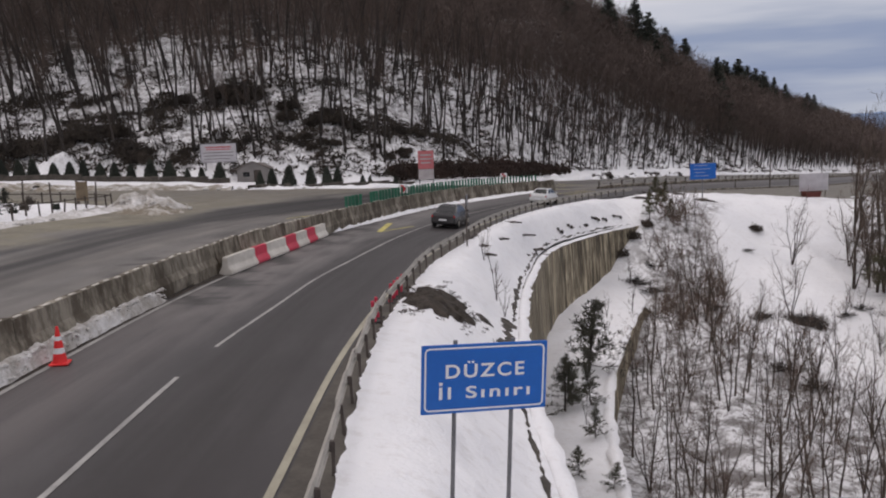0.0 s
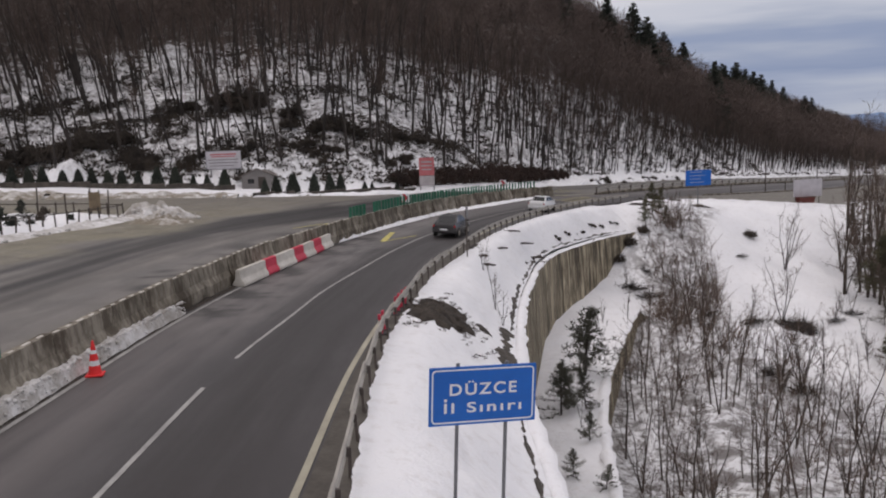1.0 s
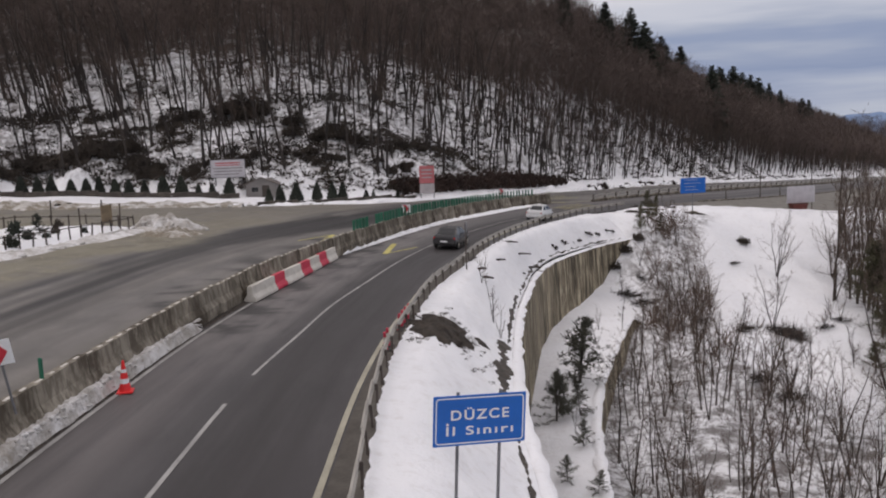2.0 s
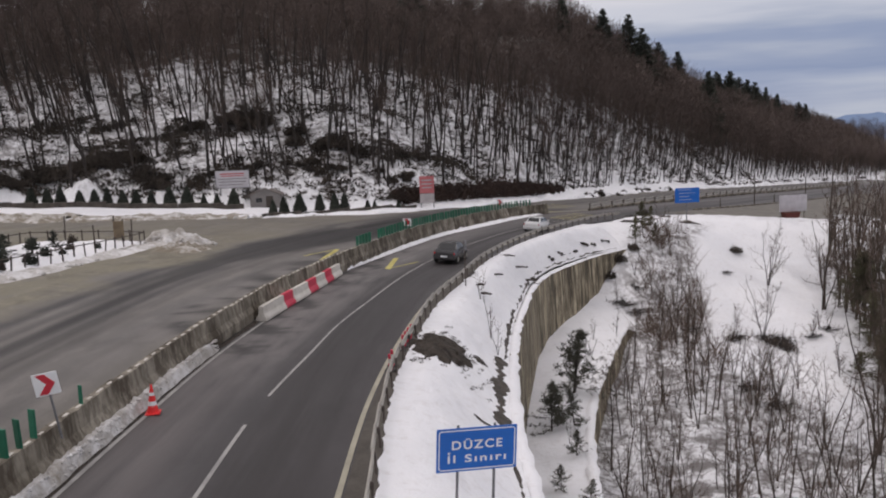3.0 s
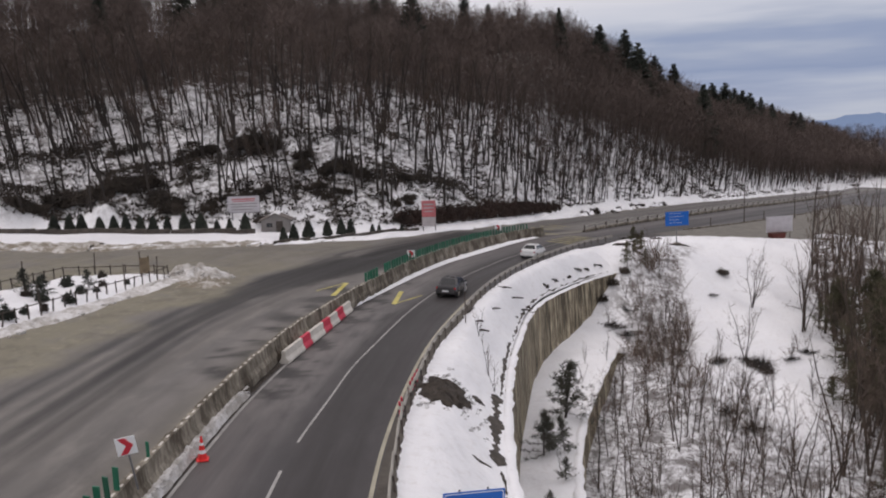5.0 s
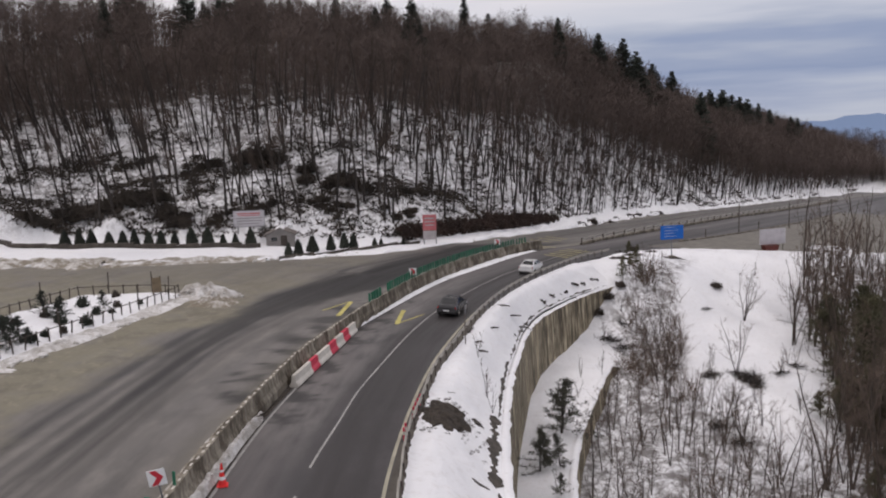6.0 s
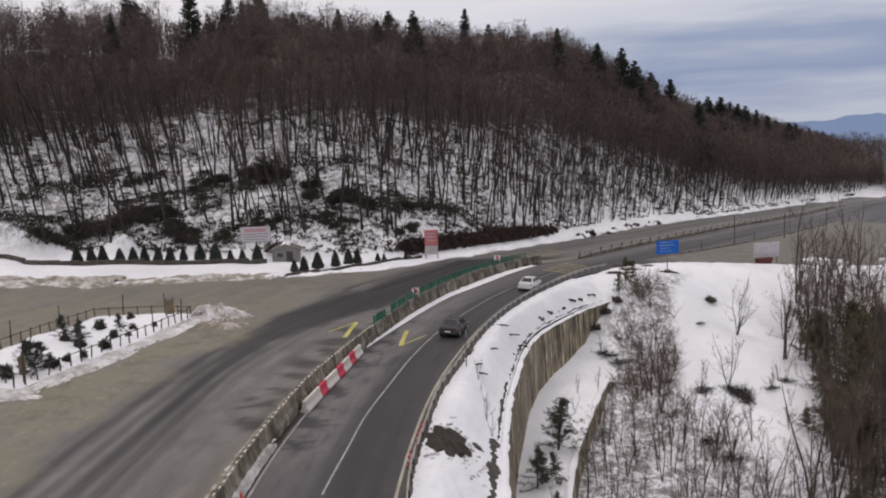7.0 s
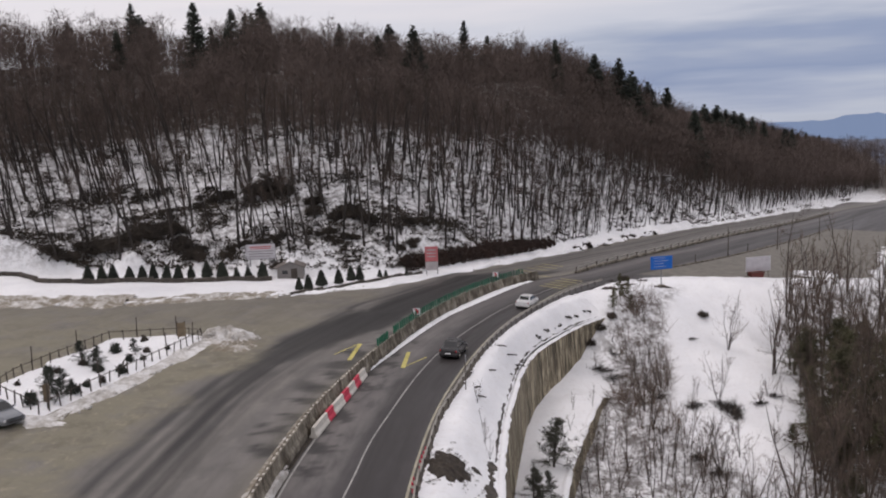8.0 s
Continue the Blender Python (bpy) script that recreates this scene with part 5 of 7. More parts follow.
for x, y, s in ((23.4, 73.9, 0.62), (35.6, 72.4, 0.45), (43.0, 90.5, 1.05), (37.8, 78.7, 1.35), (38.4, 79.6, 1.2), (45.2, 89.2, 1.3), (48.8, 85.0, 1.4), (41.6, 83.4, 1.3), (40.2, 76.6, 1.1), (47, 97, 1.2), (56, 108, 1.2), (61, 112, 1.3), (24.6, 92.0, 0.55), (26.4, 90.0, 0.5)):
    valley_tree(x, y, s)

# wide many-stemmed trees standing alone in the open snow
for k, (x, y, h, stems, wide, low) in enumerate(((34.6, 84.8, 7.2, 4, 0.42, 0.10), (29.2, 71.6, 6.4, 3, 0.34, 0.12), (25.4, 68.8, 3.4, 2, 0.36, 0.1), (33.2, 70.4, 2.8, 4, 0.45, 0.05), (23.9, 54.8, 5.2, 3, 0.50, 0.12), (26.6, 57.4, 4.6, 3, 0.48, 0.10), (24.6, 59.2, 4.0, 4, 0.52, 0.08), (30.8, 59.6, 3.0, 3, 0.45, 0.1))):
    tree_thing("bare_tree", *wild_tree(760 + k, h, stems, wide, low), pose(x, y, z_at(x, y) - 0.05, 0, 0, 83.0 * k), "leafless tree forking into several stems above open snow", "tree", "lone trees in the open snow", BARK, TWIGS_VALLEY)

tagged(array_mesh("valley_wood_trunks", *scatter_merge([p[0] for p in val_proto], val_rest), BARK_VALLEY), "stems of the leafless wood in the valley", "woods", kind="stuff")
tagged(array_mesh("valley_wood_crowns", *scatter_merge([p[1] for p in val_proto], val_rest), TWIGS_VALLEY), "bare twigs of the leafless wood in the valley", "woods", kind="stuff")

pine_proto = [tufted_pine(800 + k, 8.0, 0.44, 50, 0.22, 9, 0.3) for k in range(3)]
pine_obs = []
pine_spots = [(40.6, 75.5, 7.0), (38.4, 65.0, 8.0), (36.0, 59.0, 5.5), (38.6, 70.6, 5.0), (42.5, 69.5, 7.5), (40.5, 61.5, 7.0), (33.0, 60.6, 2.6), (44.5, 77.0, 8.0), (39.5, 56.5, 7.0), (45.5, 65.0, 8.5), (34.2, 53.5, 5.5), (48.0, 73.0, 8.5), (32.5, 47.5, 4.5), (37.5, 51.0, 6.5), (50.0, 82.0, 8.0), (29.0, 43.0, 3.5), (35.6, 62.6, 5.0), (33.4, 57.6, 4.6), (34.6, 55.2, 5.0), (37.0, 57.8, 6.5), (43.6, 73.6, 7.0), (41.5, 52.0, 7.0), (42.2, 80.5, 6.0)]
for k, (x, y, h) in enumerate(pine_spots):
    m = pose(x, y, z_at(x, y) - 0.05, 0, 0, 67.0 * k)
    if k < 3:
        ob = tree_thing("pine", *pine_proto[k], m, "olive-green pine among the bare valley trees", "tree", "pines in the valley", BARK, NEEDLES_OLIVE)
        pine_obs.append(ob)
    else:
        ob = copy_thing(pine_obs[k % 3], m)
    ob.scale = (h / 6.6, h / 6.6, h / 8.0)

# brushwood between the valley trees
brush = [bare_tree(940 + k, 1.8, 0.05, 12, 90, 0.4, 0.006, 0.010, 3, 0.2, True)[1] for k in range(4)]
spread_out = []
for k in range(320):
    y = 26 + 66 * rng.rand()
    if k % 3 < 2:
        lo, hi = west_edge(y) - 0.3, float(OPEN_WEST(max(30.0, y)))
    else:
        lo, hi = float(OPEN_EAST(max(30.0, y))), float(OPEN_EAST(max(30.0, y))) + 24
    x = lo + (hi - lo) * rng.rand()
    if hi > lo and rail_dist(x, y) > 5:
        spread_out.append((x, y))
spread_out = np.array(spread_out)
bz = ground_z(spread_out[:, 0], spread_out[:, 1])
tagged(array_mesh("brushwood", *scatter_merge(brush, [(x, y, z, rng.rand() * 6.28, 0.5 + 0.9 * rng.rand(), rng.randint(4)) for (x, y), z in zip(spread_out, bz)]), TWIGS_VALLEY), "tangled leafless brushwood on the valley floor", "brushwood", kind="stuff")

# thin upright stems along the belt below the walls
stems = []
for k in range(60):
    y = 58 + 34 * rng.rand()
    lo, hi = west_edge(y) - 0.2, float(OPEN_WEST(max(30.0, y))) + 0.4
    x = lo + (hi - lo) * rng.rand()
    if hi > lo and rail_dist(x, y) > 4.5:
        stems.append((x, y))
stems = np.array(stems)
tagged(array_mesh("valley_saplings", *scatter_merge(sap, [(x, y, z, rng.rand() * 6.28, 0.6 + 0.9 * rng.rand(), rng.randint(6)) for (x, y), z in zip(stems, ground_z(stems[:, 0], stems[:, 1]))]), TWIGS_VALLEY), "thin upright brown saplings below the walls", "undergrowth", kind="stuff")

# young pines on the terrace
yp = [tufted_pine(830 + k, 3.0, 0.52 + 0.04 * k, 42, 0.04, 10) for k in range(3)]
for k, (x, y, h) in enumerate(((8.5, 51.3, 4.6), (6.0, 44.0, 3.0), (6.5, 46.0, 2.3), (7.5, 44.6, 2.3), (6.9, 40.0, 1.6), (5.4, 35.5, 1.3), (6.6, 34.0, 1.2))):
    z = float(terrace_z(np.array(x), np.array(y)))
    ob = tree_thing("young_pine", *yp[k % 3], pose(x, y, z, 0, 0, 70.0 * k), "small dark green pine on the snowy terrace", "tree", "young pines on the terrace", BARK, NEEDLES_DULL)
    s = h / 3.0
    w = s * (1.35 if h > 4 else 1.1)
    ob.scale = (w, w, s)
ragged_pine = tufted_pine(870, 8.0, 0.40, 30, 0.12, 10)
for x, y, h in ((22.6, 91.4, 3.6), (24.0, 93.2, 2.8), (21.2, 88.6, 3.0), (23.6, 89.6, 2.4)):
    ob = tree_thing("pine", *ragged_pine, pose(x, y, z_at(x, y) - 0.05, 0, 0, 33 * h), "ragged olive pine at the end of the wall", "tree", "pines at the wall end", BARK, NEEDLES_OLIVE)
    ob.scale = (h / 8, h / 8, h / 8)

# thin shrubs
sh = [bare_tree(860 + k, 2.4, 0.1, 14, 80, 0.3, 0.008, 0.008, 3, 0.1) for k in range(3)]
for k, (x, y, s, base) in enumerate(((2.2, 38.5, 1.0, "v"), (1.9, 44.5, 0.9, "v"), (2.4, 36.2, 0.7, "v"), (14.5, 66.5, 1.1, "t"), (12.4, 66, 0.9, "t"), (11.2, 60, 0.8, "t"), (6.8, 42, 0.7, "t"), (17.2, 79.5, 1.2, "g"), (20, 84, 1.2, "g"), (33, 80, 0.9, "g"), (27.5, 74, 0.8, "g"), (24, 66, 1.0, "g"), (33.5, 66, 1.1, "g"), (35, 73, 1.0, "g"))):
    z = float(verge_z(np.array(x), np.array(y))) if base == "v" else float(terrace_z(np.array(x), np.array(y))) if base == "t" else z_at(x, y)
    ob = tree_thing("bare_shrub", *sh[k % 3], pose(x, y, z - 0.05, 0, 0, 50.0 * k), "thin leafless shrub standing in snow", "shrub", "leafless shrubs", BARK, TWIGS)
    ob.scale = (s, s, s)
for x, y, s in ((33.9, 93.4, 0.55), (18.5, 85.5, 0.6), (17.0, 83.2, 0.55), (20.6, 87.4, 0.5), (32.3, 106.6, 0.45), (25, 100.5, 0.5), (23, 99.5, 0.45)):
    scrub_at(x, y, s)


def brush_heap(seed):
    """A low tangle of dead stems."""
    s = Sprout(seed)
    n = 150
    p = s.r.randn(n, 3) * np.array([0.6, 0.32, 0.0]) + np.array([0, 0, 0.02])
    p[:, 2] += 0.5 * s.r.rand(n)
    s.spikes(p, unit(s.r.randn(n, 3) * np.array([0.9, 0.6, 0.35]) + np.array([0.3, 0, 0.45])) * (0.35 + 0.9 * s.r.rand(n, 1) ** 2), 0.03)
    return s.arrays()


heaps = []
for x, y, a, s in ((26.0, 69.5, 20, 0.8), (29.5, 70.6, -55, 1.2), (29.2, 71.4, 40, 0.9), (29.7, 69.0, -60, 1.3), (29.5, 67.4, -60, 1.1), (29.2, 65.8, -60, 0.9), (25.4, 68.6, 30, 0.8), (33.2, 70.2, -20, 0.7), (23.8, 54.5, 10, 0.8), (22.6, 56.6, 160, 1.0), (17.6, 79.0, 30, 1.2), (18.8, 77.4, -10, 1.0), (19.6, 82.6, 60, 0.9), (30.2, 85.2, 0, 0.5), (35.4, 72.0, 30, 0.7), (22.6, 71.6, 10, 0.8)):
    g = float(terrace_end_z(np.array(x), np.array(y))) if x < float(terrace_out(y)) and y < 88 else z_at(x, y)
    heaps.append((x, y, g - 0.05, radians(-a), s, len(heaps) % 3))
tagged(array_mesh("dead_brush", *scatter_merge([brush_heap(990 + k) for k in range(3)], heaps), BARK), "heaps of dead brown brushwood lying in snow", "brushwood", kind="stuff")

# ---------------------------------------------------------------- roadside things
# concrete barrier units
def jersey(m, first=[None]):
    if first[0] is None:
        t = thing("concrete_barrier", m, "weathered grey concrete road barrier with brown stains", "barrier", "concrete barriers of the median")
        prof = [(-0.32, 0), (0.32, 0), (0.32, 0.42), (0.20, 0.68), (0.135, 1.22), (-0.135, 1.22), (-0.20, 0.68), (-0.32, 0.42)]
        bm = extrude_profile(bmesh.new(), prof, 2.96)
        bmesh.ops.bevel(bm, geom=[e for e in bm.edges if abs(e.verts[0].co.y - e.verts[1].co.y) < 1e-4], offset=0.02, segments=1, affect="EDGES")
        part("body", bm, BARRIER_CONCRETE, t)
        for k in range(4):
            part("reflector_strip", box(bmesh.new(), 0.09, (0.30, 0.22, 0.36, 0.26)[k], 0.025, (0.02, 0.40 + 0.72 * k, 1.21), bevel=0.008), BARRIER_WHITE, t, "white strip along the top")
        first[0] = t
        return t
    return copy_thing(first[0], m)


for x, y, a in along(BARRIER, -40, 99, 3.0):
    jersey(pose(x, y, float(z_right(x, y)) - 0.03 + (0.0 if y < 85 else -0.1), rng.randn() * 0.3, rng.randn() * 0.5, a + rng.randn() * 0.5))

# red and white barrier units
def painted_unit(m, red, first={}):
    if red not in first:
        t = thing("red_barrier" if red else "white_barrier", m, "faded red plastic road barrier unit on asphalt" if red else "scuffed white plastic road barrier unit on asphalt", "barrier", "red and white barrier row")
        prof = [(-0.28, 0), (0.28, 0), (0.28, 0.12), (0.14, 0.34), (0.11, 0.74), (-0.11, 0.74), (-0.14, 0.34), (-0.28, 0.14)]
        bm = extrude_profile(bmesh.new(), prof, 1.94)
        bmesh.ops.bevel(bm, geom=bm.edges[:], offset=0.025, segments=2, affect="EDGES")
        body = part("body", bm, BARRIER_RED if red else BARRIER_WHITE, t)
        for s in (0.3, 1.64):
            part("lifting_slot", box(bmesh.new(), 0.5, 0.22, 0.09, (0, s, 0.02)), BLACK_PART, t)
        first[red] = t
        return t
    return copy_thing(first[red], m)


row_x = lambda y: float(np.interp(y, [34.2, 36.5, 43.7, 50.4], [-9.12, -8.85, -7.85, -6.98]))
stops = (34.45, 37.7, 39.25, 42.0, 43.6, 45.5, 47.15, 49.2)
for k, (y0, y1) in enumerate(zip(stops, stops[1:])):
    x0, x1 = row_x(y0), row_x(y1)
    ob = painted_unit(pose(x0, y0, float(z_right(x0, y0)), math.degrees(math.atan2(float(z_right(x1, y1)) - float(z_right(x0, y0)), y1 - y0)), 0, math.degrees(math.atan2(x0 - x1, y1 - y0)) + 0.4 * rng.randn()), k % 2 == 1)
    ob.scale = (1, (math.hypot(x1 - x0, y1 - y0) - 0.02) / 1.94, 1)


# grit and snow along the foot of the barrier
def bank_strip(fa, fb, y0, y1, h, zf, material, label, n=9, step=0.35, seed=1, category="snow bank", flat=0.7, lean=False):
    ys = np.arange(y0, y1, step)
    a, b = fa(ys), fb(ys)
    t = np.linspace(0, 1, n)
    X = a[:, None] + (b - a)[:, None] * t
    Y = np.repeat(ys[:, None], n, 1)
    edge = 0.35 * fnoise(ys, ys * 0, 1.9, seed)[:, None]
    dome = np.clip(np.sin(np.pi * np.clip(t[None] * (1 + 0.25 * edge), 0, 1)), 0, 1) ** flat
    if lean:
        dome = smooth01(1.0, 0.70, t[None] + 0.08 * edge) * (1 - 0.15 * t[None])
    lump = 0.65 + 0.22 * fnoise(X * 2, Y * 2, 0.45, seed + 5) + 0.35 * fnoise(X * 1.3, Y, 1.1, seed + 1) + 0.25 * fnoise(X, Y, 0.45, seed + 2)
    if lean:
        lump = 0.94 + 0.05 * fnoise(X * 2, Y * 2, 0.45, seed + 5) + 0.04 * fnoise(X * 1.3, Y, 1.1, seed + 1) + 0.05 * fnoise(X, Y, 0.45, seed + 2)
    ends = smooth01(0, 1.5, ys - y0) * smooth01(0, 1.5, y1 - ys)
    Z = zf(X, Y) - 0.03 + (0.03 + h * np.clip(lump, 0.05, 2)) * dome * ends[:, None]
    return tagged(array_mesh("snow_bank", np.stack([X, Y, Z], -1).reshape(-1, 3), grid_faces(n, len(ys)), material, smooth=True), label, category, kind="structure")


bank_strip(plus(BARRIER, 0.10), plus(LEFT_EDGE, -0.16), -40, 29.2, 0.50, z_right, SNOW_BANK, "crumbly grey-white snow heaped along the barrier foot", n=14, step=0.13, lean=True)
ribbon("shoulder", plus(RIGHT_EDGE, 0.14), plus(GUARDRAIL, 0.15), np.arange(-45, 60, 1.0), 4, lambda x, y: z_right(x, y) + 0.008, SHOULDER_DIRT, "narrow muddy shoulder below the guardrail", "shoulder")
bank_strip(plus(GUARDRAIL, -0.4), plus(GUARDRAIL, 1.6), 97.5, 124, 0.28, lambda x, y: z_right(x, y) - 0.12, SNOW_CLEAN, "ridge of snow along the edge of the lay-by", seed=15)
bank_strip(plus(LEFT_EDGE, -0.34), plus(LEFT_EDGE, -0.08), -40, 29.0, 0.035, z_right, SOIL, "thin line of brown mud along the edge line", category="mud")
bank_strip(plus(BARRIER, 0.28), plus(LEFT_EDGE, -0.15), 28.5, 36, 0.05, z_right, SOIL, "brown mud along the barrier foot", category="mud")
bank_strip(plus(BARRIER, 0.25), plus(LEFT_EDGE, 0.05), 50.6, 98, 0.22, z_right, SNOW_CLEAN, "ridge of snow along the barrier foot", seed=4)
bank_strip(plus(BARRIER, -1.0), plus(BARRIER, -0.25), -40, 50, 0.05, z_left, SNOW_GRIT, "thin line of grit along the barrier", seed=6)
# ploughed snow at the edge of the wide carriageway
foot_y = np.arange(74.2, 380, 0.6)


def foot_bank(x0, x1, depth, h, seed, label, material):
    """Ploughed snow whose front edge follows the foot of the hill, drawn over x."""
    xs = np.arange(x0, x1, 0.4)
    ysf = np.interp(xs, FOOT(foot_y), foot_y) if x0 > -38 else np.interp(xs, [-95, -49, -41, -36], [72.2, 72.4, 72.6, 74.0])
    t = np.linspace(0, 1, 10)
    Y = ysf[:, None] - 1.0 + depth * t[None] + 0.9 * fnoise(xs, xs * 0, 5, seed)[:, None] * (1 - t[None])
    X = np.repeat(xs[:, None], 10, 1)
    lump = 0.6 + 0.45 * fnoise(X, Y, 3.1, seed) + 0.35 * fnoise(X, Y, 1.2, seed + 1) + 0.2 * fnoise(X, Y, 0.7, seed + 3)
    Z = z_left(X, Y) + 0.02 + h * np.clip(lump, 0.05, 2) * np.clip(t * 5, 0, 1)[None] * (1 - 0.6 * smooth01(0.6, 1, t))[None] - 0.1 * (t == 0)[None]
    return tagged(array_mesh("snow_bank", np.stack([X, Y, Z], -1).reshape(-1, 3), grid_faces(10, len(xs)), material, smooth=True), label, "snow bank", kind="structure")


foot_bank(-95, -35.6, 6.5, 0.45, 3, "ploughed lumpy snow along the edge of the asphalt", SNOW_CRUMB)
foot_bank(-37.5, -19.6, 4.0, 0.35, 5, "ploughed lumpy snow before the hedge", SNOW_CRUMB)
foot_bank(-18.6, 4, 2.2, 0.30, 7, "narrow ridge of ploughed snow beside the road", SNOW_CLEAN)
foot_bank(4, 110, 2.6, 0.55, 9, "ploughed snow along the foot of the hill", SNOW_CLEAN)

# green anti-glare slats on the barrier
slat_thing = thing("glare_screen", pose(0, 0, 0), "row of dark green plastic anti-glare slats on the barrier", "glare screen", "glare screens")
bm = bmesh.new()
box(bm, 0.06, 0.22, 0.78, bevel=0.012)
box(bm, 0.10, 0.10, 0.05)
slat = part("slat", bm, GREEN, slat_thing)
first = True
far_thing = thing("glare_screen", pose(0, 0, 0), "long row of green plastic anti-glare slats on the barrier", "glare screen", "glare screens")
for y0, y1, own, step in ((4.0, 15.0, slat_thing, 0.72), (54.4, 57.4, far_thing, 0.72), (59.6, 97.0, far_thing, 0.72)):
    for x, y, a in along(BARRIER, y0, y1, step):
        m = pose(x, y, float(z_right(x, y)) + 1.17 + (0 if y < 85 else -0.1), rng.randn() * 2, rng.randn() * 2, a + 66 + rng.randn() * 6)
        if first:
            slat.matrix_basis, first = m, False
        else:
            share("slat", slat.data, own, m)
x, y = float(BARRIER(17.6)), 17.6
share("slat", slat.data, slat_thing, pose(x, y, float(z_right(x, y)) + 1.17, 0, 0, 60) @ Matrix.Diagonal((0.8, 0.6, 0.75, 1)))


# chevron signs
def chevron_sign(x, y, foot, top, size, turn, lean=0.0):
    t = thing("chevron_sign", pose(x, y, foot, 0, lean, turn), "white square road sign with a red chevron on a post", "road sign", "chevron signs")
    part("post", rod(bmesh.new(), (0, 0.03, -0.1), (0, 0.03, top - foot - 0.05), 0.032), STEEL_POST, t)
    part("panel", box(bmesh.new(), size, 0.03, size * 0.93, (0, -0.03, top - foot - size * 0.93), bevel=0.006), SIGN_WHITE, t)
    bm = bmesh.new()
    w, h, c = size * 0.36, size * 0.42, top - foot - size * 0.465
    pts = [(-0.36 * size, h), (-0.36 * size + w, h), (0.36 * size, 0), (-0.36 * size + w, -h), (-0.36 * size, -h), (0.36 * size - w, 0)]
    fr = [bm.verts.new((px, -0.058, c + pz)) for px, pz in pts]
    bk = [bm.verts.new((px, -0.046, c + pz)) for px, pz in pts]
    for quad in ((0, 1, 2, 5), (5, 2, 3, 4)):
        bm.faces.new([fr[k] for k in quad])
    for k in range(6):
        bm.faces.new((fr[k], bk[k], bk[(k + 1) % 6], fr[(k + 1) % 6]))
    bmesh.ops.recalc_face_normals(bm, faces=bm.faces)
    part("chevron", bm, SIGN_RED, t, "red chevron pointing along the bend")


chevron_sign(-10.20, 15.3, 2.0, 3.70, 0.63, 8, -9)
chevron_sign(-3.3, 67.3, 0.9, 1.97, 0.72, -6)
chevron_sign(float(BARRIER(91)) - 0.3, 91, float(z_right(6.3, 91)) + 1.0, float(z_right(6.3, 91)) + 2.2, 0.72, -14)

# traffic cone
t = thing("traffic_cone", pose(-9.62, 20.45, float(z_right(-9.62, 20.45)) + 0.01, 0, 0, 12), "orange-red traffic cone with white bands beside the edge line", "traffic cone")
part("base", box(bmesh.new(), 0.46, 0.46, 0.05, bevel=0.02), CONE_ORANGE, t)
for z0, z1, mt, nm in ((0.05, 0.28, CONE_ORANGE, "body"), (0.28, 0.42, SIGN_WHITE, "band"), (0.42, 0.60, CONE_ORANGE, "body"), (0.60, 0.70, SIGN_WHITE, "band"), (0.70, 0.95, CONE_ORANGE, "tip")):
    r = lambda z: 0.185 - 0.155 * z / 0.95
    part(nm, rod(bmesh.new(), (0, 0, z0), (0, 0, z1), r(z0), r(z1), 16), mt, t, "white reflective band" if nm == "band" else "")

# guardrail beside the drop
rail = thing("guardrail", pose(0, 0, 0), "dull galvanised steel guardrail on posts beside the verge", "guardrail")
wave = [(0, 0.0), (0.05, 0.03), (0.05, 0.09), (0.0, 0.13), (0.0, 0.18), (0.05, 0.22), (0.05, 0.28), (0, 0.31)]
prof = [(-x, z) for x, z in wave] + [(-x + 0.012, z) for x, z in reversed(wave)]
beam = part("rail_beam", extrude_profile(bmesh.new(), prof, 2.03), STEEL, rail)
bm = bmesh.new()
box(bm, 0.07, 0.07, 1.04, (0.05, 0, -0.42), bevel=0.01)
box(bm, 0.05, 0.09, 0.18, (0.01, 0, 0.44), bevel=0.01)
post = part("post", bm, STEEL_DARK, rail, "rusty dark post")
for k, (x, y, a) in enumerate(along(GUARDRAIL, -40, 97, 2.0)):
    m = pose(x, y, float(z_right(x, y)), 0, rng.randn() * 1.5, a)
    mb = m @ pose(-0.02, 0, 0.42)
    if k == 0:
        beam.matrix_basis, post.matrix_basis = mb, m
    else:
        share("rail_beam", beam.data, rail, mb)
        share("post", post.data, rail, m)
# low rail between the far carriageways
rail2 = thing("median_rail", pose(0, 0, 0), "grey median rail on short dark posts between the carriageways", "guardrail")
bm = bmesh.new()
box(bm, 0.06, 4.04, 0.30, (0, 2.0, 0.5), bevel=0.02)
beam2 = part("rail_beam", bm, STEEL, rail2)
post2 = part("post", box(bmesh.new(), 0.14, 0.14, 1.25, (0.08, 0, -0.3), bevel=0.02), STEEL_DARK, rail2)
kerb2 = part("kerb", box(bmesh.new(), 0.5, 4.0, 0.4, (0, 2.0, -0.2), bevel=0.04), BARRIER_CONCRETE, rail2)
for k, (x, y, a) in enumerate(along(BARRIER, 106, 250, 4.0)):
    m = pose(x, y, float(z_right(x, y)), 0, 0, a)
    for ob, nm in ((beam2, "rail_beam"), (post2, "post"), (kerb2, "kerb")):
        if k == 0:
            ob.matrix_basis = m
        else:
            share(nm, ob.data, rail2, m)

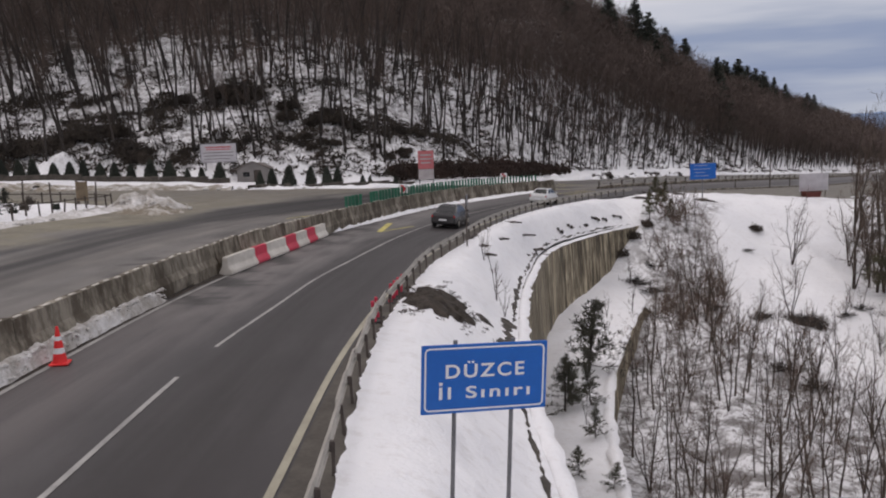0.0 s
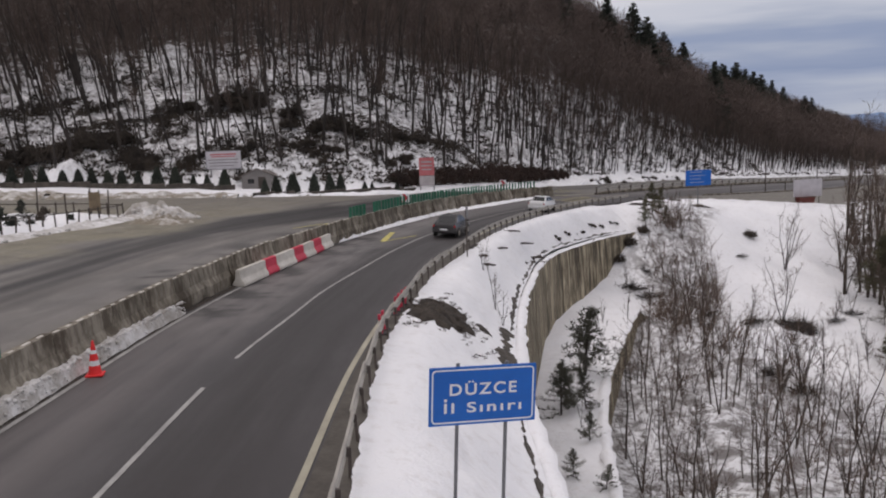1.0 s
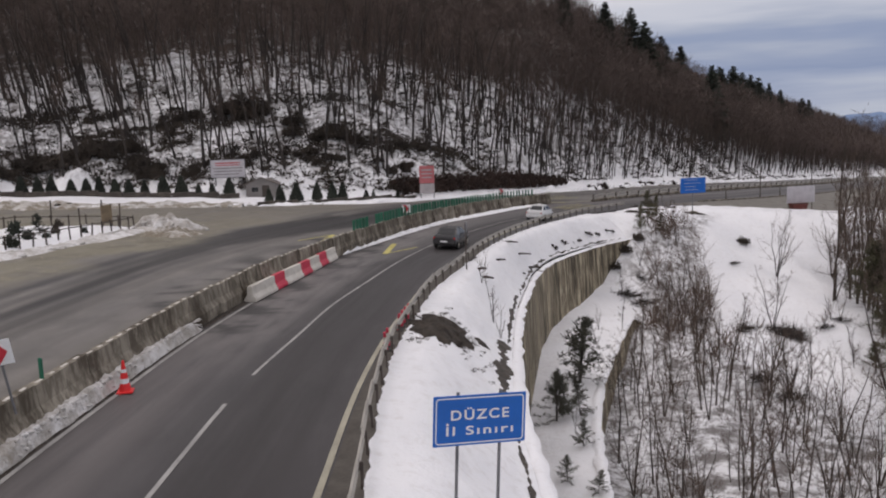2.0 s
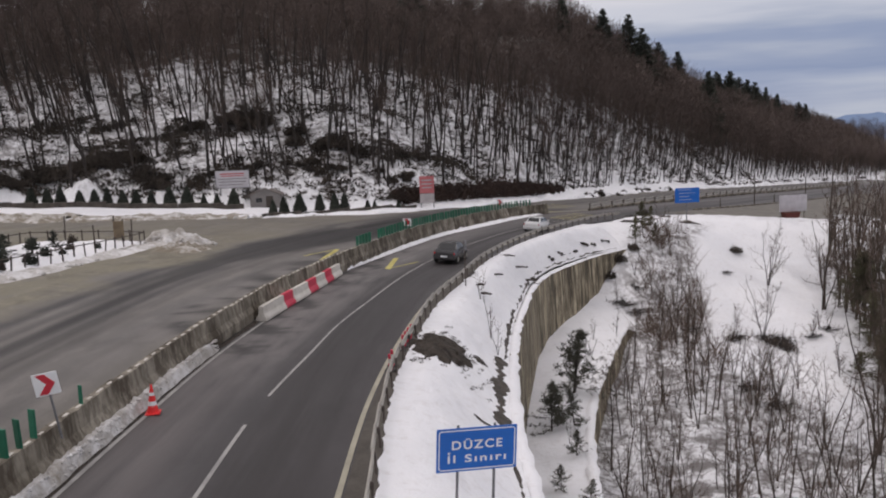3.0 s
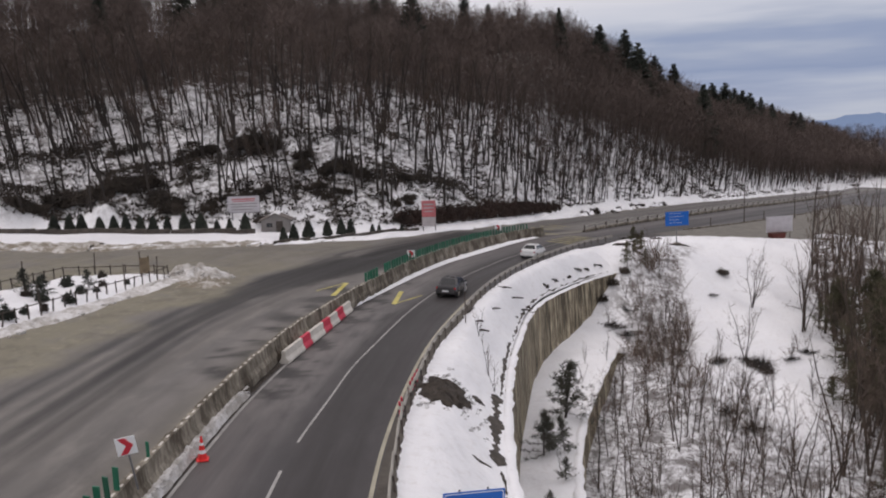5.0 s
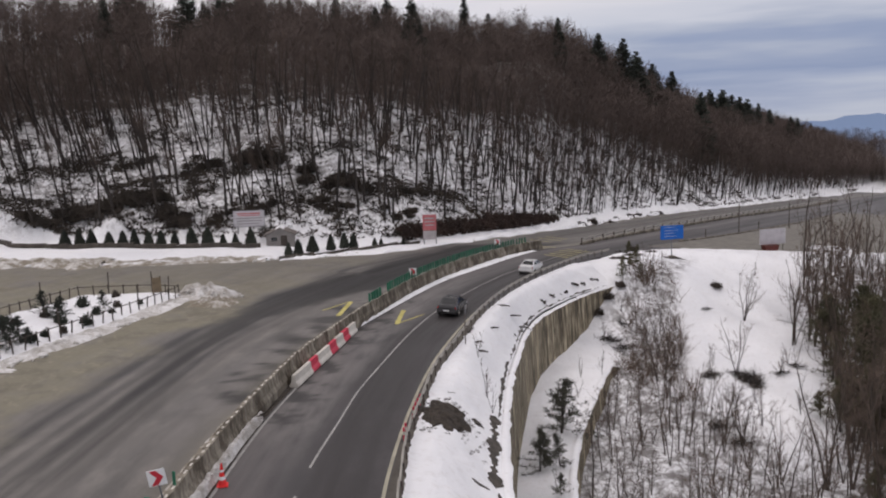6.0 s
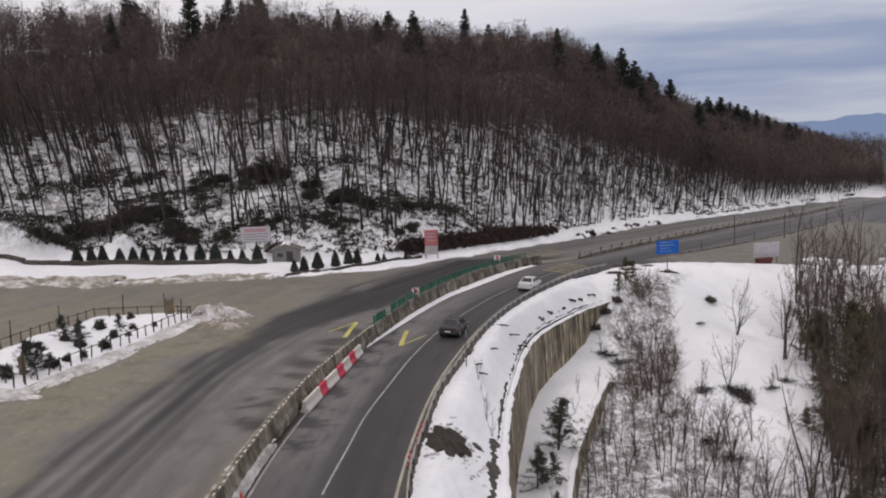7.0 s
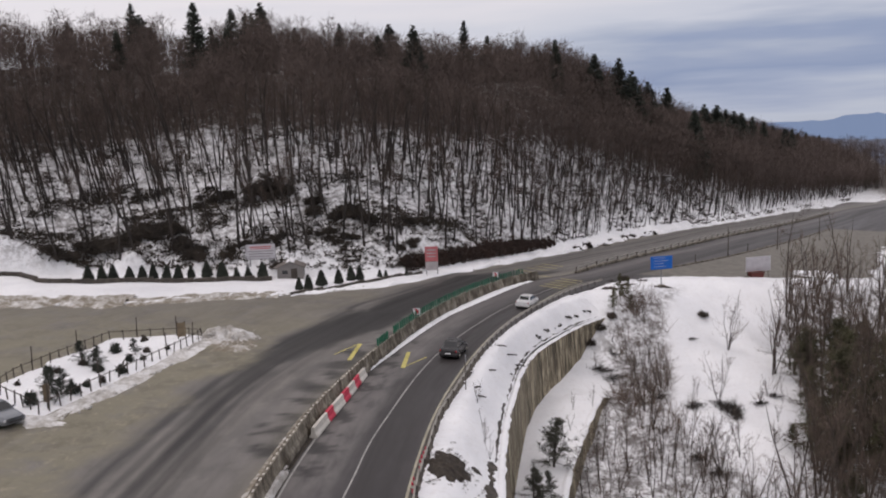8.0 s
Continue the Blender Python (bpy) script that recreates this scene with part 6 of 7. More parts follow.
# red markers on the guardrail
for x, y in ((-2.24, 26.3), (-2.2, 27.0), (-1.95, 29.6), (-1.88, 30.3), (-1.8, 31.0), (-1.7, 31.7)):
    t = thing("marker_post", pose(x - 0.12, y, float(z_right(x, y)), 4, -6, 15 * y), "battered red and white plastic marker leaning on the guardrail", "marker post", "markers at the guardrail")
    part("base", box(bmesh.new(), 0.34, 0.34, 0.06, bevel=0.02), BLACK_PART, t)
    part("tube", rod(bmesh.new(), (0, 0, 0.05), (0, 0, 0.72), 0.075, 0.05, 12), BARRIER_RED, t)
    part("band", rod(bmesh.new(), (0, 0, 0.36), (0, 0, 0.54), 0.071, 0.064, 12), BARRIER_WHITE, t, "white band")

# thin dark sign post at the bend
t = thing("road_sign", pose(1.1, 46.2, float(z_right(1.1, 46.2)) - 0.1, 0, 0, 78), "thin dark post with a small sign seen edge-on", "road sign")
part("post", rod(bmesh.new(), (0, 0, -0.3), (0, 0, 2.85), 0.04), STEEL_DARK, t)
part("panel", box(bmesh.new(), 0.5, 0.03, 0.62, (0, -0.05, 2.35), bevel=0.01), STEEL_POST, t)
part("backing_rail", box(bmesh.new(), 0.45, 0.03, 0.05, (0, -0.02, 2.6)), STEEL_DARK, t)


# ---------------------------------------------------------------- blue province sign
def text_mesh(body, width, height, depth=0.006, bold=0.0):
    cu = bpy.data.curves.new("words", "FONT")
    cu.body, cu.extrude, cu.offset, cu.space_character = body, depth, bold, 1.22
    tmp = bpy.data.objects.new("words", cu)
    scene.collection.objects.link(tmp)
    bpy.context.view_layer.update()
    me = bpy.data.meshes.new_from_object(tmp.evaluated_get(bpy.context.evaluated_depsgraph_get()))
    bpy.data.objects.remove(tmp)
    co = np.zeros(len(me.vertices) * 3)
    me.vertices.foreach_get("co", co)
    co = co.reshape(-1, 3)
    lo, hi = co.min(0), co.max(0)
    co[:, 0] = (co[:, 0] - (lo[0] + hi[0]) / 2) * width / (hi[0] - lo[0])
    co[:, 1] = (co[:, 1] - (lo[1] + hi[1]) / 2) * height / (hi[1] - lo[1])
    me.vertices.foreach_set("co", co.ravel())
    return me


def split_letters(me):
    """The mesh of a line of words, cut into its letters from left to right."""
    bm = bmesh.new()
    bm.from_mesh(me)
    seen, islands = set(), []
    for v in bm.verts:
        if v in seen:
            continue
        stack, isl = [v], []
        seen.add(v)
        while stack:
            q = stack.pop()
            isl.append(q)
            for e in q.link_edges:
                o = e.other_vert(q)
                if o not in seen:
                    seen.add(o)
                    stack.append(o)
        islands.append(isl)
    groups = []
    for isl in sorted(islands, key=lambda i: min(v.co.x for v in i)):
        lo, hi = min(v.co.x for v in isl), max(v.co.x for v in isl)
        if groups and lo < groups[-1][1] - 0.002:
            groups[-1][1] = max(groups[-1][1], hi)
            groups[-1][2].extend(isl)
        else:
            groups.append([lo, hi, list(isl)])
    out = []
    for _, _, vs in groups:
        idx = {v: k for k, v in enumerate(vs)}
        faces = [[idx[v] for v in f.verts] for f in bm.faces if f.verts[0] in idx]
        out.append(([tuple(v.co) for v in vs], faces))
    bm.free()
    return out


def rounded_frame(bm, w, h, r, t, y0, y1):
    """A thin rounded border line, drawn upright in x and z."""
    def ring(ww, hh, rr):
        pts = []
        for cx, cz, a0 in ((ww / 2 - rr, hh / 2 - rr, 0), (-ww / 2 + rr, hh / 2 - rr, 90), (-ww / 2 + rr, -hh / 2 + rr, 180), (ww / 2 - rr, -hh / 2 + rr, 270)):
            for k in range(6):
                a = radians(a0 + 18 * k)
                pts.append((cx + rr * math.cos(a), cz + rr * math.sin(a)))
        return pts
    o, i = ring(w, h, r), ring(w - 2 * t, h - 2 * t, max(0.01, r - t))
    n = len(o)
    vo, vi = [bm.verts.new((x, y0, z)) for x, z in o], [bm.verts.new((x, y0, z)) for x, z in i]
    wo, wi = [bm.verts.new((x, y1, z)) for x, z in o], [bm.verts.new((x, y1, z)) for x, z in i]
    for k in range(n):
        j = (k + 1) % n
        bm.faces.new((vo[k], vo[j], vi[j], vi[k]))
        bm.faces.new((vo[j], vo[k], wo[k], wo[j]))
        bm.faces.new((vi[k], vi[j], wi[j], wi[k]))
    bmesh.ops.recalc_face_normals(bm, faces=bm.faces)
    return bm


SX, SY, SZ, SW, SH = 0.44, 10.98, 2.925, 1.74, 0.925
sign = thing("province_sign", pose(SX, SY, SZ, 0, 3.1, 15.3), "blue province border sign with white lettering on two grey posts", "road sign")
panel = part("panel", box(bmesh.new(), SW, 0.03, SH, (0, 0, -SH / 2), bevel=0.008), SIGN_BLUE, sign)
part("border", rounded_frame(bmesh.new(), SW - 0.08, SH - 0.075, 0.07, 0.022, -0.021, -0.013), SIGN_WHITE, sign, "thin white rounded border line")
for words, zc, w, h in (("DÜZCE", 0.125, 1.09, 0.225), ("İl Sınırı", -0.185, 1.26, 0.165)):
    chars = [c for c in words if c != " "]
    for c, (v, f) in zip(chars, split_letters(text_mesh(words.replace("İ", "l"), w, h, bold=0.014))):
        me = bpy.data.meshes.new("letter")
        me.from_pydata(v, [], f)
        me.materials.append(SIGN_WHITE)
        ob = new("letter", me)
        ob.parent = sign
        ob.matrix_basis = pose(0.0, -0.02, zc, 90, 0, 0)
        ob["label"] = "white letter " + c
        if c == "İ":
            xs = [q[0] for q in v]
            part("dot", box(bmesh.new(), 0.045, 0.012, 0.04, ((min(xs) + max(xs)) / 2, -0.02, zc + h / 2 + 0.025)), SIGN_WHITE, sign, "white dot over the letter İ")
for px in (-0.40, 0.40):
    foot = sign.matrix_basis @ Vector((px, 0.05, 0))
    g = float(verge_z(np.array(foot.x), np.array(foot.y)))
    part("post", rod(bmesh.new(), (px, 0.05, g - SZ - 0.4), (px, 0.05, SH / 2 + 0.04), 0.03, n=12), STEEL_POST, sign)
    part("clamp", box(bmesh.new(), 0.10, 0.05, 0.05, (px, 0.03, 0.25), bevel=0.008), STEEL, sign)
    part("clamp", box(bmesh.new(), 0.10, 0.05, 0.05, (px, 0.03, -0.3), bevel=0.008), STEEL, sign)


# ---------------------------------------------------------------- soil, logs and stones in the verge
def soil_patch(x, y, rx, ry, turn, zf, material=SOIL, label="bare dark soil showing through the snow", seed=1, h=0.12, rough=0.6):
    a = np.linspace(0, 2 * np.pi, 41)[:-1]
    rr = np.linspace(0, 1, 9)
    wob = 1 + 0.22 * fnoise(np.cos(a) * 2, np.sin(a) * 2, 1.6, seed) + 0.10 * fnoise(np.cos(a) * 2, np.sin(a) * 2, 0.5, seed + 1)
    c, s = math.cos(radians(turn)), math.sin(radians(turn))
    lx, ly = rr[:, None] * rx * np.cos(a) * wob, rr[:, None] * ry * np.sin(a) * wob
    X, Y = x + lx * c - ly * s, y + lx * s + ly * c
    Z = zf(X, Y) + (h * (1 - rr[:, None] ** 2) + 0.015) * (0.7 + 0.5 * fnoise(X, Y, rough, seed) + 0.12 * fnoise(X, Y, 0.4, seed + 2)) - 0.05 * (rr[:, None] > 0.95)
    n = 40
    i = np.arange(9 * n).reshape(9, n)
    j = np.roll(i, -1, 1)
    F = np.stack([i[:-1], i[1:], j[1:], j[:-1]], -1).reshape(-1, 4)
    return tagged(array_mesh("soil_patch", np.stack([X, Y, Z], -1).reshape(-1, 3), F, material, smooth=True), label, "soil", kind="structure")


soil_patch(-0.45, 30.6, 1.3, 2.3, -10, verge_z, seed=3, h=0.16, label="dark bare earth and dead grass in the snow by the guardrail")
def crack_strip(y0, y1, offset, width, gaps, seed):
    """A broken dark edge of stone and earth that runs along the wall crown."""
    ys = np.arange(y0, y1, 0.18)
    body = np.clip(0.55 + 0.5 * fnoise(ys, ys * 0, 3.5, seed) + 0.3 * fnoise(ys, ys * 0, 0.9, seed + 1) - gaps, 0, 1.3)
    mid = plus(WALL, offset)(ys) + 0.05 * fnoise(ys, ys * 0, 2.4, seed + 2)
    half = 0.5 * width * body * smooth01(0, 0.8, ys - y0) * smooth01(0, 0.8, y1 - ys)
    t = np.linspace(-1, 1, 6)
    X = mid[:, None] + half[:, None] * t
    Y = np.repeat(ys[:, None], 6, 1)
    Z = verge_z(X, Y) + 0.012 + 0.06 * np.clip(half[:, None] * 3, 0, 1) * (1 - t**2) * (0.7 + 0.6 * fnoise(X, Y, 0.5, seed))
    return tagged(array_mesh("stone_edge", np.stack([X, Y, Z], -1).reshape(-1, 3), grid_faces(6, len(ys)), STONE), "dark broken stone edge behind the wall crown", "stone edge", kind="structure")


tuft = [clump(980 + k, 0.2, 0.2, 0.10, 16, 0.07, 0.2) for k in range(3)]
q = np.stack([-0.45 + 0.95 * rng.randn(170), 30.6 + 1.5 * rng.randn(170)], 1)
q = q[(q[:, 0] > -1.6) & (q[:, 0] < 1.6)]
tagged(array_mesh("dead_grass", *scatter_merge(tuft, [(x, y, float(verge_z(np.array(x), np.array(y))), rng.rand() * 6.28, 0.5 + 0.7 * rng.rand(), rng.randint(3)) for x, y in q]), SOIL), "dark dead grass round the bare earth", "grass", kind="stuff")
crack_strip(25.6, 36.2, -0.78, 0.70, -0.25, 11)
crack_strip(36.0, 50.0, -0.60, 0.30, 0.05, 12)
crack_strip(50.0, 87.0, -0.55, 0.17, 0.1, 13)
crack_strip(17.5, 25.4, -0.62, 0.24, 0.0, 14)
for k, (x, y, rx, ry, a) in enumerate(((21.8, 95.6, 1.5, 0.35, 40), (24.6, 98.2, 1.7, 0.3, 30), (23.4, 93.2, 1.0, 0.3, -50), (27.8, 101.6, 1.3, 0.3, 35), (30.3, 99.7, 1.6, 0.4, 12))):
    soil_patch(x, y, rx, ry, a, lambda x, y: ground_z(x, y) + 0.02, SOIL, "bare earth showing at a break of the snowy slope", seed=60 + k, h=0.1)
soil_patch(1.35, 32.6, 0.35, 0.3, 20, verge_z, STONE, "dark stone bared in the snow", seed=31, h=0.05)
soil_patch(1.2, 24.8, 0.45, 0.2, 10, verge_z, STONE, "dark stone bared in the snow", seed=32, h=0.05)
log_proto = None
for k, (x, y, a, ln) in enumerate(((1.6, 50.3, 75, 1.3), (3.4, 53.3, 15, 0.9), (2.0, 47.2, 20, 0.6), (2.1, 45.7, -20, 1.0), (4.7, 60.9, -20, 1.2), (5.5, 61.1, -5, 1.5), (6.3, 61.3, -15, 1.3), (6.9, 63.2, -40, 0.9), (21.6, 95.4, -60, 1.1), (22.5, 95.2, 5, 1.6), (23.4, 95.7, 15, 1.3), (24.0, 94.7, -60, 1.2))):
    z = float(verge_z(np.array(x), np.array(y))) if y < 88 else z_at(x, y) + 0.04
    m = pose(x, y, z - 0.01, 0, 0, a)
    if log_proto is None:
        log_proto = thing("log", m, "short dark weathered log half sunk in snow", "log", "logs on the verge")
        part("stem", rod(rod(bmesh.new(), (-0.5, 0, 0.03), (0.15, 0.05, 0.1), 0.09, 0.075, 7), (0.12, 0.05, 0.1), (0.55, -0.03, 0.06), 0.075, 0.05, 7), WOOD_DARK, log_proto)
        ob = log_proto
    else:
        ob = copy_thing(log_proto, m)
    ob.scale = (ln * 1.1, 1.1, 1.0)

# dark tussocks of dead grass in two loose groups along the verge
tussock_mesh = [clump(1020 + k, 0.36, 0.20, 0.34, 90, 0.17, 0.3) for k in range(3)]
tussocks = []
for k, (x, y, s) in enumerate(((9.4, 72.0, 0.9), (9.75, 72.3, 1.1), (9.9, 72.7, 0.7), (10.6, 74.6, 0.8), (10.9, 74.9, 1.0), (11.1, 75.5, 0.6), (12.7, 78.3, 0.8), (12.95, 78.8, 1.0), (13.9, 81.2, 0.9), (14.2, 81.5, 1.1), (14.6, 82.0, 1.0), (15.3, 83.2, 0.9), (15.6, 83.6, 1.2), (16.8, 85.6, 1.0), (17.3, 86.2, 0.7), (17.65, 86.4, 1.0), (14.9, 80.7, 0.7), (14.0, 79.3, 0.7), (7.2, 62.8, 0.8), (5.5, 58.0, 0.6), (12.1, 77.2, 0.5), (6.4, 61.5, 0.7))):
    m = pose(x, y, float(verge_z(np.array(x), np.array(y))) - 0.06, 0, 0, -55 + 35 * math.sin(5.0 * k))
    if k < 3:
        ob = thing("grass_tussock", m, "dark dead grass tussock poking through the verge snow", "tussock", "tussocks on the verge")
        array_mesh("blades", *tussock_mesh[k], SCRUB, ob)
        tussocks.append(ob)
    else:
        ob = copy_thing(tussocks[k % 3], m)
    ob.scale = (s * 0.95, s * 0.75, s * 0.8)


# ---------------------------------------------------------------- signs, hut and boards along the roads
def bars(t, rows, y, material, w, label):
    for zc, width, h, off in rows:
        part("line_of_writing", box(bmesh.new(), width, 0.012, h, (off, y, zc - h / 2)), material, t, label)


t = thing("direction_sign", pose(30.2, 100.2, z_at(30.2, 100.2) - 0.05, 0, 0, 12), "blue direction sign with white lines of writing on a post", "road sign")
part("panel", box(bmesh.new(), 3.3, 0.06, 1.85, (0, 0, 2.45), bevel=0.02), SIGN_BLUE, t)
part("post", rod(bmesh.new(), (0, 0.1, -0.6), (0, 0.1, 4.25), 0.07, n=10), STEEL_POST, t)
part("footing", box(bmesh.new(), 0.9, 0.9, 0.3, (0, 0.1, -0.1), bevel=0.05), BARRIER_CONCRETE, t)
bars(t, ((4.05, 1.7, 0.05, -0.3), (3.65, 2.1, 0.05, -0.1), (3.25, 1.4, 0.05, -0.4), (2.85, 1.8, 0.05, -0.2)), -0.04, SIGN_PALE, 0, "white line of writing")

t = thing("white_board", pose(47.8, 110.9, float(z_right(47.8, 110.9)) - 0.05, 0, 0, 14), "large plain white board on a frame beside the lay-by", "board")
part("panel", box(bmesh.new(), 4.3, 0.08, 2.25, (0, 0, 0.95), bevel=0.02), SIGN_PALE, t)
for px in (-1.8, 0, 1.8):
    part("leg", rod(bmesh.new(), (px, 0.08, -0.4), (px, 0.08, 2.9), 0.05), STEEL_DARK, t)
part("brace", rod(bmesh.new(), (-1.8, 0.1, 1.2), (1.8, 0.1, 1.2), 0.03), STEEL_DARK, t)
t = thing("skip", pose(47.4, 109.9, float(z_right(47.4, 109.9)) - 0.1, 0, 0, 14), "dark rust-red steel container below the white board", "container")
bm = extrude_profile(bmesh.new(), [(-0.9, 0), (0.9, 0), (1.2, 0.95), (-1.2, 0.95)], 1.0)
part("body", bm, plain("rust_red_steel", (0.10, 0.025, 0.02, 1), (0.17, 0.045, 0.035, 1), 1.5, 12, 0.7), t)
part("rim", box(bmesh.new(), 2.5, 0.06, 0.08, (0, -0.02, 0.9), bevel=0.01), STEEL_DARK, t)

lamp_proto = None
for x, y, h in ((50.5, 133.0, 5.4), (66.0, 150.0, 5.0), (84.0, 172.0, 5.0), (41.5, 122.3, 1.6), (57.6, 143, 1.6)):
    m = pose(x, y, float(z_right(x, y)) - 0.1, 0, 0, 30)
    if lamp_proto is None:
        lamp_proto = thing("pole", m, "thin grey pole beside the lay-by", "pole", "poles beside the lay-by")
        part("shaft", rod(bmesh.new(), (0, 0, 0), (0, 0, 5.4), 0.10, 0.06, 8), STEEL_DARK, lamp_proto)
        part("foot", box(bmesh.new(), 0.5, 0.5, 0.2, bevel=0.04), BARRIER_CONCRETE, lamp_proto)
        ob = lamp_proto
    else:
        ob = copy_thing(lamp_proto, m)
    ob.scale = (1, 1, h / 5.4)

ribbon("layby", plus(RIGHT_EDGE, 1.2), plus(GUARDRAIL, 0.4), np.arange(107, 200, 1.0), 8, lambda x, y: z_right(x, y) + 0.02, SHOULDER, "pale dusty lay-by beside the road", "lay-by")
ys_k = np.arange(116, 200, 1.0)
bm = bmesh.new()
for k in range(len(ys_k) - 1):
    x, y = float(RIGHT_EDGE(ys_k[k])) + 1.0, ys_k[k]
    a = math.degrees(math.atan2(-(float(RIGHT_EDGE(y + 1)) - float(RIGHT_EDGE(y))), 1.0))
    box(bm, 0.3, 1.28, 0.2, (x, y, float(z_right(x, y)) - 0.05), (0, 0, a))
kerb = part("kerb", bm, BARRIER_CONCRETE)
tagged(kerb, "pale concrete kerb along the lay-by", "kerb", kind="structure")

# billboard on the bank
t = thing("billboard", pose(-25.3, 96.6, 2.0, 0, 0, 4), "white billboard with red lines of writing on the bank", "billboard")
part("panel", box(bmesh.new(), 4.0, 0.08, 2.1, (0, 0, 1.35), bevel=0.02), SIGN_PALE, t)
for px in (-1.5, 1.5):
    part("leg", rod(bmesh.new(), (px, 0.1, -1.0), (px, 0.1, 3.3), 0.07), STEEL_POST, t)
part("frame", rounded_frame(bmesh.new(), 4.04, 2.14, 0.03, 0.06, -0.06, -0.03), STEEL_POST, t).matrix_basis = pose(0, 0, 2.4)
bars(t, ((3.05, 2.9, 0.16, 0), (2.8, 2.7, 0.12, 0)), -0.048, SIGN_PINK, 0, "red line of unreadable writing")
bars(t, ((2.45, 3.4, 0.09, 0), (2.1, 3.2, 0.09, 0), (1.75, 2.8, 0.08, -0.2)), -0.048, HUT_WALL, 0, "grey line of unreadable writing")

# red and white notice
t = thing("notice_board", pose(-2.13, 100.0, z_at(-2.13, 100.0) - 0.1, 0, 0, -4), "tall notice board, faded red above and white below", "notice board")
zz = 3.76 - t.matrix_basis.translation.z
part("red_panel", box(bmesh.new(), 1.8, 0.08, 2.1, (0, 0, zz - 2.1), bevel=0.02), SIGN_PINK, t)
part("white_panel", box(bmesh.new(), 1.8, 0.08, 1.2, (0, 0, zz - 3.35), bevel=0.02), SIGN_DULL, t)
bars(t, ((zz - 0.5, 1.3, 0.2, 0), (zz - 0.95, 1.4, 0.16, 0), (zz - 1.4, 1.2, 0.16, 0)), -0.052, SIGN_DULL, 0, "pale line of unreadable writing")
for px in (-0.8, 0.8):
    part("post", rod(bmesh.new(), (px, 0.09, -0.8), (px, 0.09, zz - 0.1), 0.06), STEEL_POST, t)

# hut
hz = z_at(-20.7, 92.2) - 0.2
t = thing("hut", pose(-20.7, 92.6, hz, 0, 0, 6), "small grey hut with a weathered gable roof", "hut")
bm = bmesh.new()
extrude_profile(bm, [(-1.7, 0), (1.7, 0), (1.7, 1.6), (0, 2.35), (-1.7, 1.6)], 3.0)
part("wall", bm, HUT_WALL, t)
for s in (-1, 1):
    part("roof", box(bmesh.new(), 2.15, 3.5, 0.1, (s * 0.98, 1.5, 1.95), (0, s * 23.8, 0), 0.02), HUT_ROOF, t)
    part("roof_snow", box(bmesh.new(), 0.55, 3.3, 0.10, (s * 0.27, 1.55, 2.34), (0, s * 23.8, 0), 0.04), SNOW_CLEAN, t, "thin snow along the ridge")
part("door", box(bmesh.new(), 0.8, 0.06, 1.5, (0.5, -0.02, 0.0), bevel=0.01), WOOD_DARK, t)
part("window", box(bmesh.new(), 0.7, 0.05, 0.5, (-0.7, -0.02, 0.8), bevel=0.01), GLASS_DARK, t)


# low wall before the hedge
def low_wall_line(pts, h, w, label):
    base = thing("low_wall", pose(0, 0, 0), label, "wall", kind="structure")
    p = np.array(pts, float)
    seg = np.hypot(*np.diff(p, axis=0).T)
    s = np.concatenate(([0], np.cumsum(seg)))
    for q0 in np.arange(0, s[-1] - 0.2, 2.5):
        q1 = min(q0 + 2.48, s[-1])
        a = [np.interp(q0, s, p[:, i]) for i in (0, 1)]
        b = [np.interp(q1, s, p[:, i]) for i in (0, 1)]
        ln = math.hypot(b[0] - a[0], b[1] - a[1])
        mx, my = (a[0] + b[0]) / 2, (a[1] + b[1]) / 2
        ang = math.degrees(math.atan2(b[1] - a[1], b[0] - a[0]))
        z = z_at(mx, my)
        k = part("wall_block", box(bmesh.new(), ln, w, h + 0.4, (0, 0, -0.4), bevel=0.03), STONE, base)
        k.matrix_basis = pose(mx, my, z, 0, 0, ang)


low_wall_line([(-60, 92.0), (-56, 91.6), (-51, 86.8), (-46.2, 86.4), (-34, 87.9), (-22.9, 91.4)], 0.55, 0.4, "low dark stone wall before the clipped evergreens")
low_wall_line([(-18.6, 81.0), (-16.9, 82.9), (-13.7, 86.9), (-10.5, 91.3), (-7.0, 95.8), (-3.6, 100.8)], 0.3, 0.3, "low dark kerb wall beside the road")

# ---------------------------------------------------------------- planted island
ISL = np.array([(-33.4, 41.0), (-27.6, 36.2), (-26.3, 42.5), (-24.9, 48.5), (-23.6, 54.5), (-22.8, 59.4), (-25.6, 59.6), (-31.1, 57.6), (-32.8, 50.0), (-33.6, 45.0)])
isl_c = ISL.mean(0)


def isl_point(a, f):
    """A place in the island by angle and share of the way to its edge."""
    d = np.array([math.cos(a), math.sin(a)])
    best = 1e9
    for i in range(len(ISL)):
        p, q2 = ISL[i] - isl_c, ISL[(i + 1) % len(ISL)] - isl_c
        e = q2 - p
        det = d[0] * -e[1] + d[1] * e[0]
        if abs(det) < 1e-9:
            continue
        s = (p[0] * -e[1] + p[1] * e[0]) / det
        u = (d[0] * p[1] - d[1] * p[0]) / det
        if s > 0 and -1e-6 <= u <= 1 + 1e-6:
            best = min(best, s)
    return isl_c + d * best * f


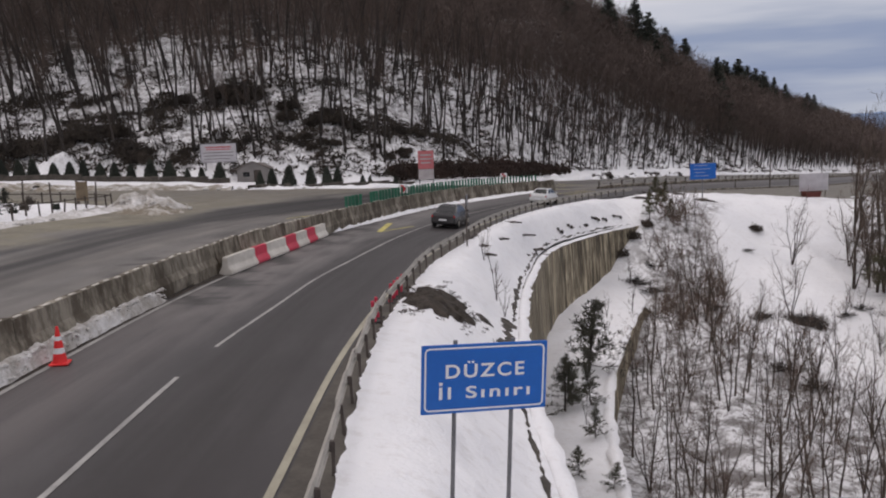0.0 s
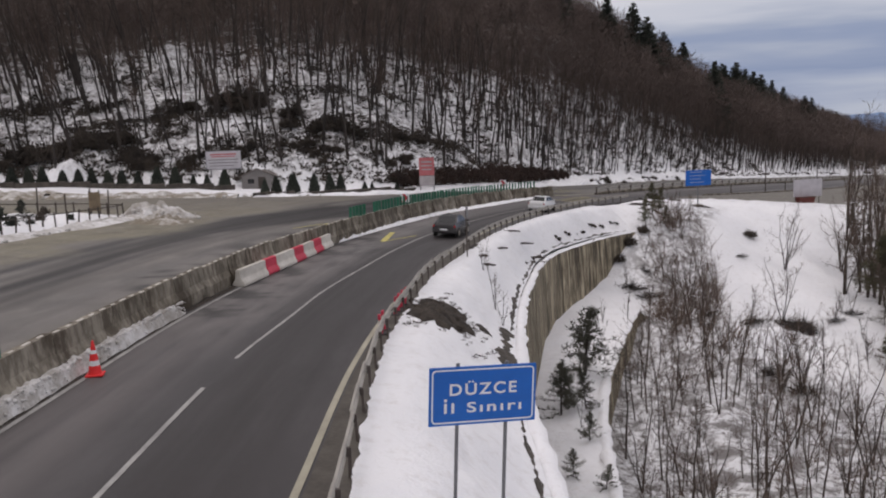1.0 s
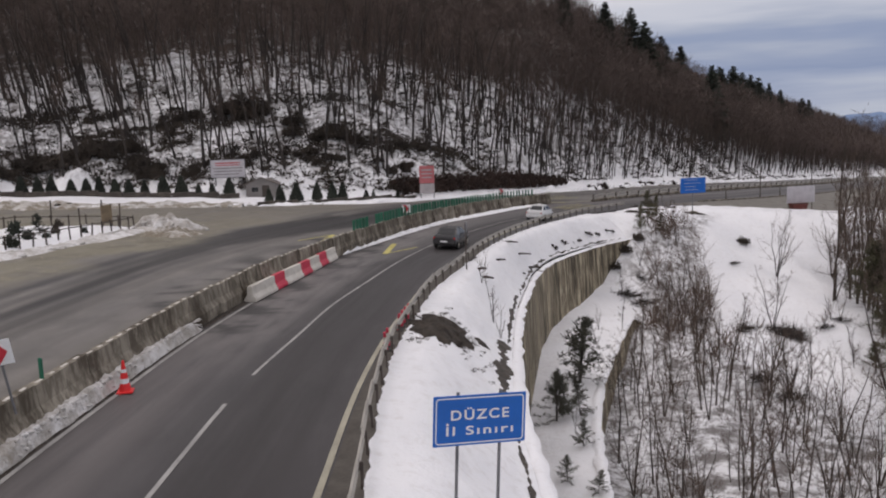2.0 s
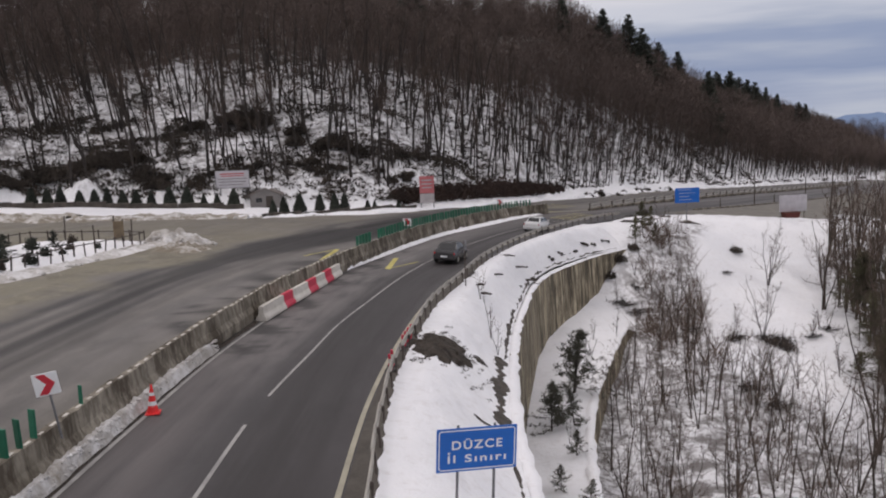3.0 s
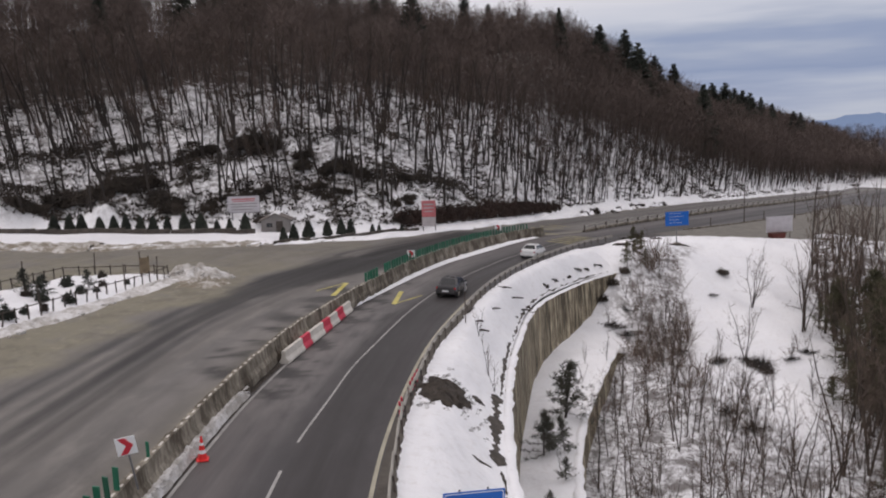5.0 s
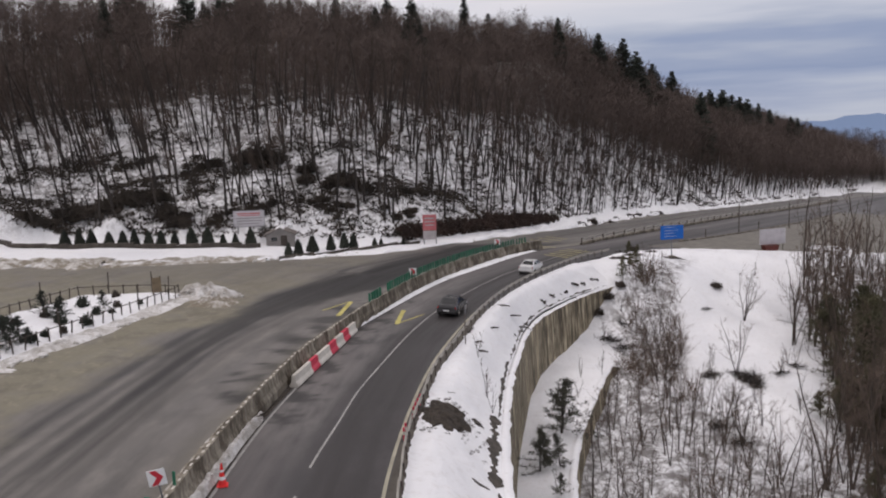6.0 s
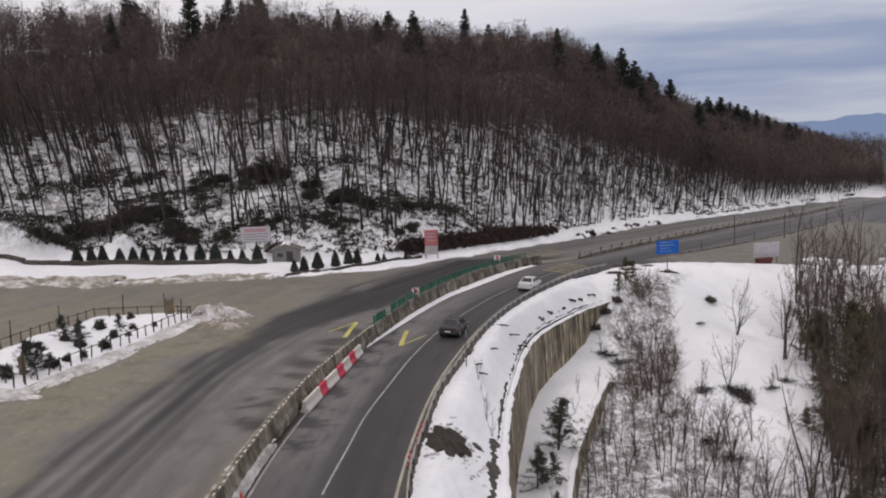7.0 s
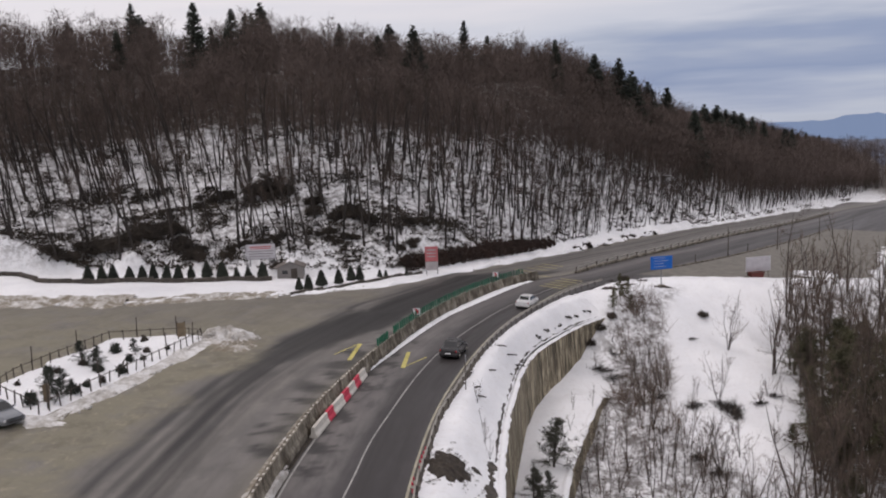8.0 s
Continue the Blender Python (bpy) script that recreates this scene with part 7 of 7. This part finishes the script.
na, nr = 120, 14
ang = np.linspace(0, 2 * np.pi, na + 1)[:-1]
IX, IY, IZ = np.zeros((nr, na)), np.zeros((nr, na)), np.zeros((nr, na))
for j, a in enumerate(ang):
    for i in range(nr):
        f = i / (nr - 1) * (1.10 + 0.05 * math.sin(5 * a) + 0.03 * math.sin(11 * a))
        IX[i, j], IY[i, j] = isl_point(a, f)
rr = np.linspace(0, 1, nr)[:, None]
IZ = z_left(IX, IY) + 0.30 * (1 - smooth01(0.72, 1.0, rr)) + 0.08 * fnoise(IX, IY, 2.6, 4) * (1 - rr ** 4) + 0.05 * fnoise(IX, IY, 0.9, 5) * (1 - rr ** 6) - 0.04 * (rr > 0.99)
i = np.arange(nr * na).reshape(nr, na)
j = np.roll(i, -1, 1)
tagged(array_mesh("island", np.stack([IX, IY, IZ], -1).reshape(-1, 3), np.stack([i[:-1], i[1:], j[1:], j[:-1]], -1).reshape(-1, 4), SNOW_CLEAN, smooth=True), "snow-covered planted island in the asphalt", "traffic island", kind="structure")
isl_z = lambda x, y: float(z_left(x, y)) + 0.26
fence = thing("wooden_fence", pose(0, 0, 0), "low dark wooden fence round the planted island", "fence")
fp = part("post", box(bmesh.new(), 0.09, 0.09, 1.0, (0, 0, -0.25), bevel=0.015), WOOD_DARK, fence)
fr = part("rail", box(bmesh.new(), 1.0, 0.04, 0.065, (0.5, 0, 0), bevel=0.01), WOOD_DARK, fence)
loop = np.concatenate([ISL, ISL[:1]])
inner = isl_c + (loop - isl_c) * 0.97
s = np.concatenate(([0], np.cumsum(np.hypot(*np.diff(inner, axis=0).T))))
n_post = int(s[-1] / 1.15)
ring = [np.array([np.interp(q0, s, inner[:, k]) for k in (0, 1)]) for q0 in np.linspace(0, s[-1], n_post + 1)]
for k in range(n_post):
    (x, y), (x2, y2) = ring[k], ring[k + 1]
    z, z2 = isl_z(x, y), isl_z(x2, y2)
    mp = pose(x, y, z, rng.randn() * 3, rng.randn() * 3, rng.rand() * 20)
    ln = math.dist((x, y, z), (x2, y2, z2))
    mr = Matrix.Translation((x, y, z)) @ (Vector((x2 - x, y2 - y, z2 - z)).to_track_quat("X", "Z").to_matrix().to_4x4())
    if k == 0:
        fp.matrix_basis = mp
        fr.matrix_basis = mr @ Matrix.Translation((0, 0, 0.58)) @ Matrix.Diagonal((ln, 1, 1, 1))
    else:
        share("post", fp.data, fence, mp)
        share("rail", fr.data, fence, mr @ Matrix.Translation((0, 0, 0.58)) @ Matrix.Diagonal((ln, 1, 1, 1)))
tall = None
for f in (0.02, 0.16, 0.27, 0.44, 0.52, 0.60, 0.68, 0.80, 0.90):
    x, y = ring[int(f * n_post)]
    m = pose(x, y, isl_z(x, y) - 0.3, rng.randn() * 2, rng.randn() * 2, 0)
    if tall is None:
        tall = thing("garden_post", m, "thin dark post standing in the island fence", "post", "posts round the island")
        part("shaft", rod(bmesh.new(), (0, 0, 0), (0, 0, 2.0), 0.055, 0.05, 8), WOOD_DARK, tall)
        part("cap", rod(bmesh.new(), (0, 0, 2.0), (0, 0, 2.12), 0.075, 0.04, 8), STEEL_DARK, tall)
    else:
        copy_thing(tall, m)
t = thing("wooden_notice", pose(-24.4, 57.4, isl_z(-24.4, 57.4) - 0.2, 0, 0, 30), "narrow brown wooden notice standing in the island", "notice")
part("board", box(bmesh.new(), 0.75, 0.06, 1.3, (0, 0, 0.5), bevel=0.02), WOOD, t)
part("post", rod(bmesh.new(), (-0.32, 0.05, -0.2), (-0.32, 0.05, 1.9), 0.05), WOOD_DARK, t)
part("post", rod(bmesh.new(), (0.32, 0.05, -0.2), (0.32, 0.05, 1.9), 0.05), WOOD_DARK, t)
ib = [clump(900 + k, 0.7, 0.7, 0.9, 260, 0.26, 0.4) for k in range(3)]
for k, (x, y, h, pine) in enumerate(((-30.1, 49.1, 2.0, 1), (-28.3, 47.2, 1.7, 1), (-28.8, 49.3, 1.5, 1), (-28.5, 52.3, 1.2, 0), (-26.7, 51.9, 1.5, 1), (-25.8, 46.4, 1.0, 0), (-26.3, 43.8, 0.7, 0), (-27.0, 42.6, 0.7, 0), (-30.6, 45.7, 0.8, 0), (-31.2, 45.6, 1.0, 0), (-29.6, 41.6, 1.6, 1), (-28.4, 40.3, 1.8, 1), (-27.6, 39.0, 1.7, 1), (-27.3, 40.9, 1.2, 0), (-28.4, 41.9, 1.6, 1), (-29.1, 38.4, 1.2, 0), (-32.0, 42.4, 0.6, 0), (-24.6, 53.8, 0.6, 0), (-25.9, 52.4, 0.8, 0), (-25.4, 50.0, 0.7, 0), (-27.5, 56.4, 0.8, 0), (-26.4, 49.7, 0.9, 0), (-29.6, 48.2, 0.9, 0), (-27.7, 46.6, 1.0, 0))):
    m = pose(x, y, isl_z(x, y) - 0.05, 0, 0, 40.0 * k)
    if pine:
        ob = tree_thing("young_pine", *yp[k % 3], m, "small snow-dusted pine planted on the island", "tree", "young pines on the island", BARK, NEEDLES)
        ob.scale = (h * 0.42, h * 0.42, h * 0.33)
    else:
        ob = thing("garden_bush", m, "dark evergreen bush planted on the snowy island", "bush", "bushes on the island")
        array_mesh("foliage", *ib[k % 3], NEEDLES if k % 2 else SCRUB, ob)
        ob.scale = (h * 0.66, h * 0.66, h * 0.95)
t = thing("plant_notice", pose(-27.6, 37.6, isl_z(-27.6, 37.6) - 0.1, 0, 0, 25), "narrow pale yellow notice board among the island pines", "notice")
part("board", box(bmesh.new(), 0.42, 0.05, 1.25, (0, 0, 0.5), bevel=0.02), WOOD, t)
part("post", rod(bmesh.new(), (0, 0.05, -0.3), (0, 0.05, 1.6), 0.04), WOOD_DARK, t)
soil_patch(-20.9, 59.6, 2.5, 2.4, 10, z_left, SNOW_BANK, "heap of dirty ploughed snow at the island tip", seed=41, h=1.0, rough=1.7)
soil_patch(59.5, 117.5, 5.0, 3.5, 40, lambda x, y: z_right(x, y), SNOW_CLEAN, "patch of snow behind the white board", seed=51, h=0.4, rough=3)
soil_patch(-19.6, 56.2, 2.0, 2.1, 30, z_left, SNOW_GRIT, "low heap of gritty melting snow", seed=43, h=0.45)
soil_patch(-23.1, 53.4, 1.0, 6.6, -9, z_left, SNOW_DIRTY, "dirty snow along the island edge", seed=45, h=0.3)
soil_patch(-27.3, 35.4, 2.0, 1.1, -20, z_left, SNOW_DIRTY, "dirty snow at the island corner", seed=47, h=0.3)
soil_patch(-25.3, 42.2, 1.1, 6.6, -12, z_left, SNOW_DIRTY, "dirty snow along the island edge", seed=46, h=0.28)

# broken lumps of ploughed snow along the edges
def snow_lump(seed):
    r = np.random.RandomState(seed)
    bm = bmesh.new()
    bmesh.ops.create_icosphere(bm, subdivisions=1, radius=0.5)
    v = np.array([p.co[:] for p in bm.verts]) * (0.7 + 0.5 * r.rand(len(bm.verts), 1)) * np.array([1.3, 0.9, 0.75])
    f = np.array([[q.index for q in face.verts] for face in bm.faces])
    bm.free()
    return v, f


lump_proto = [snow_lump(1200 + k) for k in range(5)]
lumps = []
for k in range(230):
    x = -62 + 54 * rng.rand()
    y = float(np.interp(x, [-80, -36, -28, -20.7, -13.4, -6.8], [71.5, 74, 78, 80, 85.4, 91])) + rng.randn() * 0.45
    lumps.append((x, y, float(z_left(x, y)) + 0.05, rng.rand() * 6.28, 0.15 + 0.5 * rng.rand() ** 2, rng.randint(5)))
for k in range(90):
    y = 36 + 24 * rng.rand()
    x = float(np.interp(y, [36, 48, 60], [-26.2, -23.8, -21.8])) + 0.35 * rng.randn()
    lumps.append((x, y, float(z_left(x, y)) + 0.06, rng.rand() * 6.28, 0.14 + 0.4 * rng.rand() ** 2, rng.randint(5)))
for k in range(150):
    x, y = -20.8 + 1.3 * rng.randn(), 59.6 + 1.3 * rng.randn()
    rise = 0.72 * max(0.0, 1 - ((x + 20.9) / 2.5) ** 2 - ((y - 59.6) / 2.4) ** 2)
    lumps.append((x, y, float(z_left(x, y)) + 0.06 + rise, rng.rand() * 6.28, 0.12 + 0.35 * rng.rand() ** 2, rng.randint(5)))
for k in range(420):
    y = 6 + 23 * rng.rand()
    f = 0.35 + 0.65 * rng.rand()
    x = float(BARRIER(y)) + 0.3 + f * (float(LEFT_EDGE(y)) - 0.2 - float(BARRIER(y)) - 0.3)
    lumps.append((x, y, float(z_right(x, y)) + (0.42 if f < 0.75 else 0.42 - 1.4 * (f - 0.75)), rng.rand() * 6.28, 0.05 + 0.13 * rng.rand() ** 2, rng.randint(5)))
tagged(array_mesh("snow_lumps", *scatter_merge(lump_proto, lumps), SNOW_DIRTY), "broken lumps of dirty ploughed snow beside the asphalt", "snow", kind="stuff")

# ---------------------------------------------------------------- yellow markings
def paint_stroke(a, b, w, zf, material=PAINT_YELLOW, label="worn yellow road marking"):
    a, b = np.array(a, float), np.array(b, float)
    d = (b - a) / np.linalg.norm(b - a)
    n = np.array([-d[1], d[0]]) * w / 2
    rows = []
    for f in np.linspace(0, 1, 6):
        p = a + (b - a) * f
        for q in (p - n, p + n):
            rows.append((q[0], q[1], float(zf(q[0], q[1])) + 0.014))
    return tagged(array_mesh("road_line", rows, grid_faces(2, 6), material), label, "road marking", kind="structure")


paint_stroke((-4.1, 52.0), (-3.8, 57.4), 0.36, z_right)
paint_stroke((-3.98, 52.4), (-2.1, 55.9), 0.13, z_right)
paint_stroke((-8.7, 52.6), (-8.3, 58.4), 0.36, z_left)
paint_stroke((-10.2, 54.4), (-8.5, 58.2), 0.13, z_left)
for k in range(5):
    y = 92.6 + 1.5 * k
    paint_stroke((float(RIGHT_EDGE(y)) - 3.2, y + 1.8), (float(RIGHT_EDGE(y)) - 0.4, y + 0.2), 0.45, z_right, PAINT_FADED)
for k in range(4):
    y = 102.5 + 2.2 * k
    paint_stroke((float(BARRIER(y)) - 6.0, y + 4.5), (float(BARRIER(y)) - 3.0, y + 2.4), 0.45, z_left, PAINT_FADED)
for k in range(3):
    paint_stroke((9.5 + 1.6 * k, 99.8 + 1.2 * k), (11.6 + 1.6 * k, 98.6 + 1.4 * k), 0.4, z_plane, PAINT_FADED)


# ---------------------------------------------------------------- cars
def loft(bm, rings):
    """Skin over closed rings with the same number of corners."""
    vs = [[bm.verts.new(p) for p in r] for r in rings]
    n = len(vs[0])
    for a, b in zip(vs, vs[1:]):
        for k in range(n):
            bm.faces.new((a[k], a[(k + 1) % n], b[(k + 1) % n], b[k]))
    bm.faces.new(list(reversed(vs[0])))
    bm.faces.new(vs[-1])
    bmesh.ops.recalc_face_normals(bm, faces=bm.faces)
    return bm


def car(m, paint, label, hatch=False):
    """Drives towards plus y; 4.3 m long."""
    t = thing("car", m, label, "car")

    def ring(y, w, z0, z1, sh):
        return [(-w * 0.92, y, z0), (w * 0.92, y, z0), (w, y, z0 + 0.18), (w, y, z0 + (z1 - z0) * 0.6), (w - sh, y, z1), (-w + sh, y, z1), (-w, y, z0 + (z1 - z0) * 0.6), (-w, y, z0 + 0.18)]
    tail = 0.96 if hatch else 0.98
    body = [ring(-2.14, 0.70, 0.36, 0.82, 0.10), ring(-2.06, 0.82, 0.26, tail, 0.12), ring(-1.5, 0.86, 0.24, tail + 0.02, 0.10), ring(-0.6, 0.87, 0.22, 0.97, 0.08), ring(0.5, 0.87, 0.22, 0.95, 0.08), ring(1.1, 0.86, 0.24, 0.92, 0.12), ring(1.8, 0.83, 0.26, 0.80, 0.16), ring(2.08, 0.74, 0.30, 0.66, 0.14), ring(2.15, 0.62, 0.36, 0.58, 0.10)]
    bm = loft(bmesh.new(), body)
    bmesh.ops.bevel(bm, geom=bm.edges[:], offset=0.025, segments=2, affect="EDGES")
    part("body", bm, paint, t)
    rear = -1.95 if hatch else -1.55
    rt = -1.45 if hatch else -0.95
    corner = {}
    for s in (-1, 1):
        corner[s] = [Vector((s * 0.76, rear, 0.95)), Vector((s * 0.78, 1.05, 0.92)), Vector((s * 0.58, 0.30, 1.42)), Vector((s * 0.58, rt, 1.43))]
    bm = loft(bmesh.new(), [[corner[-1][0], corner[1][0], corner[1][1], corner[-1][1]], [corner[-1][3], corner[1][3], corner[1][2], corner[-1][2]]])
    bmesh.ops.bevel(bm, geom=bm.edges[:], offset=0.05, segments=2, affect="EDGES")
    part("cabin", bm, paint, t)

    def pane(name, quad, grow=0.014):
        a, b, c, d = [Vector(q) for q in quad]
        n = (b - a).cross(d - a).normalized()
        bm = bmesh.new()
        fr = [bm.verts.new(q + n * grow) for q in (a, b, c, d)]
        bk = [bm.verts.new(q - n * 0.02) for q in (a, b, c, d)]
        bm.faces.new(fr)
        for k in range(4):
            bm.faces.new((bk[k], bk[(k + 1) % 4], fr[(k + 1) % 4], fr[k]))
        bmesh.ops.recalc_face_normals(bm, faces=bm.faces)
        part(name, bm, GLASS_DARK, t)

    def between(p, q, f):
        return p + (q - p) * f

    def inset(quad, f, g):
        a, b, c, d = quad
        return [between(between(a, d, g), between(b, c, g), f), between(between(a, d, g), between(b, c, g), 1 - f), between(between(a, d, 1 - g), between(b, c, 1 - g), 1 - f), between(between(a, d, 1 - g), between(b, c, 1 - g), f)]
    L_, R_ = corner[-1], corner[1]
    pane("rear_window", inset([L_[0], R_[0], R_[3], L_[3]], 0.08, 0.12))
    pane("windscreen", inset([R_[1], L_[1], L_[2], R_[2]], 0.07, 0.1))
    for s in (-1, 1):
        c = corner[s]
        mid_b, mid_t = between(c[0], c[1], 0.48), between(c[3], c[2], 0.48)
        for q in ([c[0], mid_b, mid_t, c[3]], [mid_b, c[1], c[2], mid_t]):
            quad = inset(q, 0.07, 0.14)
            pane("side_window", quad if s > 0 else [quad[1], quad[0], quad[3], quad[2]])
        part("tail_light", box(bmesh.new(), 0.26, 0.10, 0.16, (s * 0.66, -2.07, 0.68), bevel=0.02), LAMP_RED, t, "red tail light")
        part("headlight", box(bmesh.new(), 0.30, 0.12, 0.13, (s * 0.60, 2.06, 0.52), bevel=0.02), LAMP_CLEAR, t, "clear headlight")
        part("mirror", box(bmesh.new(), 0.18, 0.10, 0.12, (s * 0.93, 0.72, 0.95), bevel=0.02), paint, t)
    part("rear_bumper", box(bmesh.new(), 1.5, 0.12, 0.22, (0, -2.12, 0.34), bevel=0.04), paint, t)
    part("number_plate", box(bmesh.new(), 0.5, 0.02, 0.11, (0, -2.185, 0.50)), SIGN_WHITE, t, "plain pale number plate")
    part("grille", box(bmesh.new(), 0.9, 0.06, 0.12, (0, 2.13, 0.40), bevel=0.01), BLACK_PART, t)
    for sx in (-1, 1):
        for y in (-1.3, 1.32):
            tyre = part("tyre", rod(bmesh.new(), (sx * 0.68, y, 0.31), (sx * 0.88, y, 0.31), 0.31, n=20), RUBBER, t)
            part("rim", rod(bmesh.new(), (sx * 0.80, y, 0.31), (sx * 0.89, y, 0.31), 0.19, n=14), STEEL, tyre, "steel rim")
    return t


def on_road(x, y, turn, zf):
    """A pose that follows the fall of the road."""
    e = 1.0
    n = Vector((-(float(zf(x + e, y)) - float(zf(x - e, y))) / 2, -(float(zf(x, y + e)) - float(zf(x, y - e))) / 2, 1)).normalized()
    fwd = Vector((-math.sin(radians(turn)), math.cos(radians(turn)), 0))
    side = fwd.cross(n).normalized()
    fwd = n.cross(side)
    m = Matrix((side, fwd, n)).transposed().to_4x4()
    m.translation = (x, y, float(zf(x, y)) + 0.02)
    return m


car(on_road(9.3, 80.6, -23, z_right), CAR_WHITE, "white saloon car on the bend of the road")
car(on_road(0.3, 57.2, -15, z_right), CAR_DARK, "dark grey saloon car driving up the bend")
car(on_road(-30.0, 35.2, -118, z_left), CAR_GREY, "grey hatchback beside the planted island", True)

# ---------------------------------------------------------------- cast panels of the tall wall
rows = along(WALL, 12.0, 88.3, 1.22)
for k in range(len(rows) - 1):
    (xa, ya, _), (xb, yb, _) = rows[k], rows[k + 1]
    d = Vector((xb - xa, yb - ya, 0)).normalized()
    n = Vector((d.y, -d.x, 0))
    a, b = Vector((xa, ya, 0)) + d * 0.02, Vector((xb, yb, 0)) - d * 0.02
    bm = bmesh.new()
    rings = []
    for p, y in ((a, ya), (b, yb)):
        zt, zb = float(z_crown(y)) + 0.05, -9.6 + max(0.0, y - 72) * 0.14
        lean = Vector((0.25, 0, 0))
        rings.append([p + Vector((0, 0, zt)) + n * 0.045, p + lean + Vector((0, 0, zb)) + n * 0.045, p + lean + Vector((0, 0, zb)) - n * 0.05, p + Vector((0, 0, zt)) - n * 0.05])
    loft(bm, rings)
    part("panel", bm, WALL_CONCRETE, upper_wall)
